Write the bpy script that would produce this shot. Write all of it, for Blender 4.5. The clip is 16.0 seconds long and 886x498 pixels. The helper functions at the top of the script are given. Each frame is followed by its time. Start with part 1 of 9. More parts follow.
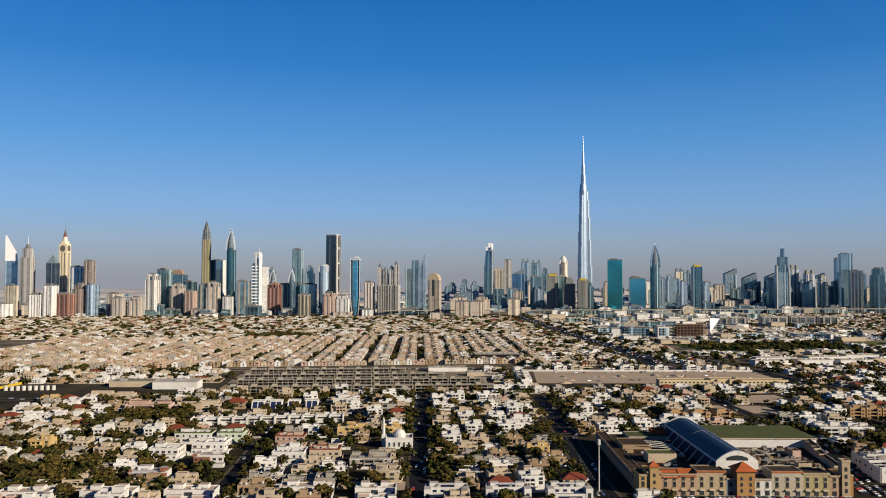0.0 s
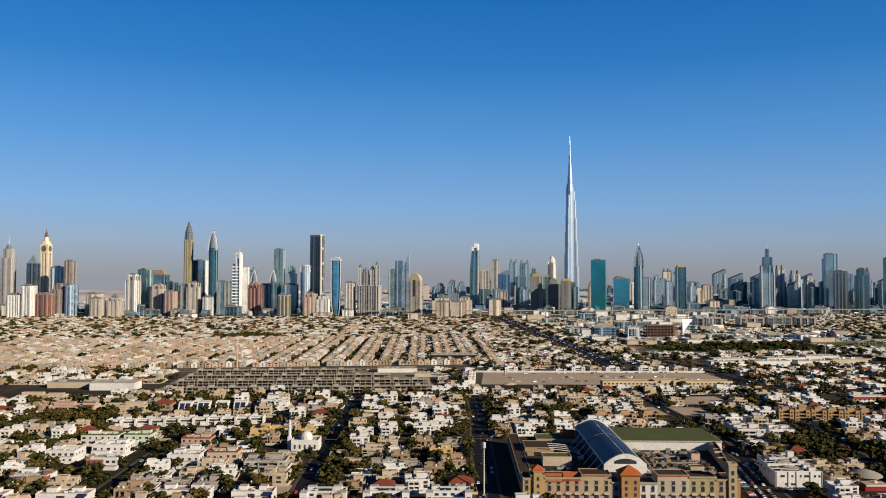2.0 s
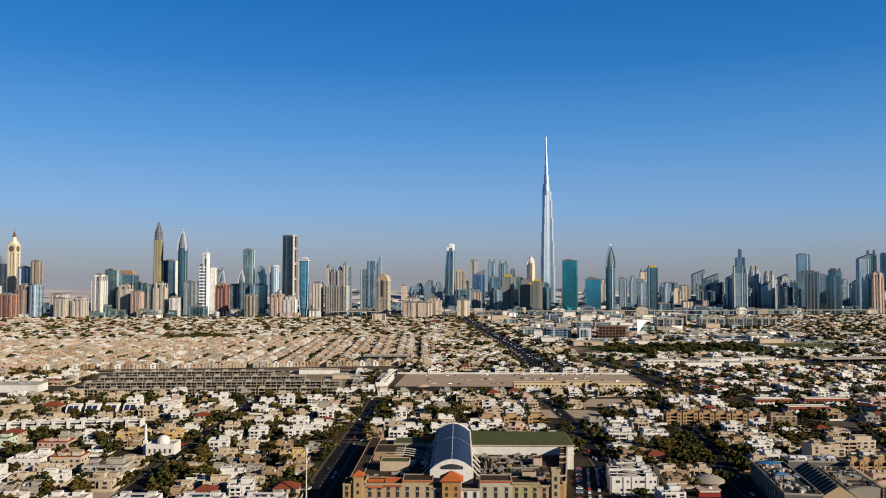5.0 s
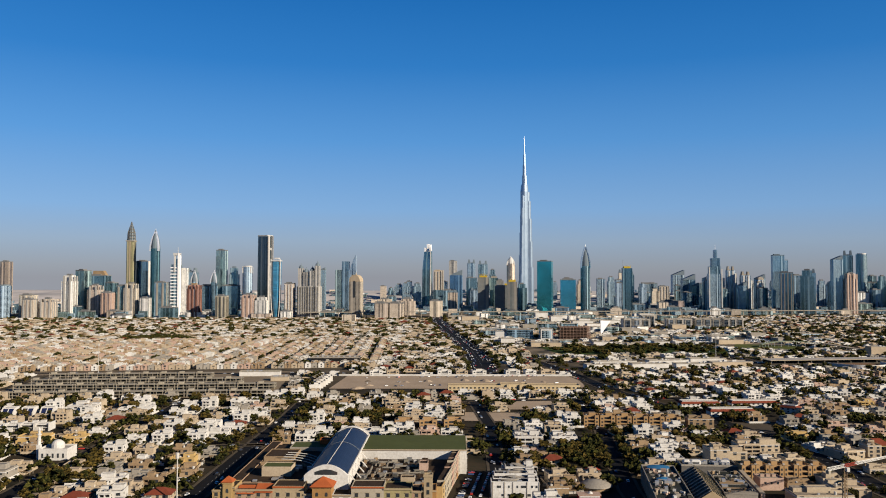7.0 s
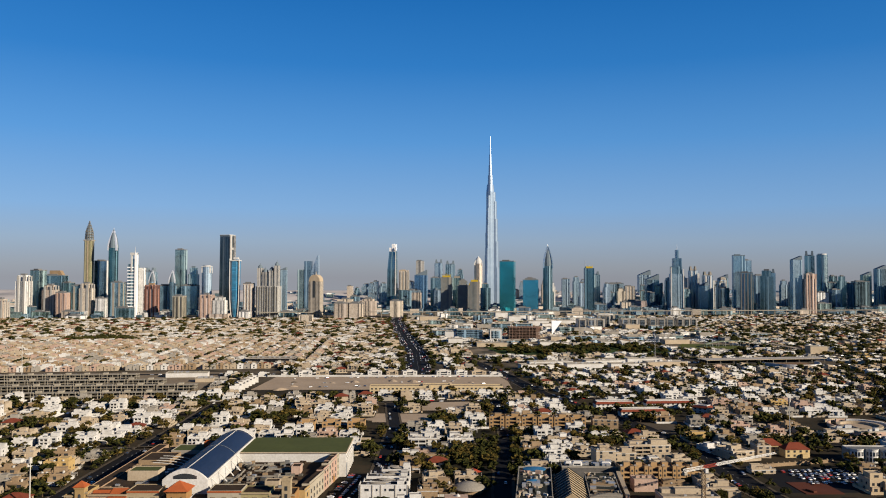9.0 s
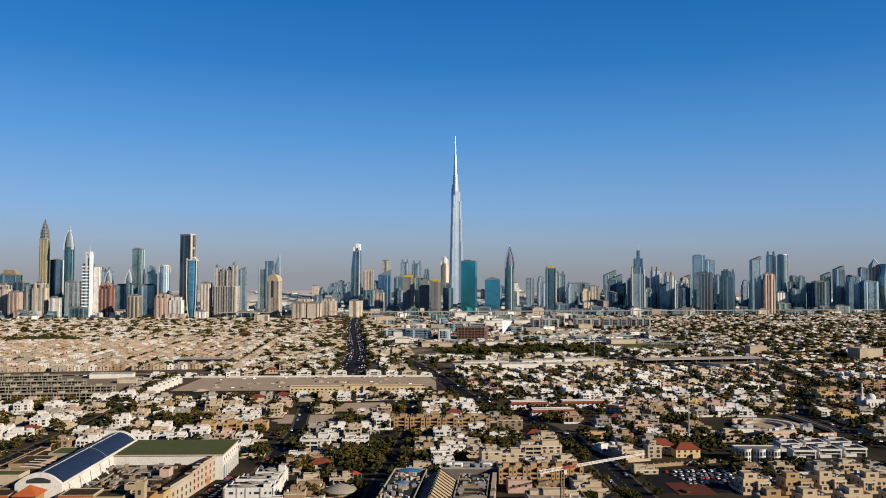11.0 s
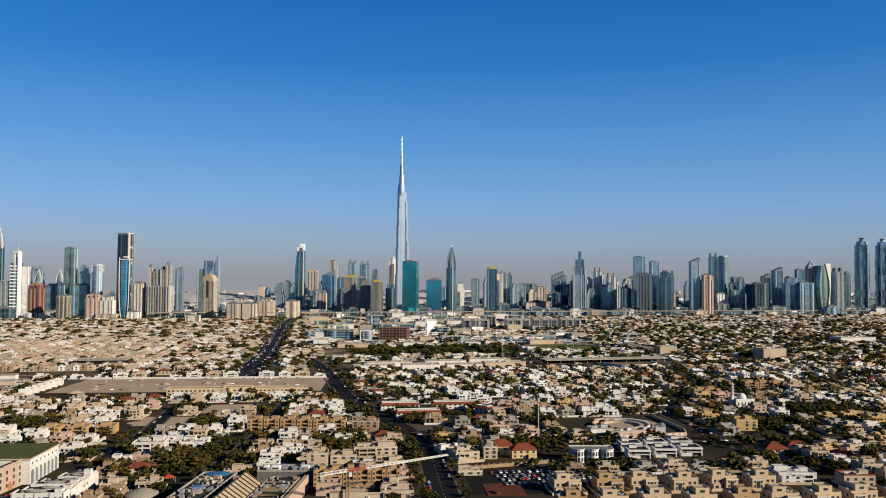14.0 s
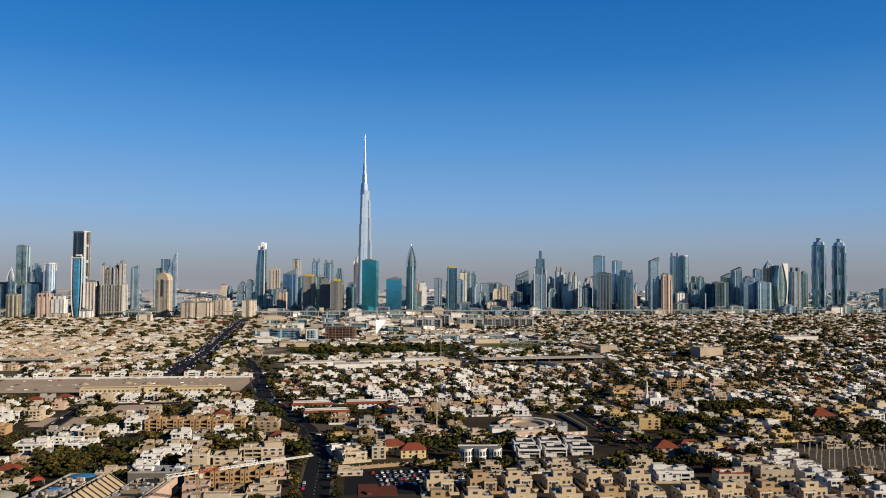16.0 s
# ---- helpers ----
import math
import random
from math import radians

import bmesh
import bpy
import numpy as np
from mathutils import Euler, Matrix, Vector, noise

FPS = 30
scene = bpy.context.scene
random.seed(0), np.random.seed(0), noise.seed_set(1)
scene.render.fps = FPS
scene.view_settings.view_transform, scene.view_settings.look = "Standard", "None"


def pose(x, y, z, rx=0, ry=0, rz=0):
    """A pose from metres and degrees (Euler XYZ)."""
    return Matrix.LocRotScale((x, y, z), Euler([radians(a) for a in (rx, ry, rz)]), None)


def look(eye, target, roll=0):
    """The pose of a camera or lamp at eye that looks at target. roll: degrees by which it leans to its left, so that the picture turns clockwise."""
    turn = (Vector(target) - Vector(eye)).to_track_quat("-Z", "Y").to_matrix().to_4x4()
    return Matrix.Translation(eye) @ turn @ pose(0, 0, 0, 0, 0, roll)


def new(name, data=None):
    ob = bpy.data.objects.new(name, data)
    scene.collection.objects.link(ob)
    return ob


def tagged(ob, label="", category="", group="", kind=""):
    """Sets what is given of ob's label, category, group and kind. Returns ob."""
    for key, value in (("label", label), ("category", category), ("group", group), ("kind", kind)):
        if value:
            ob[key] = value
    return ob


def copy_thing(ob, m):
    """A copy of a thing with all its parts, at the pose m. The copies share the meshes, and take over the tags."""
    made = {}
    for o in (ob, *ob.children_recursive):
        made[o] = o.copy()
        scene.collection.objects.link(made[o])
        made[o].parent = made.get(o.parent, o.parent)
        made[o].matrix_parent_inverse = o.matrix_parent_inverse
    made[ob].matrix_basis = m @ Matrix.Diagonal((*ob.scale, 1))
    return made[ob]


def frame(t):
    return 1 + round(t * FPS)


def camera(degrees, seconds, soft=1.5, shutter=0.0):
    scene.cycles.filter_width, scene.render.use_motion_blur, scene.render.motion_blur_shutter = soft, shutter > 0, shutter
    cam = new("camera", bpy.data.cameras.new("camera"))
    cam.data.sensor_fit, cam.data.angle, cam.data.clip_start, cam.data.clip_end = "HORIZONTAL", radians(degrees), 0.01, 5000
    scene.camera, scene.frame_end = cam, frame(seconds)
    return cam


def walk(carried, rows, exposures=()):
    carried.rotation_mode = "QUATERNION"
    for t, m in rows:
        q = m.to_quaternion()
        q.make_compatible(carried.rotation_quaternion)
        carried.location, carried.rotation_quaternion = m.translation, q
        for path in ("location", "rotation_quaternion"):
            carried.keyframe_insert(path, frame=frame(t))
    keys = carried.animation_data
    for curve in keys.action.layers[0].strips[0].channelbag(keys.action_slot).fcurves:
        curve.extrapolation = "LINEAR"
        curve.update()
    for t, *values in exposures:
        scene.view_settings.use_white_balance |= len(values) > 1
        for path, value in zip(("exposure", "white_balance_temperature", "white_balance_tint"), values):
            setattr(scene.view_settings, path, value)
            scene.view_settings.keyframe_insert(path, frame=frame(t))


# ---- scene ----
cam = camera(58.6, 16.0, soft=1.05)
PATH = [
    (0, (-0.974, 0.733, 140.645), (-0.718, 2.716, 140.716), 0.08),
    (0.5, (18.604, 0.56, 140.602), (18.857, 2.543, 140.673), 0.08),
    (1, (38.211, 0.339, 140.558), (38.464, 2.322, 140.629), 0.09),
    (1.5, (57.61, 0.072, 140.513), (57.862, 2.055, 140.585), 0.09),
    (2, (76.803, -0.326, 140.485), (77.054, 1.656, 140.557), 0.09),
    (2.5, (95.71, -0.899, 140.494), (95.959, 1.085, 140.566), 0.09),
    (3, (114.503, -1.661, 140.561), (114.752, 0.322, 140.633), 0.10),
    (3.5, (133.122, -2.467, 140.678), (133.369, -0.483, 140.75), 0.10),
    (4, (151.809, -3.226, 140.835), (152.059, -1.243, 140.907), 0.10),
    (6.5, (245.434, -5.88, 143.052), (245.698, -3.899, 143.125), 0.12),
    (7, (264.032, -6.617, 143.173), (264.304, -4.637, 143.246), 0.12),
    (7.5, (282.431, -7.346, 143.261), (282.712, -5.367, 143.334), 0.13),
    (8, (300.736, -8.033, 143.307), (301.031, -6.057, 143.381), 0.13),
    (8.5, (318.882, -8.758, 143.329), (319.188, -6.783, 143.402), 0.14),
    (9, (336.97, -9.697, 143.336), (337.291, -7.724, 143.409), 0.14),
    (11.5, (425.426, -17.196, 143.218), (425.813, -15.235, 143.292), 0.22),
    (12, (442.788, -19.231, 143.148), (443.19, -17.273, 143.223), 0.24),
    (12.5, (460.042, -21.568, 143.075), (460.456, -19.613, 143.149), 0.26),
    (13, (477.309, -24.189, 143.007), (477.737, -22.237, 143.082), 0.29),
    (13.5, (494.512, -26.952, 142.965), (494.951, -25.002, 143.039), 0.31),
    (14, (511.671, -29.744, 142.947), (512.125, -27.798, 143.022), 0.33),
    (14.5, (528.771, -32.569, 142.948), (529.238, -30.625, 143.023), 0.35),
    (15, (545.973, -35.559, 142.946), (546.455, -33.619, 143.021), 0.38),
    (15.5, (563.253, -38.704, 142.943), (563.748, -36.768, 143.018), 0.40),
    (16, (580.636, -41.97, 142.936), (581.146, -40.037, 143.0095), 0.42),
]
walk(cam, [(t, look(eye, target, roll)) for t, eye, target, roll in PATH])

# ---- world, sun, exposure ----
SUN_ALT = 21
SUN_TO = Vector((0.75 * math.cos(radians(SUN_ALT)), -0.661 * math.cos(radians(SUN_ALT)), math.sin(radians(SUN_ALT))))
scene.view_settings.exposure = 0.95
world = bpy.data.worlds.new("sky")
scene.world = world
world.use_nodes = True
wn, wl = world.node_tree.nodes, world.node_tree.links
wn.clear()
w_out = wn.new("ShaderNodeOutputWorld")
w_bg = wn.new("ShaderNodeBackground")
w_bg.inputs["Strength"].default_value = 0.0529
w_sky = wn.new("ShaderNodeTexSky")
w_sky.sky_type, w_sky.sun_disc = "NISHITA", False
w_sky.sun_elevation, w_sky.sun_rotation = radians(SUN_ALT), math.atan2(SUN_TO.x, SUN_TO.y)
w_sky.air_density, w_sky.dust_density, w_sky.ozone_density = 1.2, 1.5, 3.0
w_geo = wn.new("ShaderNodeTexCoord")
w_sep = wn.new("ShaderNodeSeparateXYZ")
w_ramp = wn.new("ShaderNodeValToRGB")
w_mix = wn.new("ShaderNodeMix")
w_mix.data_type = "RGBA"
w_mix.inputs["Factor"].default_value = 0.96
# dusty haze low down, clear deep blue above
stops = ((0.0, (2.9, 3.05, 3.45)), (0.014, (3.05, 3.4, 3.9)), (0.045, (2.95, 4.0, 5.35)), (0.085, (2.15, 4.05, 6.85)),
         (0.17, (0.93, 3.05, 6.65)), (0.26, (0.25, 1.95, 5.5)), (0.36, (0.06, 1.32, 4.4)), (0.6, (0.04, 0.42, 1.7)), (1.0, (0.03, 0.22, 0.9)))
while len(w_ramp.color_ramp.elements) < len(stops):
    w_ramp.color_ramp.elements.new(0.5)
for el, (p, c) in zip(w_ramp.color_ramp.elements, stops):
    el.position, el.color = p, (*c, 1)
wl.new(w_geo.outputs["Generated"], w_sep.inputs[0])
wl.new(w_sep.outputs["Z"], w_ramp.inputs[0])
wl.new(w_sky.outputs[0], w_mix.inputs["A"])
wl.new(w_ramp.outputs[0], w_mix.inputs["B"])
# the blue deepens towards the side away from the haze over the town
w_side = wn.new("ShaderNodeMapRange")
w_side.inputs[1].default_value, w_side.inputs[2].default_value = -0.6, 0.7
w_side.inputs[3].default_value, w_side.inputs[4].default_value = 1.09, 0.92
w_tint = wn.new("ShaderNodeMix")
w_tint.data_type, w_tint.blend_type = "RGBA", "MULTIPLY"
w_tint.inputs["Factor"].default_value = 1.0
wl.new(w_sep.outputs["X"], w_side.inputs[0])
wl.new(w_mix.outputs["Result"], w_tint.inputs["A"])
wl.new(w_side.outputs[0], w_tint.inputs["B"])
wl.new(w_tint.outputs["Result"], w_bg.inputs["Color"])
wl.new(w_bg.outputs[0], w_out.inputs[0])

sun = new("sun", bpy.data.lights.new("sun", "SUN"))
sun.data.energy, sun.data.angle, sun.data.color = 5.0, radians(0.6), (1.0, 0.87, 0.69)
sun.matrix_world = look(SUN_TO * 100, (0, 0, 0))


# ---- materials ----
def node_mat(name):
    m = bpy.data.materials.new(name)
    m.use_nodes = True
    n, l = m.node_tree.nodes, m.node_tree.links
    return m, n, l, n["Principled BSDF"]


def mixer(n, l, fac, a, b):
    mx = n.new("ShaderNodeMix")
    mx.data_type = "RGBA"
    for sock, v in (("Factor", fac), ("A", a), ("B", b)):
        if hasattr(v, "links"):
            l.new(v, mx.inputs[sock])
        elif sock == "Factor":
            mx.inputs[sock].default_value = v
        else:
            mx.inputs[sock].default_value = (*v, 1)
    return mx.outputs["Result"]


def maths(n, l, op, a, b=0.0):
    mt = n.new("ShaderNodeMath")
    mt.operation = op
    for i, v in enumerate((a, b)):
        if hasattr(v, "links"):
            l.new(v, mt.inputs[i])
        else:
            mt.inputs[i].default_value = v
    return mt.outputs[0]


def noise_at(n, l, scale, detail=3.0, vec=None):
    t = n.new("ShaderNodeTexNoise")
    t.inputs["Scale"].default_value, t.inputs["Detail"].default_value = scale, detail
    if vec is None:
        vec = n.new("ShaderNodeNewGeometry").outputs["Position"]
    l.new(vec, t.inputs["Vector"])
    return t.outputs["Fac"]


def ramp_at(n, l, val, lo, hi):
    r = n.new("ShaderNodeMapRange")
    l.new(val, r.inputs[0])
    r.inputs[1].default_value, r.inputs[2].default_value = lo, hi
    return r.outputs[0]


MATT_SHARE = 0.535  # share kept of every matt colour, lowered to deepen the shadows


def surface(name, col, dark, rough=0.85, grain=0.8, patch=0.06, bump=0.15, metal=0.0, random_tint=0.0, gloss=0.05):
    """A plain surface with large stains and fine grain; colours col and dark are its two ends."""
    m, n, l, p = node_mat(name)
    if rough > 0.45:
        col, dark = tuple(MATT_SHARE * a for a in col), tuple(MATT_SHARE * a for a in dark)
    big = ramp_at(n, l, noise_at(n, l, patch, 4), 0.35, 0.68)
    c = mixer(n, l, big, col, tuple(0.55 * a + 0.45 * b for a, b in zip(col, dark)))
    fine = ramp_at(n, l, noise_at(n, l, grain, 5), 0.42, 0.75)
    c = mixer(n, l, maths(n, l, "MULTIPLY", fine, 0.55), c, dark)
    if random_tint:
        info = n.new("ShaderNodeObjectInfo")
        hs = n.new("ShaderNodeHueSaturation")
        l.new(c, hs.inputs["Color"])
        l.new(maths(n, l, "ADD", maths(n, l, "MULTIPLY", info.outputs["Random"], random_tint), 1 - random_tint / 2), hs.inputs["Value"])
        c = hs.outputs[0]
    l.new(c, p.inputs["Base Color"])
    p.inputs["Roughness"].default_value, p.inputs["Metallic"].default_value = rough, metal
    p.inputs["Specular IOR Level"].default_value = gloss if rough > 0.45 else 0.5
    if bump:
        bp = n.new("ShaderNodeBump")
        bp.inputs["Strength"].default_value, bp.inputs["Distance"].default_value = bump, 0.1
        l.new(noise_at(n, l, grain * 4, 4), bp.inputs["Height"])
        l.new(bp.outputs[0], p.inputs["Normal"])
    return m


def facade(name, glass, wall, floor=3.9, bay=3.2, high=0.62, wide=0.75, rough=0.14, metal=0.0, tint=0.5, gloss=0.9, piers=0.26, belts=0.0, blotch=1.0):
    """Rows of panes in a wall, by the mesh's own metres (u along the wall, v up); some bays are solid
    piers or flat recesses, their shade put into the colour, from foot to top, and plant floors make dark belts."""
    m, n, l, p = node_mat(name)
    wall = tuple(0.85 * a for a in wall)
    uv = n.new("ShaderNodeUVMap").outputs[0]
    sep = n.new("ShaderNodeSeparateXYZ")
    l.new(uv, sep.inputs[0])
    own = n.new("ShaderNodeObjectInfo").outputs["Random"]
    shift = maths(n, l, "MULTIPLY", own, 37.0)
    u, v = maths(n, l, "DIVIDE", sep.outputs[0], bay), maths(n, l, "DIVIDE", sep.outputs[1], floor)
    pane = maths(n, l, "MULTIPLY", maths(n, l, "LESS_THAN", maths(n, l, "FRACT", u), wide), maths(n, l, "LESS_THAN", maths(n, l, "FRACT", v), high))

    def chance(a, b):
        cell = n.new("ShaderNodeCombineXYZ")
        l.new(a, cell.inputs[0])
        if b is not None:
            l.new(b, cell.inputs[1])
        wnz = n.new("ShaderNodeTexWhiteNoise")
        wnz.noise_dimensions = "2D"
        l.new(cell.outputs[0], wnz.inputs["Vector"])
        return wnz.outputs["Value"]

    each = chance(maths(n, l, "FLOOR", u), maths(n, l, "FLOOR", v))
    stack = chance(maths(n, l, "FLOOR", maths(n, l, "ADD", maths(n, l, "DIVIDE", sep.outputs[0], bay * 1.7), shift)), None)
    solid = maths(n, l, "LESS_THAN", stack, piers)
    deep = maths(n, l, "GREATER_THAN", stack, 1 - 0.8 * piers)
    belt = maths(n, l, "LESS_THAN", maths(n, l, "FRACT", maths(n, l, "ADD", maths(n, l, "DIVIDE", v, maths(n, l, "ADD", maths(n, l, "MULTIPLY", own, 9.0), 11.0)), own)), belts)
    pane = maths(n, l, "MULTIPLY", pane, maths(n, l, "SUBTRACT", 1.0, solid))
    pane = maths(n, l, "MAXIMUM", pane, maths(n, l, "MULTIPLY", deep, maths(n, l, "LESS_THAN", maths(n, l, "FRACT", v), 0.86)))
    pane = maths(n, l, "MAXIMUM", pane, belt)
    big = noise_at(n, l, 0.02, 4)
    g = mixer(n, l, maths(n, l, "MULTIPLY", each, tint), glass, tuple(min(1, 2.2 * a + 0.03) for a in glass))
    g = mixer(n, l, maths(n, l, "MULTIPLY", ramp_at(n, l, big, 0.4, 0.7), blotch), g, tuple(0.6 * a for a in glass))
    g = mixer(n, l, maths(n, l, "MULTIPLY", maths(n, l, "MAXIMUM", deep, belt), 0.4), g, tuple(0.3 * a for a in glass))
    wl2 = mixer(n, l, ramp_at(n, l, noise_at(n, l, 0.08, 5), 0.4, 0.75), wall, tuple(0.72 * a for a in wall))
    wl2 = mixer(n, l, maths(n, l, "MULTIPLY", solid, 0.35), wl2, tuple(min(0.8, 1.5 * a + 0.05) for a in wall))
    c = mixer(n, l, pane, wl2, g)
    hs = n.new("ShaderNodeHueSaturation")
    l.new(c, hs.inputs["Color"])
    l.new(maths(n, l, "ADD", maths(n, l, "MULTIPLY", own, 0.4), 0.82), hs.inputs["Value"])
    l.new(maths(n, l, "ADD", maths(n, l, "MULTIPLY", own, 0.03), 0.485), hs.inputs["Hue"])
    l.new(hs.outputs[0], p.inputs["Base Color"])
    r = n.new("ShaderNodeMix")
    r.inputs["A"].default_value, r.inputs["B"].default_value = 0.7, rough
    l.new(pane, r.inputs["Factor"])
    l.new(r.outputs["Result"], p.inputs["Roughness"])
    if metal:
        l.new(maths(n, l, "ADD", maths(n, l, "MULTIPLY", pane, metal), 0.25 * metal), p.inputs["Metallic"])
    p.inputs["Specular IOR Level"].default_value = gloss
    return m


PAL = {  # wall paints of the low houses
    "white": surface("white_plaster", (0.89, 0.875, 0.85), (0.47, 0.44, 0.39)),
    "cream": surface("cream_plaster", (0.64, 0.53, 0.39), (0.36, 0.275, 0.19)),
    "tan": surface("tan_plaster", (0.44, 0.315, 0.195), (0.24, 0.165, 0.10)),
    "grey": surface("grey_plaster", (0.46, 0.42, 0.365), (0.24, 0.215, 0.18)),
    "pink": surface("salmon_plaster", (0.64, 0.46, 0.37), (0.40, 0.27, 0.205)),
    "ochre": surface("ochre_plaster", (0.70, 0.49, 0.21), (0.44, 0.29, 0.12)),
}
ROOF = {
    "white": surface("pale_roof_screed", (0.66, 0.625, 0.58), (0.20, 0.18, 0.155), 0.9, 0.5, 0.09),
    "cream": surface("buff_roof_screed", (0.54, 0.455, 0.36), (0.17, 0.14, 0.105), 0.9, 0.5, 0.09),
    "tan": surface("sandy_roof_screed", (0.44, 0.345, 0.245), (0.15, 0.115, 0.08), 0.9, 0.5, 0.09),
    "grey": surface("grey_roof_screed", (0.36, 0.34, 0.31), (0.12, 0.11, 0.10), 0.9, 0.5, 0.09),
}
ROOF["pink"] = ROOF["ochre"] = ROOF["cream"]
TILE = surface("terracotta_tile", (0.27, 0.07, 0.04), (0.15, 0.042, 0.027), 0.8, 1.6, 0.2)
PANE = surface("dark_window_glass", (0.03, 0.035, 0.04), (0.015, 0.017, 0.02), 0.12, 0.4, 0.05, 0)
METAL = surface("galvanised_metal", (0.42, 0.42, 0.42), (0.25, 0.25, 0.25), 0.45, 1.2, 0.2, 0.1, 0.6)
TANK = surface("water_tank_plastic", (0.70, 0.68, 0.64), (0.5, 0.47, 0.42), 0.5)
FRAME = surface("site_concrete", (0.50, 0.45, 0.365), (0.27, 0.24, 0.19), 0.9)
CONC = surface("raw_concrete", (0.42, 0.38, 0.32), (0.22, 0.195, 0.16), 0.9)
ASPH = surface("asphalt", (0.020, 0.020, 0.022), (0.012, 0.012, 0.013), 0.85, 0.7, 0.05)
PAVE = surface("dusty_paving", (0.14, 0.115, 0.085), (0.075, 0.06, 0.045), 0.9, 0.6, 0.05)
SAND = surface("bare_sand", (0.56, 0.44, 0.325), (0.36, 0.28, 0.205), 0.95, 0.3, 0.03)
def foliage(name, col, dark):
    """Leaf masses: lit tufts and the shade between them put into the colour, with a rough, broken surface."""
    m, n, l, p = node_mat(name)
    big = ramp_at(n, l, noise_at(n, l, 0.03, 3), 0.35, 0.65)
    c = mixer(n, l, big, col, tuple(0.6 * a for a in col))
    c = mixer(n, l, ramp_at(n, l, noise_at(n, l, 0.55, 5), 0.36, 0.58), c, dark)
    l.new(c, p.inputs["Base Color"])
    p.inputs["Roughness"].default_value, p.inputs["Specular IOR Level"].default_value = 0.9, 0.03
    bp = n.new("ShaderNodeBump")
    bp.inputs["Strength"].default_value, bp.inputs["Distance"].default_value = 1.0, 1.2
    l.new(noise_at(n, l, 1.0, 5), bp.inputs["Height"])
    l.new(bp.outputs[0], p.inputs["Normal"])
    return m


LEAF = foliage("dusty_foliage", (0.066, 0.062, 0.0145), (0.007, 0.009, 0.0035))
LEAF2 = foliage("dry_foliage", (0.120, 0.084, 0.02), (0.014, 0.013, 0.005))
BARK = surface("bark", (0.13, 0.09, 0.06), (0.07, 0.05, 0.035), 0.9, 3.0)
GRASS = surface("watered_grass", (0.07, 0.11, 0.025), (0.04, 0.06, 0.018), 0.9, 0.6, 0.05)
GREENROOF = surface("green_felt_roof", (0.115, 0.135, 0.05), (0.08, 0.095, 0.036), 0.85, 0.3, 0.05)
WHITE = surface("white_paint", (0.80, 0.79, 0.77), (0.62, 0.60, 0.57), 0.6)
YELLOW = surface("yellow_paint", (0.70, 0.50, 0.04), (0.5, 0.34, 0.03), 0.6)
BLUE = surface("blue_awning", (0.05, 0.22, 0.45), (0.03, 0.13, 0.28), 0.7)
GLASS_ROOF = facade("vault_glazing", (0.008, 0.016, 0.040), (0.035, 0.045, 0.065), 3.0, 2.2, 0.95, 0.95, 0.4, tint=0.12, gloss=0.06, piers=0.0, blotch=0.15)

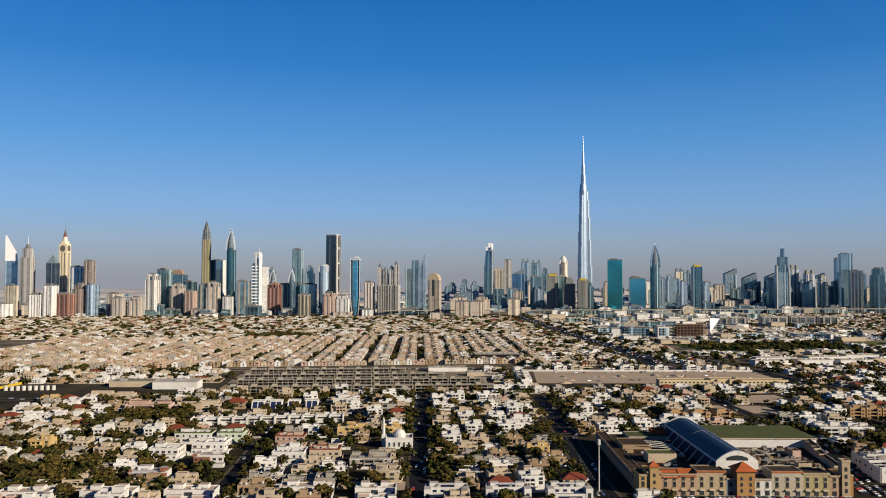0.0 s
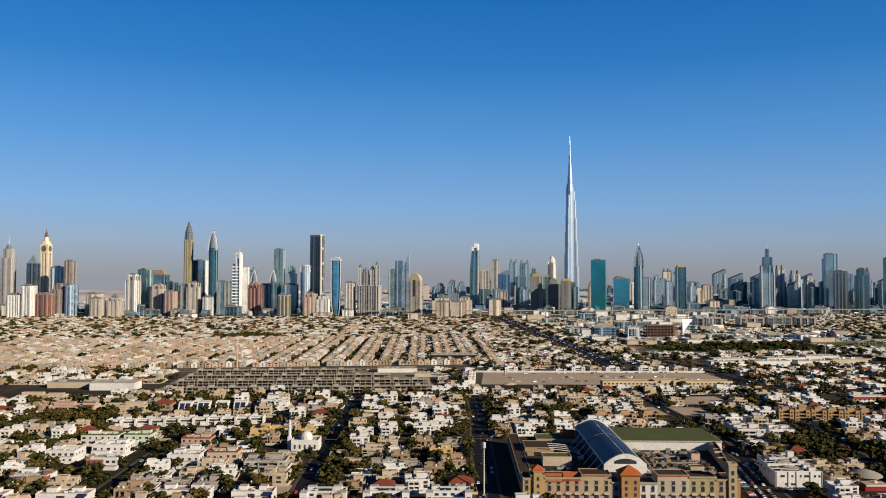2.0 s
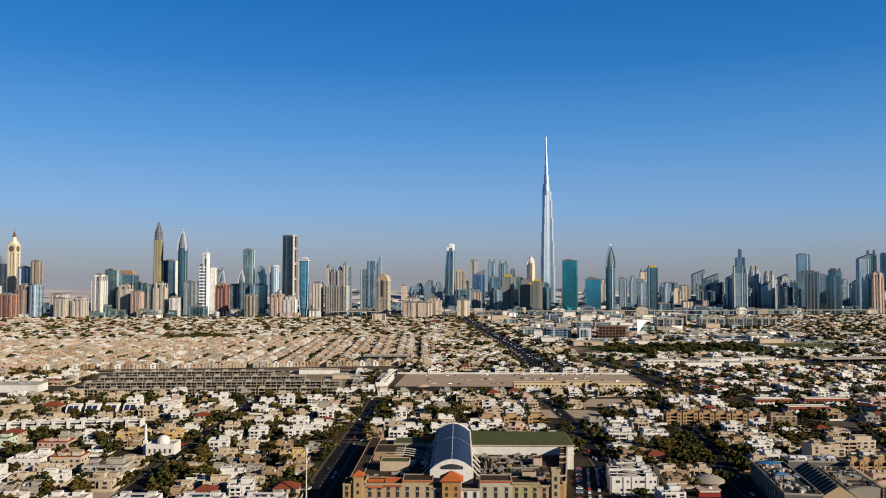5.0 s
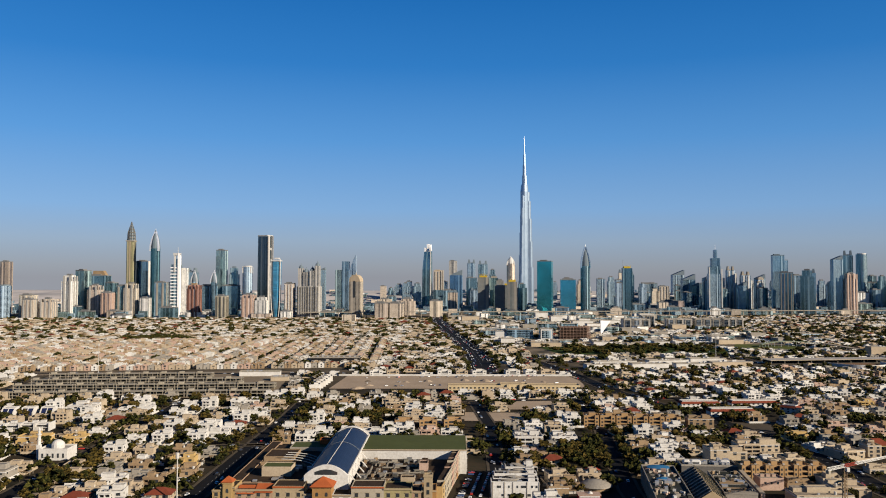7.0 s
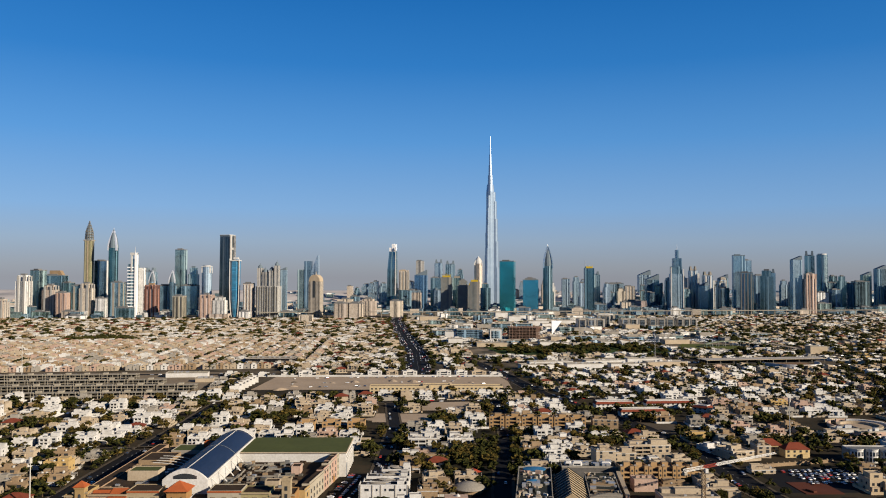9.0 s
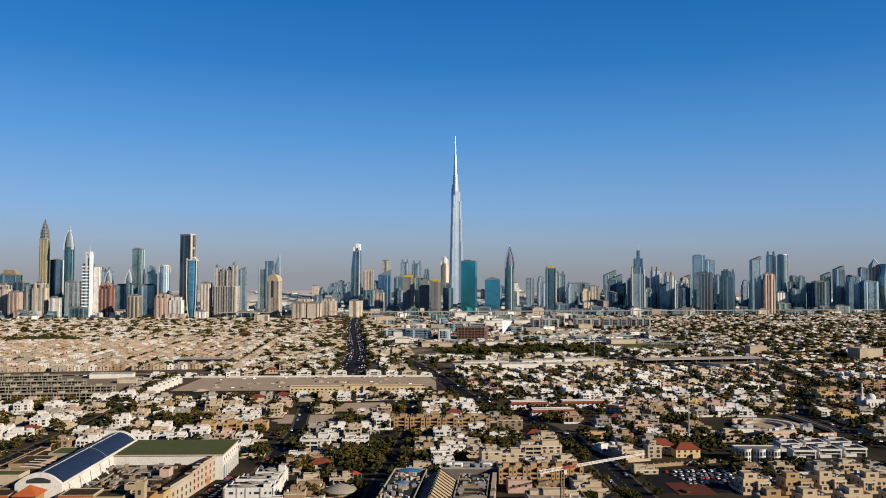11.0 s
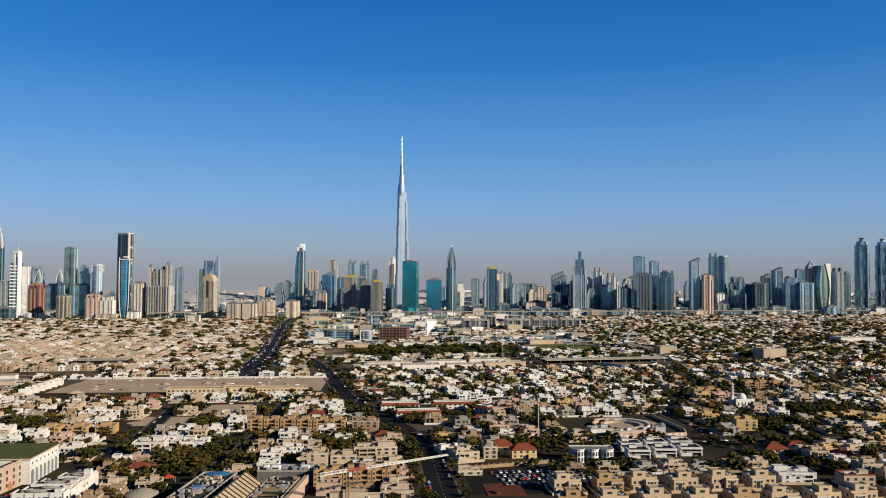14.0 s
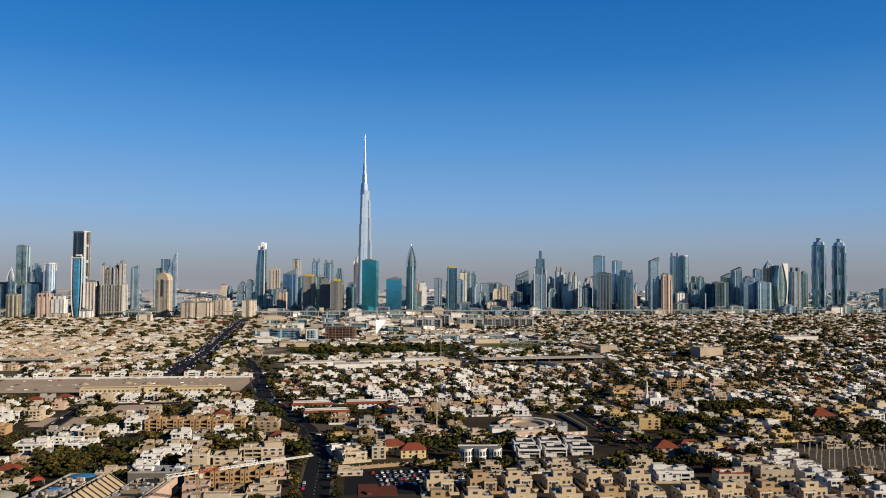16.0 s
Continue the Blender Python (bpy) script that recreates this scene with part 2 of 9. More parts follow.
GL = {
    "blue": facade("blue_curtain_wall", (0.17, 0.37, 0.50), (0.21, 0.33, 0.42), 4, 3, 0.7, 0.85, 0.1, 0.85, 0.15),
    "dark": facade("dark_curtain_wall", (0.105, 0.25, 0.345), (0.11, 0.20, 0.265), 4, 3, 0.7, 0.85, 0.1, 0.85, 0.15),
    "teal": facade("teal_curtain_wall", (0.03, 0.37, 0.52), (0.03, 0.26, 0.38), 4, 3, 0.8, 0.9, 0.1, 0.85, 0.1, piers=0.0, belts=0.0),
    "steel": facade("grey_blue_curtain_wall", (0.165, 0.34, 0.47), (0.22, 0.31, 0.38), 4, 2.6, 0.62, 0.7, 0.12, 0.85, 0.2),
    "green": facade("green_curtain_wall", (0.17, 0.335, 0.36), (0.20, 0.29, 0.30), 4, 3, 0.7, 0.85, 0.1, 0.85, 0.15),
    "beige": facade("beige_stone_facade", (0.10, 0.09, 0.08), (0.49, 0.41, 0.325), 3.6, 3.4, 0.5, 0.45, piers=0.22, belts=0.0),
    "gold": facade("gold_panel_facade", (0.14, 0.13, 0.11), (0.355, 0.315, 0.245), 3.8, 2.6, 0.55, 0.5, piers=0.22, belts=0.0),
    "brown": facade("brown_stone_facade", (0.07, 0.06, 0.06), (0.27, 0.215, 0.175), 3.6, 3.4, 0.5, 0.5, piers=0.22, belts=0.0),
    "pink": facade("salmon_stone_facade", (0.09, 0.075, 0.075), (0.42, 0.325, 0.285), 3.6, 3.4, 0.5, 0.45, piers=0.22, belts=0.0),
    "white": facade("white_panel_facade", (0.12, 0.13, 0.14), (0.68, 0.66, 0.62), 3.6, 3.4, 0.5, 0.5, piers=0.22, belts=0.0),
    "red": facade("red_stone_facade", (0.06, 0.06, 0.07), (0.33, 0.17, 0.13), 3.6, 3.2, 0.5, 0.5, piers=0.22, belts=0.0),
    "shell": facade("unfinished_floors", (0.055, 0.07, 0.075), (0.15, 0.135, 0.11), 3.8, 5.0, 0.66, 0.8, 0.6),
    "stone": facade("grey_stone_facade", (0.075, 0.08, 0.085), (0.30, 0.285, 0.265), 3.8, 3.0, 0.6, 0.5, piers=0.3),
    "ink": facade("ink_grey_curtain_wall", (0.065, 0.115, 0.165), (0.075, 0.105, 0.135), 4, 3, 0.7, 0.85, 0.15, 0.8, 0.15),
    "deepgreen": facade("deep_green_curtain_wall", (0.036, 0.175, 0.26), (0.04, 0.12, 0.17), 4, 3, 0.7, 0.85, 0.1, 0.85, 0.15),
    "burj": surface("silver_blue_cladding", (0.27, 0.34, 0.42), (0.18, 0.245, 0.33), 0.38, 0.06, 0.02, 0, 0.72),
}
CROWN = surface("grey_blue_cladding", (0.22, 0.28, 0.33), (0.14, 0.18, 0.22), 0.6, 0.3, 0.05, 0)
CAP = surface("tower_roof", (0.25, 0.255, 0.26), (0.15, 0.15, 0.155), 0.8)
STEEL = surface("bright_steel_cladding", (0.70, 0.70, 0.70), (0.5, 0.5, 0.52), 0.35, 0.3, 0.05, 0.05, 0.5)
FIN = surface("pale_grey_stone_fin", (0.50, 0.485, 0.46), (0.36, 0.35, 0.33), 0.7, 0.3, 0.05)
BRIGHT = surface("white_enamel_panel", (0.74, 0.73, 0.72), (0.62, 0.61, 0.60), 0.42, 0.2, 0.03, 0)
BRONZE = surface("bronze_cladding", (0.23, 0.215, 0.18), (0.15, 0.14, 0.12), 0.5, 0.3, 0.05, 0.05, 0.3)


# ---- mesh helpers ----
class Build:
    """Gathers boxes, prisms and lofts into one mesh; u and v are metres along and up a wall."""

    def __init__(self):
        self.v, self.f, self.m, self.uv = [], [], [], []

    def face(self, idx, mat, uvs):
        self.f.append(tuple(idx))
        self.m.append(mat)
        self.uv.extend(uvs)

    def loft(self, rings, m=0, mt=None, cap=True, floor=False):
        """rings: (z, [(x, y), ...]) from below, all with as many points, turning left."""
        mt = m if mt is None else mt
        n, base = len(rings[0][1]), len(self.v)
        for z, pts in rings:
            self.v.extend((x, y, z) for x, y in pts)
        run = [0.0]
        p0 = rings[0][1]
        for i in range(n):
            a, b = p0[i], p0[(i + 1) % n]
            run.append(run[-1] + math.hypot(b[0] - a[0], b[1] - a[1]))
        for k in range(len(rings) - 1):
            z0, z1 = rings[k][0], rings[k + 1][0]
            for i in range(n):
                j = (i + 1) % n
                self.face((base + k * n + i, base + k * n + j, base + (k + 1) * n + j, base + (k + 1) * n + i), m,
                          ((run[i], z0), (run[i + 1], z0), (run[i + 1], z1), (run[i], z1)))
        if cap:
            top = base + (len(rings) - 1) * n
            self.face(range(top, top + n), mt, rings[-1][1])
        if floor:
            self.face(range(base + n - 1, base - 1, -1), mt, rings[0][1][::-1])

    def box(self, x, y, z, sx, sy, h, m=0, mt=None, yaw=0.0, top=(1, 1), floor=False):
        a = radians(yaw)
        c, s = math.cos(a), math.sin(a)

        def ring(fx, fy):
            return [(x + c * px - s * py, y + s * px + c * py) for px, py in
                    ((-sx / 2 * fx, -sy / 2 * fy), (sx / 2 * fx, -sy / 2 * fy), (sx / 2 * fx, sy / 2 * fy), (-sx / 2 * fx, sy / 2 * fy))]
        self.loft([(z, ring(1, 1)), (z + h, ring(*top))], m, mt, True, floor)
        return self

    def rod(self, a, b, r, m=0, n=6, r2=None):
        a, b = Vector(a), Vector(b)
        q = (b - a).to_track_quat("Z", "Y")
        base, r2 = len(self.v), r if r2 is None else r2
        for e, rr in ((a, r), (b, r2)):
            for i in range(n):
                w = 2 * math.pi * i / n
                self.v.append(tuple(e + q @ Vector((rr * math.cos(w), rr * math.sin(w), 0))))
        for i in range(n):
            j = (i + 1) % n
            self.face((base + i, base + j, base + n + j, base + n + i), m, ((0, 0), (1, 0), (1, 1), (0, 1)))
        self.face(range(base + n, base + 2 * n), m, [(0, 0)] * n)
        self.face(range(base + n - 1, base - 1, -1), m, [(0, 0)] * n)
        return self

    def parapet(self, x, y, z, sx, sy, h=0.9, t=0.3, m=0):
        base = len(self.v)
        for zz in (z, z + h):
            for k in (0, t):
                self.v.extend((px, py, zz) for px, py in rect(sx - 2 * k, sy - 2 * k, x, y))
        for i in range(4):
            j = (i + 1) % 4
            uv = ((0, z), (sx, z), (sx, z + h), (0, z + h))
            self.face((base + i, base + j, base + 8 + j, base + 8 + i), m, uv)
            self.face((base + 4 + j, base + 4 + i, base + 12 + i, base + 12 + j), m, uv)
            self.face((base + 8 + i, base + 8 + j, base + 12 + j, base + 12 + i), m, uv)
        return self

    def mesh(self, name, mats):
        me = bpy.data.meshes.new(name)
        me.from_pydata(self.v, [], self.f)
        for mt in mats:
            me.materials.append(mt)
        me.polygons.foreach_set("material_index", self.m)
        layer = me.uv_layers.new(name="UVMap")
        layer.data.foreach_set("uv", np.array(self.uv, dtype=np.float32).ravel())
        me.update()
        return me


def ellipse(rx, ry, n=16, ox=0.0, oy=0.0):
    return [(ox + rx * math.cos(2 * math.pi * i / n), oy + ry * math.sin(2 * math.pi * i / n)) for i in range(n)]


def rect(sx, sy, ox=0.0, oy=0.0):
    return [(ox - sx / 2, oy - sy / 2), (ox + sx / 2, oy - sy / 2), (ox + sx / 2, oy + sy / 2), (ox - sx / 2, oy + sy / 2)]


def chamfer(sx, sy, c, ox=0.0, oy=0.0):
    a, b = sx / 2, sy / 2
    return [(ox + px, oy + py) for px, py in ((-a + c, -b), (a - c, -b), (a, -b + c), (a, b - c), (a - c, b), (-a + c, b), (-a, b - c), (-a, -b + c))]


def thing(name, x, y, yaw=0.0, label="", category="", group="", z=0.0, kind="", tall=1.0):
    ob = new(name)
    ob.empty_display_size = 1
    ob.matrix_basis = pose(x, y, z, 0, 0, yaw) @ Matrix.Diagonal((1, 1, tall, 1))
    return tagged(ob, label, category, group, kind)


def part(name, b, mats, parent, label=""):
    ob = new(name, b.mesh(name, mats if isinstance(mats, (list, tuple)) else [mats]))
    ob.parent = parent
    return tagged(ob, label)


def single(name, b, mats, x=0, y=0, yaw=0, label="", category="", group="", kind="", z=0.0):
    ob = new(name, b.mesh(name, mats if isinstance(mats, (list, tuple)) else [mats]))
    ob.matrix_basis = pose(x, y, z, 0, 0, yaw)
    return tagged(ob, label, category, group, kind)


# ---- ground ----
def ground_height(x, y):
    """Flat to the towers, then desert raised along the view direction to fit the camera's horizon."""
    s = 0.2 * (x - 290) + 0.98 * y
    k = min(1, max(0, (s - 3900) / 800))
    return 62 * k * k * (3 - 2 * k)


gb = Build()
gx = [-4200 + 350 * i for i in range(31)]
gy = [-1500, -600, 0, 300, 600, 900, 1200, 1600, 2000, 2500, 3000, 3400] + [3600 + 75 * i for i in range(26)]
for yy in gy:
    gb.v.extend((xx, yy, ground_height(xx, yy)) for xx in gx)
for j in range(len(gy) - 1):
    for i in range(len(gx) - 1):
        a = j * len(gx) + i
        q = (a, a + 1, a + 1 + len(gx), a + len(gx))
        gb.face(q, 0, [gb.v[k][:2] for k in q])


def ground_material():
    m, n, l, p = node_mat("town_ground")
    pos = n.new("ShaderNodeNewGeometry").outputs["Position"]
    sep = n.new("ShaderNodeSeparateXYZ")
    l.new(pos, sep.inputs[0])
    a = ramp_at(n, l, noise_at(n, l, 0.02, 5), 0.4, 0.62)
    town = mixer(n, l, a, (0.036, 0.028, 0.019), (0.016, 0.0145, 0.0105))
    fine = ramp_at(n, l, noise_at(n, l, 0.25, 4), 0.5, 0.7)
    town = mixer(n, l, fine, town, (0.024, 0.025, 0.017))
    # far tone: pale desert with distance haze put into its colour
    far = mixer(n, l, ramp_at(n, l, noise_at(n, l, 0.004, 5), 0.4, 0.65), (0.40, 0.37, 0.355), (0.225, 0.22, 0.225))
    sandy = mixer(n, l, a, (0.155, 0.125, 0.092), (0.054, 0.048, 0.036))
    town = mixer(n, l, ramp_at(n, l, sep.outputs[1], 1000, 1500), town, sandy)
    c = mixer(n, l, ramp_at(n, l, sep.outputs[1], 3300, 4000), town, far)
    l.new(c, p.inputs["Base Color"])
    p.inputs["Roughness"].default_value = 0.95
    p.inputs["Specular IOR Level"].default_value = 0.03
    return m


single("ground", gb, ground_material(), label="dusty town ground running out to desert paled by painted haze", category="ground", kind="structure")


# ---- the skyline ----
def tower(x, y, h, w, mat, label, d=None, yaw=-12.0, top="flat", podium=0.0, fins=0, fin_mat=None, spire=0.0, group="", name="tower", crown_mat=None):
    """A tower h metres high to its shoulder; top names the crown."""
    d = w * 0.85 if d is None else d
    if len(label.split()) < 5:
        label += " in the skyline"
    root = thing(name, x, y, yaw, label, "skyscraper" if h > 120 else "building", group)
    b = Build()
    base = 0.0
    if podium:
        pb = Build().box(0, -2, 0, w + 2 * podium, d + 1.5 * podium, 14, 0, 1)
        pb.parapet(0, -2, 14, w + 2 * podium, d + 1.5 * podium, 1.2, 0.6, 1)
        part("podium", pb, [GL["beige"], CAP], root)
        base = 13.9
    crown = Build()
    if top == "step":
        b.box(0, 0, base, w, d, h * 0.86 - base, 0, 1)
        b.box(0, 0, h * 0.86, w * 0.72, d * 0.72, h * 0.14, 0, 1)
        crown.box(0, 0, h, w * 0.4, d * 0.4, 6, 0)
    elif top == "slope":
        b.loft([(base, rect(w, d)), (h, rect(w, d))], 0, 1)
        k = len(crown.v)
        crown.v += [(-w / 2, -d / 2, h), (w / 2, -d / 2, h), (w / 2, d / 2, h), (-w / 2, d / 2, h), (-w / 2, -d / 2, h + 1), (-w / 2, d / 2, h + 1), (w / 2, -d / 2, h + w * 0.45), (w / 2, d / 2, h + w * 0.45)]
        for q in ((0, 1, 6, 4), (1, 2, 7, 6), (2, 3, 5, 7), (3, 0, 4, 5), (4, 6, 7, 5)):
            crown.face([k + i for i in q], 0, [(crown.v[k + i][0], crown.v[k + i][2]) for i in q])
    elif top == "pyr":
        b.loft([(base, rect(w, d)), (h, rect(w, d))], 0, 1)
        crown.loft([(h, rect(w, d)), (h + 0.9 * w, rect(0.5, 0.5))], 0)
    elif top == "round":
        b.loft([(base, chamfer(w, d, w * 0.2)), (h, chamfer(w, d, w * 0.2))], 0, 1)
        crown.loft([(h + w * 0.42 * math.sin(a), chamfer(w * math.cos(a), d * math.cos(a), w * 0.2 * math.cos(a))) for a in (0, 0.4, 0.8, 1.15, 1.45)], 0)
    elif top == "cyl":
        b.loft([(base, ellipse(w / 2, d / 2, 20)), (h, ellipse(w / 2, d / 2, 20))], 0, 1)
        crown.loft([(h, ellipse(w * 0.4, d * 0.4, 20)), (h + 5, ellipse(w * 0.4, d * 0.4, 20))], 0)
    elif top == "horns":
        b.box(0, 0, base, w, d, h - base, 0, 1)
        for sx in (-1, 1):
            crown.box(sx * w * 0.3, 0, h, w * 0.26, d * 0.7, h * 0.07 + 6, 0, top=(0.6, 0.8))
        crown.box(0, 0, h, w * 0.3, d * 0.5, 5, 0)
    elif top == "shell":
        b.box(0, 0, base, w, d, h - base, 0, 1)
        crown.parapet(0, 0, h, w * 0.7, d * 0.7, 7, 1.0)
        for i in range(5):
            crown.rod((-w / 3 + w * i / 6, -d / 3, h), (-w / 3 + w * i / 6, -d / 3, h + 9 + 2 * (i % 3)), 0.6)
    else:
        b.box(0, 0, base, w, d, h - base, 0, 1)
        crown.parapet(0, 0, h, w, d, 3.0, 1.0)
        crown.box(-w * 0.1, 0, h, w * 0.5, d * 0.5, 7, 0)
    part("shaft", b, [mat, CAP], root)
    part("crown", crown, crown_mat or (YELLOW if top == "shell" else CAP if top in ("flat", "step") else CROWN), root)
    for i in range(fins):
        fx = -w / 2 + w * (i + 0.5) / fins
        part("fin", Build().box(fx, -d / 2 - 0.9, base, w / fins * 0.32, 1.8, (h - base) * 0.985, 0), fin_mat or CAP, root)
        part("fin", Build().box(w / 2 + 0.9, -d / 2 + d * (i + 0.5) / fins, base, 1.8, d / fins * 0.32, (h - base) * 0.985, 0), fin_mat or CAP, root)
    if spire:
        part("spire", Build().rod((0, 0, h), (0, 0, h + spire), 1.4, 0, 6, 0.4), STEEL, root)
    return root


def burj():
    """The very tall tower: a core and three lobed wings that step back in a spiral."""
    root = thing("skyscraper", 1192, 3794, 20, tall=1.016, label= "very tall silver stepped tower tapering to a needle spire", category="skyscraper")
    shaft = Build()
    shaft.loft([(0, ellipse(19, 19, 12)), (560, ellipse(17.5, 17.5, 12)), (595, ellipse(14, 14, 12))], 0, 1)
    part("core", shaft, [GL["burj"], CAP], root)
    tops = [(160, 40), (285, 36), (395, 32), (480, 28), (540, 23)]
    for wing in range(3):
        ang = radians(90 + 120 * wing)
        wb = Build()
        for k, (zt, reach) in enumerate(tops):
            zt = zt + (wing - 1) * 33 if k < 4 else zt + (wing - 1) * 18
            half = 10.5 - 0.7 * k
            pts = [(0, -half), (reach - half, -half)]
            pts += [(reach - half + half * math.cos(a), half * math.sin(a)) for a in (-1.05, -0.5, 0, 0.5, 1.05)]
            pts += [(reach - half, half), (0, half)]
            pts = [(px * math.cos(ang) - py * math.sin(ang), px * math.sin(ang) + py * math.cos(ang)) for px, py in pts]
            wb.loft([(0 if k == 0 else tops[k - 1][0] - 70, pts), (zt, pts)], 0, 1)
        part("wing", wb, [GL["burj"], CAP], root)
    for z0, z1, r0, r1 in ((590, 640, 11, 10), (640, 690, 7.6, 7), (690, 742, 5.2, 4.5), (742, 790, 2.9, 2.4), (790, 831, 1.6, 0.6)):
        sb = Build()
        sb.loft([(z0 - 4, ellipse(r0, r0, 10)), (z1, ellipse(r1, r1, 10))], 0)
        part("spire_stage", sb, STEEL if z0 > 780 else [GL["burj"]], root)
    pod = Build()
    pod.loft([(0, ellipse(75, 60, 20)), (16, ellipse(72, 58, 20))], 0, 1)
    part("podium", pod, [GL["steel"], CAP], root)
    root.scale.x = root.scale.y = 1.14


burj()


def ogive_tower(x, y, h, w, tip, label, mat, shell, yaw=-12, d=None):
    """A shaft that draws in along a curve to a point."""
    d = d or w
    root = thing("tower", x, y, yaw, label, "skyscraper")
    b = Build()
    b.loft([(0, ellipse(w / 2, d / 2, 14)), (h, ellipse(w / 2, d / 2, 14))], 0, 1)
    part("shaft", b, [mat, CAP], root)
    c = Build()
    c.loft([(h + tip * k, ellipse(w / 2 * r, d / 2 * r, 14)) for k, r in ((0, 1), (0.25, 0.93), (0.5, 0.74), (0.7, 0.5), (0.85, 0.26), (1, 0.04))], 0)
    part("crown", c, WHITE if shell is WHITE else CROWN, root)
    for sx in (-1, 1):
        pts = [(h * 0.96 + tip * k, rect(w * 0.16, d * 0.2, sx * w * 0.45 * r, -d * 0.3 * r)) for k, r in ((0, 1), (0.25, 0.96), (0.5, 0.78), (0.7, 0.54), (0.88, 0.26), (1.04, 0.06))]
        f = Build()
        f.loft(pts, 0, floor=True)
        part("shell_blade", f, shell, root)
    part("finial", Build().rod((0, 0, h + tip * 0.9), (0, 0, h + tip * 1.05), 1.6, 0, 8, 1.2), STEEL, root)
    return root


def crane(parent, x, y, z, h, reach, yaw, mat):
    c = Build()
    c.rod((x, y, z), (x, y, z + h), 0.9)
    a = radians(yaw)
    c.rod((x - 0.3 * reach * math.cos(a), y - 0.3 * reach * math.sin(a), z + h), (x + reach * math.cos(a), y + reach * math.sin(a), z + h + 3), 0.8)
    c.rod((x, y, z + h + 9), (x + reach * 0.7 * math.cos(a), y + reach * 0.7 * math.sin(a), z + h + 2), 0.35)
    part("roof_crane", c, mat, parent)


# far end of the row, beyond the trade centre
e1 = thing("tower", -1239, 3206, -12, "blue glass tower with a white slanted triangular top", "skyscraper", tall=1.08)
b = Build()
b.loft([(0, [(-26, -20), (24, -20), (-4, 26)]), (185, [(-26, -20), (24, -20), (-4, 26)])], 0, 1)
part("shaft", b, [GL["blue"], CAP], e1)
b = Build()
b.loft([(185, [(-26, -20), (24, -20), (-4, 26)]), (212, [(-26, -20), (22, -20), (-5, 24)]), (275, [(-26, -20), (-21, -20), (-24, -15)])], 0)
part("crown", b, BRIGHT, e1)
t = tower(-1174, 3159, 246, 40, GL["stone"], "grey stone tower with a small lantern and mast", top="step", spire=46, crown_mat=CAP)
b = Build()
b.loft([(246, ellipse(9, 8, 14)), (257, ellipse(9, 8, 14)), (258, ellipse(6, 5.5, 14)), (263, ellipse(5, 4.5, 14))], 0)
part("lantern", b, CAP, t)
tower(-1069, 3116, 190, 36, GL["ink"], "dark blue-grey glass tower with a pointed cap", top="pyr", crown_mat=CROWN)
ck = thing("tower", -1060, 3214, -12, "pale gold clock tower with a red-brown pointed roof", "skyscraper")
PALE_GOLD = surface("pale_gold_stone", (0.50, 0.43, 0.30), (0.36, 0.30, 0.20), 0.44, 0.2, 0.03)
REDBROWN = surface("red_brown_cladding", (0.22, 0.10, 0.075), (0.14, 0.07, 0.055), 0.6, 0.2, 0.05)
part("shaft", Build().box(0, 0, 0, 34, 34, 232, 0, 1), [GL["gold"], CAP], ck)
for sx in (-1, 1):
    for sy in (-1, 1):
        part("corner_pier", Build().box(sx * 15, sy * 15, 0, 8, 8, 240, 0), PALE_GOLD, ck)
part("centre_strip", Build().box(0, -17.6, 0, 7, 1.4, 230, 0), PALE_GOLD, ck)
part("head", Build().box(0, 0, 232, 37, 37, 34, 0, floor=True), PALE_GOLD, ck)
b = Build()
b.loft([(266, chamfer(36, 36, 6)), (278, chamfer(28, 28, 6))], 0)
part("shoulder", b, PALE_GOLD, ck)
b = Build()
b.loft([(278, ellipse(12, 12, 12)), (294, ellipse(9, 9, 12))], 0)
part("belfry", b, PALE_GOLD, ck)
b = Build()
b.loft([(294, ellipse(9.5, 9.5, 12)), (300, ellipse(7, 7, 12)), (316, ellipse(2.5, 2.5, 12))], 0)
part("pointed_roof", b, REDBROWN, ck)
part("spire", Build().rod((0, 0, 314), (0, 0, 332), 1.5, 0, 6, 0.4), BRONZE, ck)
ck.scale.x = ck.scale.y = 0.83
for sx, sy, a in ((0, -18.7, 0), (18.7, 0, 90)):
    part("clock_face", Build().rod((sx, sy, 249), (sx + (0.8 if a else 0), sy - (0 if a else 0.8), 249), 12, 0, 20), BRONZE, ck)
tower(-982, 3120, 176, 40, GL["blue"], "blue glass office tower with white edges", fins=2, fin_mat=WHITE)
tower(-924, 3072, 197, 32, GL["brown"], "brown stone tower with a flat top", top="flat")
tower(-1127, 2896, 108, 34, GL["gold"], "short olive and gold glass block", top="flat")
tower(-1141, 2826, 48, 75, GL["white"], "low white podium block", d=40, podium=0)
tower(-1035, 2870, 78, 42, GL["white"], "white apartment block with ribbed walls", fins=4, fin_mat=WHITE)
tower(-988, 2862, 109, 38, GL["white"], "white twin-slab apartment tower", fins=3, fin_mat=WHITE)
tower(-943, 2875, 80, 46, GL["red"], "dark red stone block", fins=3, fin_mat=REDBROWN)
tower(-904, 2905, 113, 42, GL["brown"], "grey-brown block with a stepped roof", top="step")
tower(-858, 2887, 112, 46, GL["steel"], "grey-blue glass block with rounded corners", top="cyl", d=44)
tower(-792, 2921, 79, 46, GL["beige"], "beige stone apartment block", fins=3, fin_mat=FIN, group="beige apartment blocks")
tower(-758, 2843, 66, 40, GL["beige"], "beige stone apartment block", fins=3, fin_mat=FIN, group="beige apartment blocks")
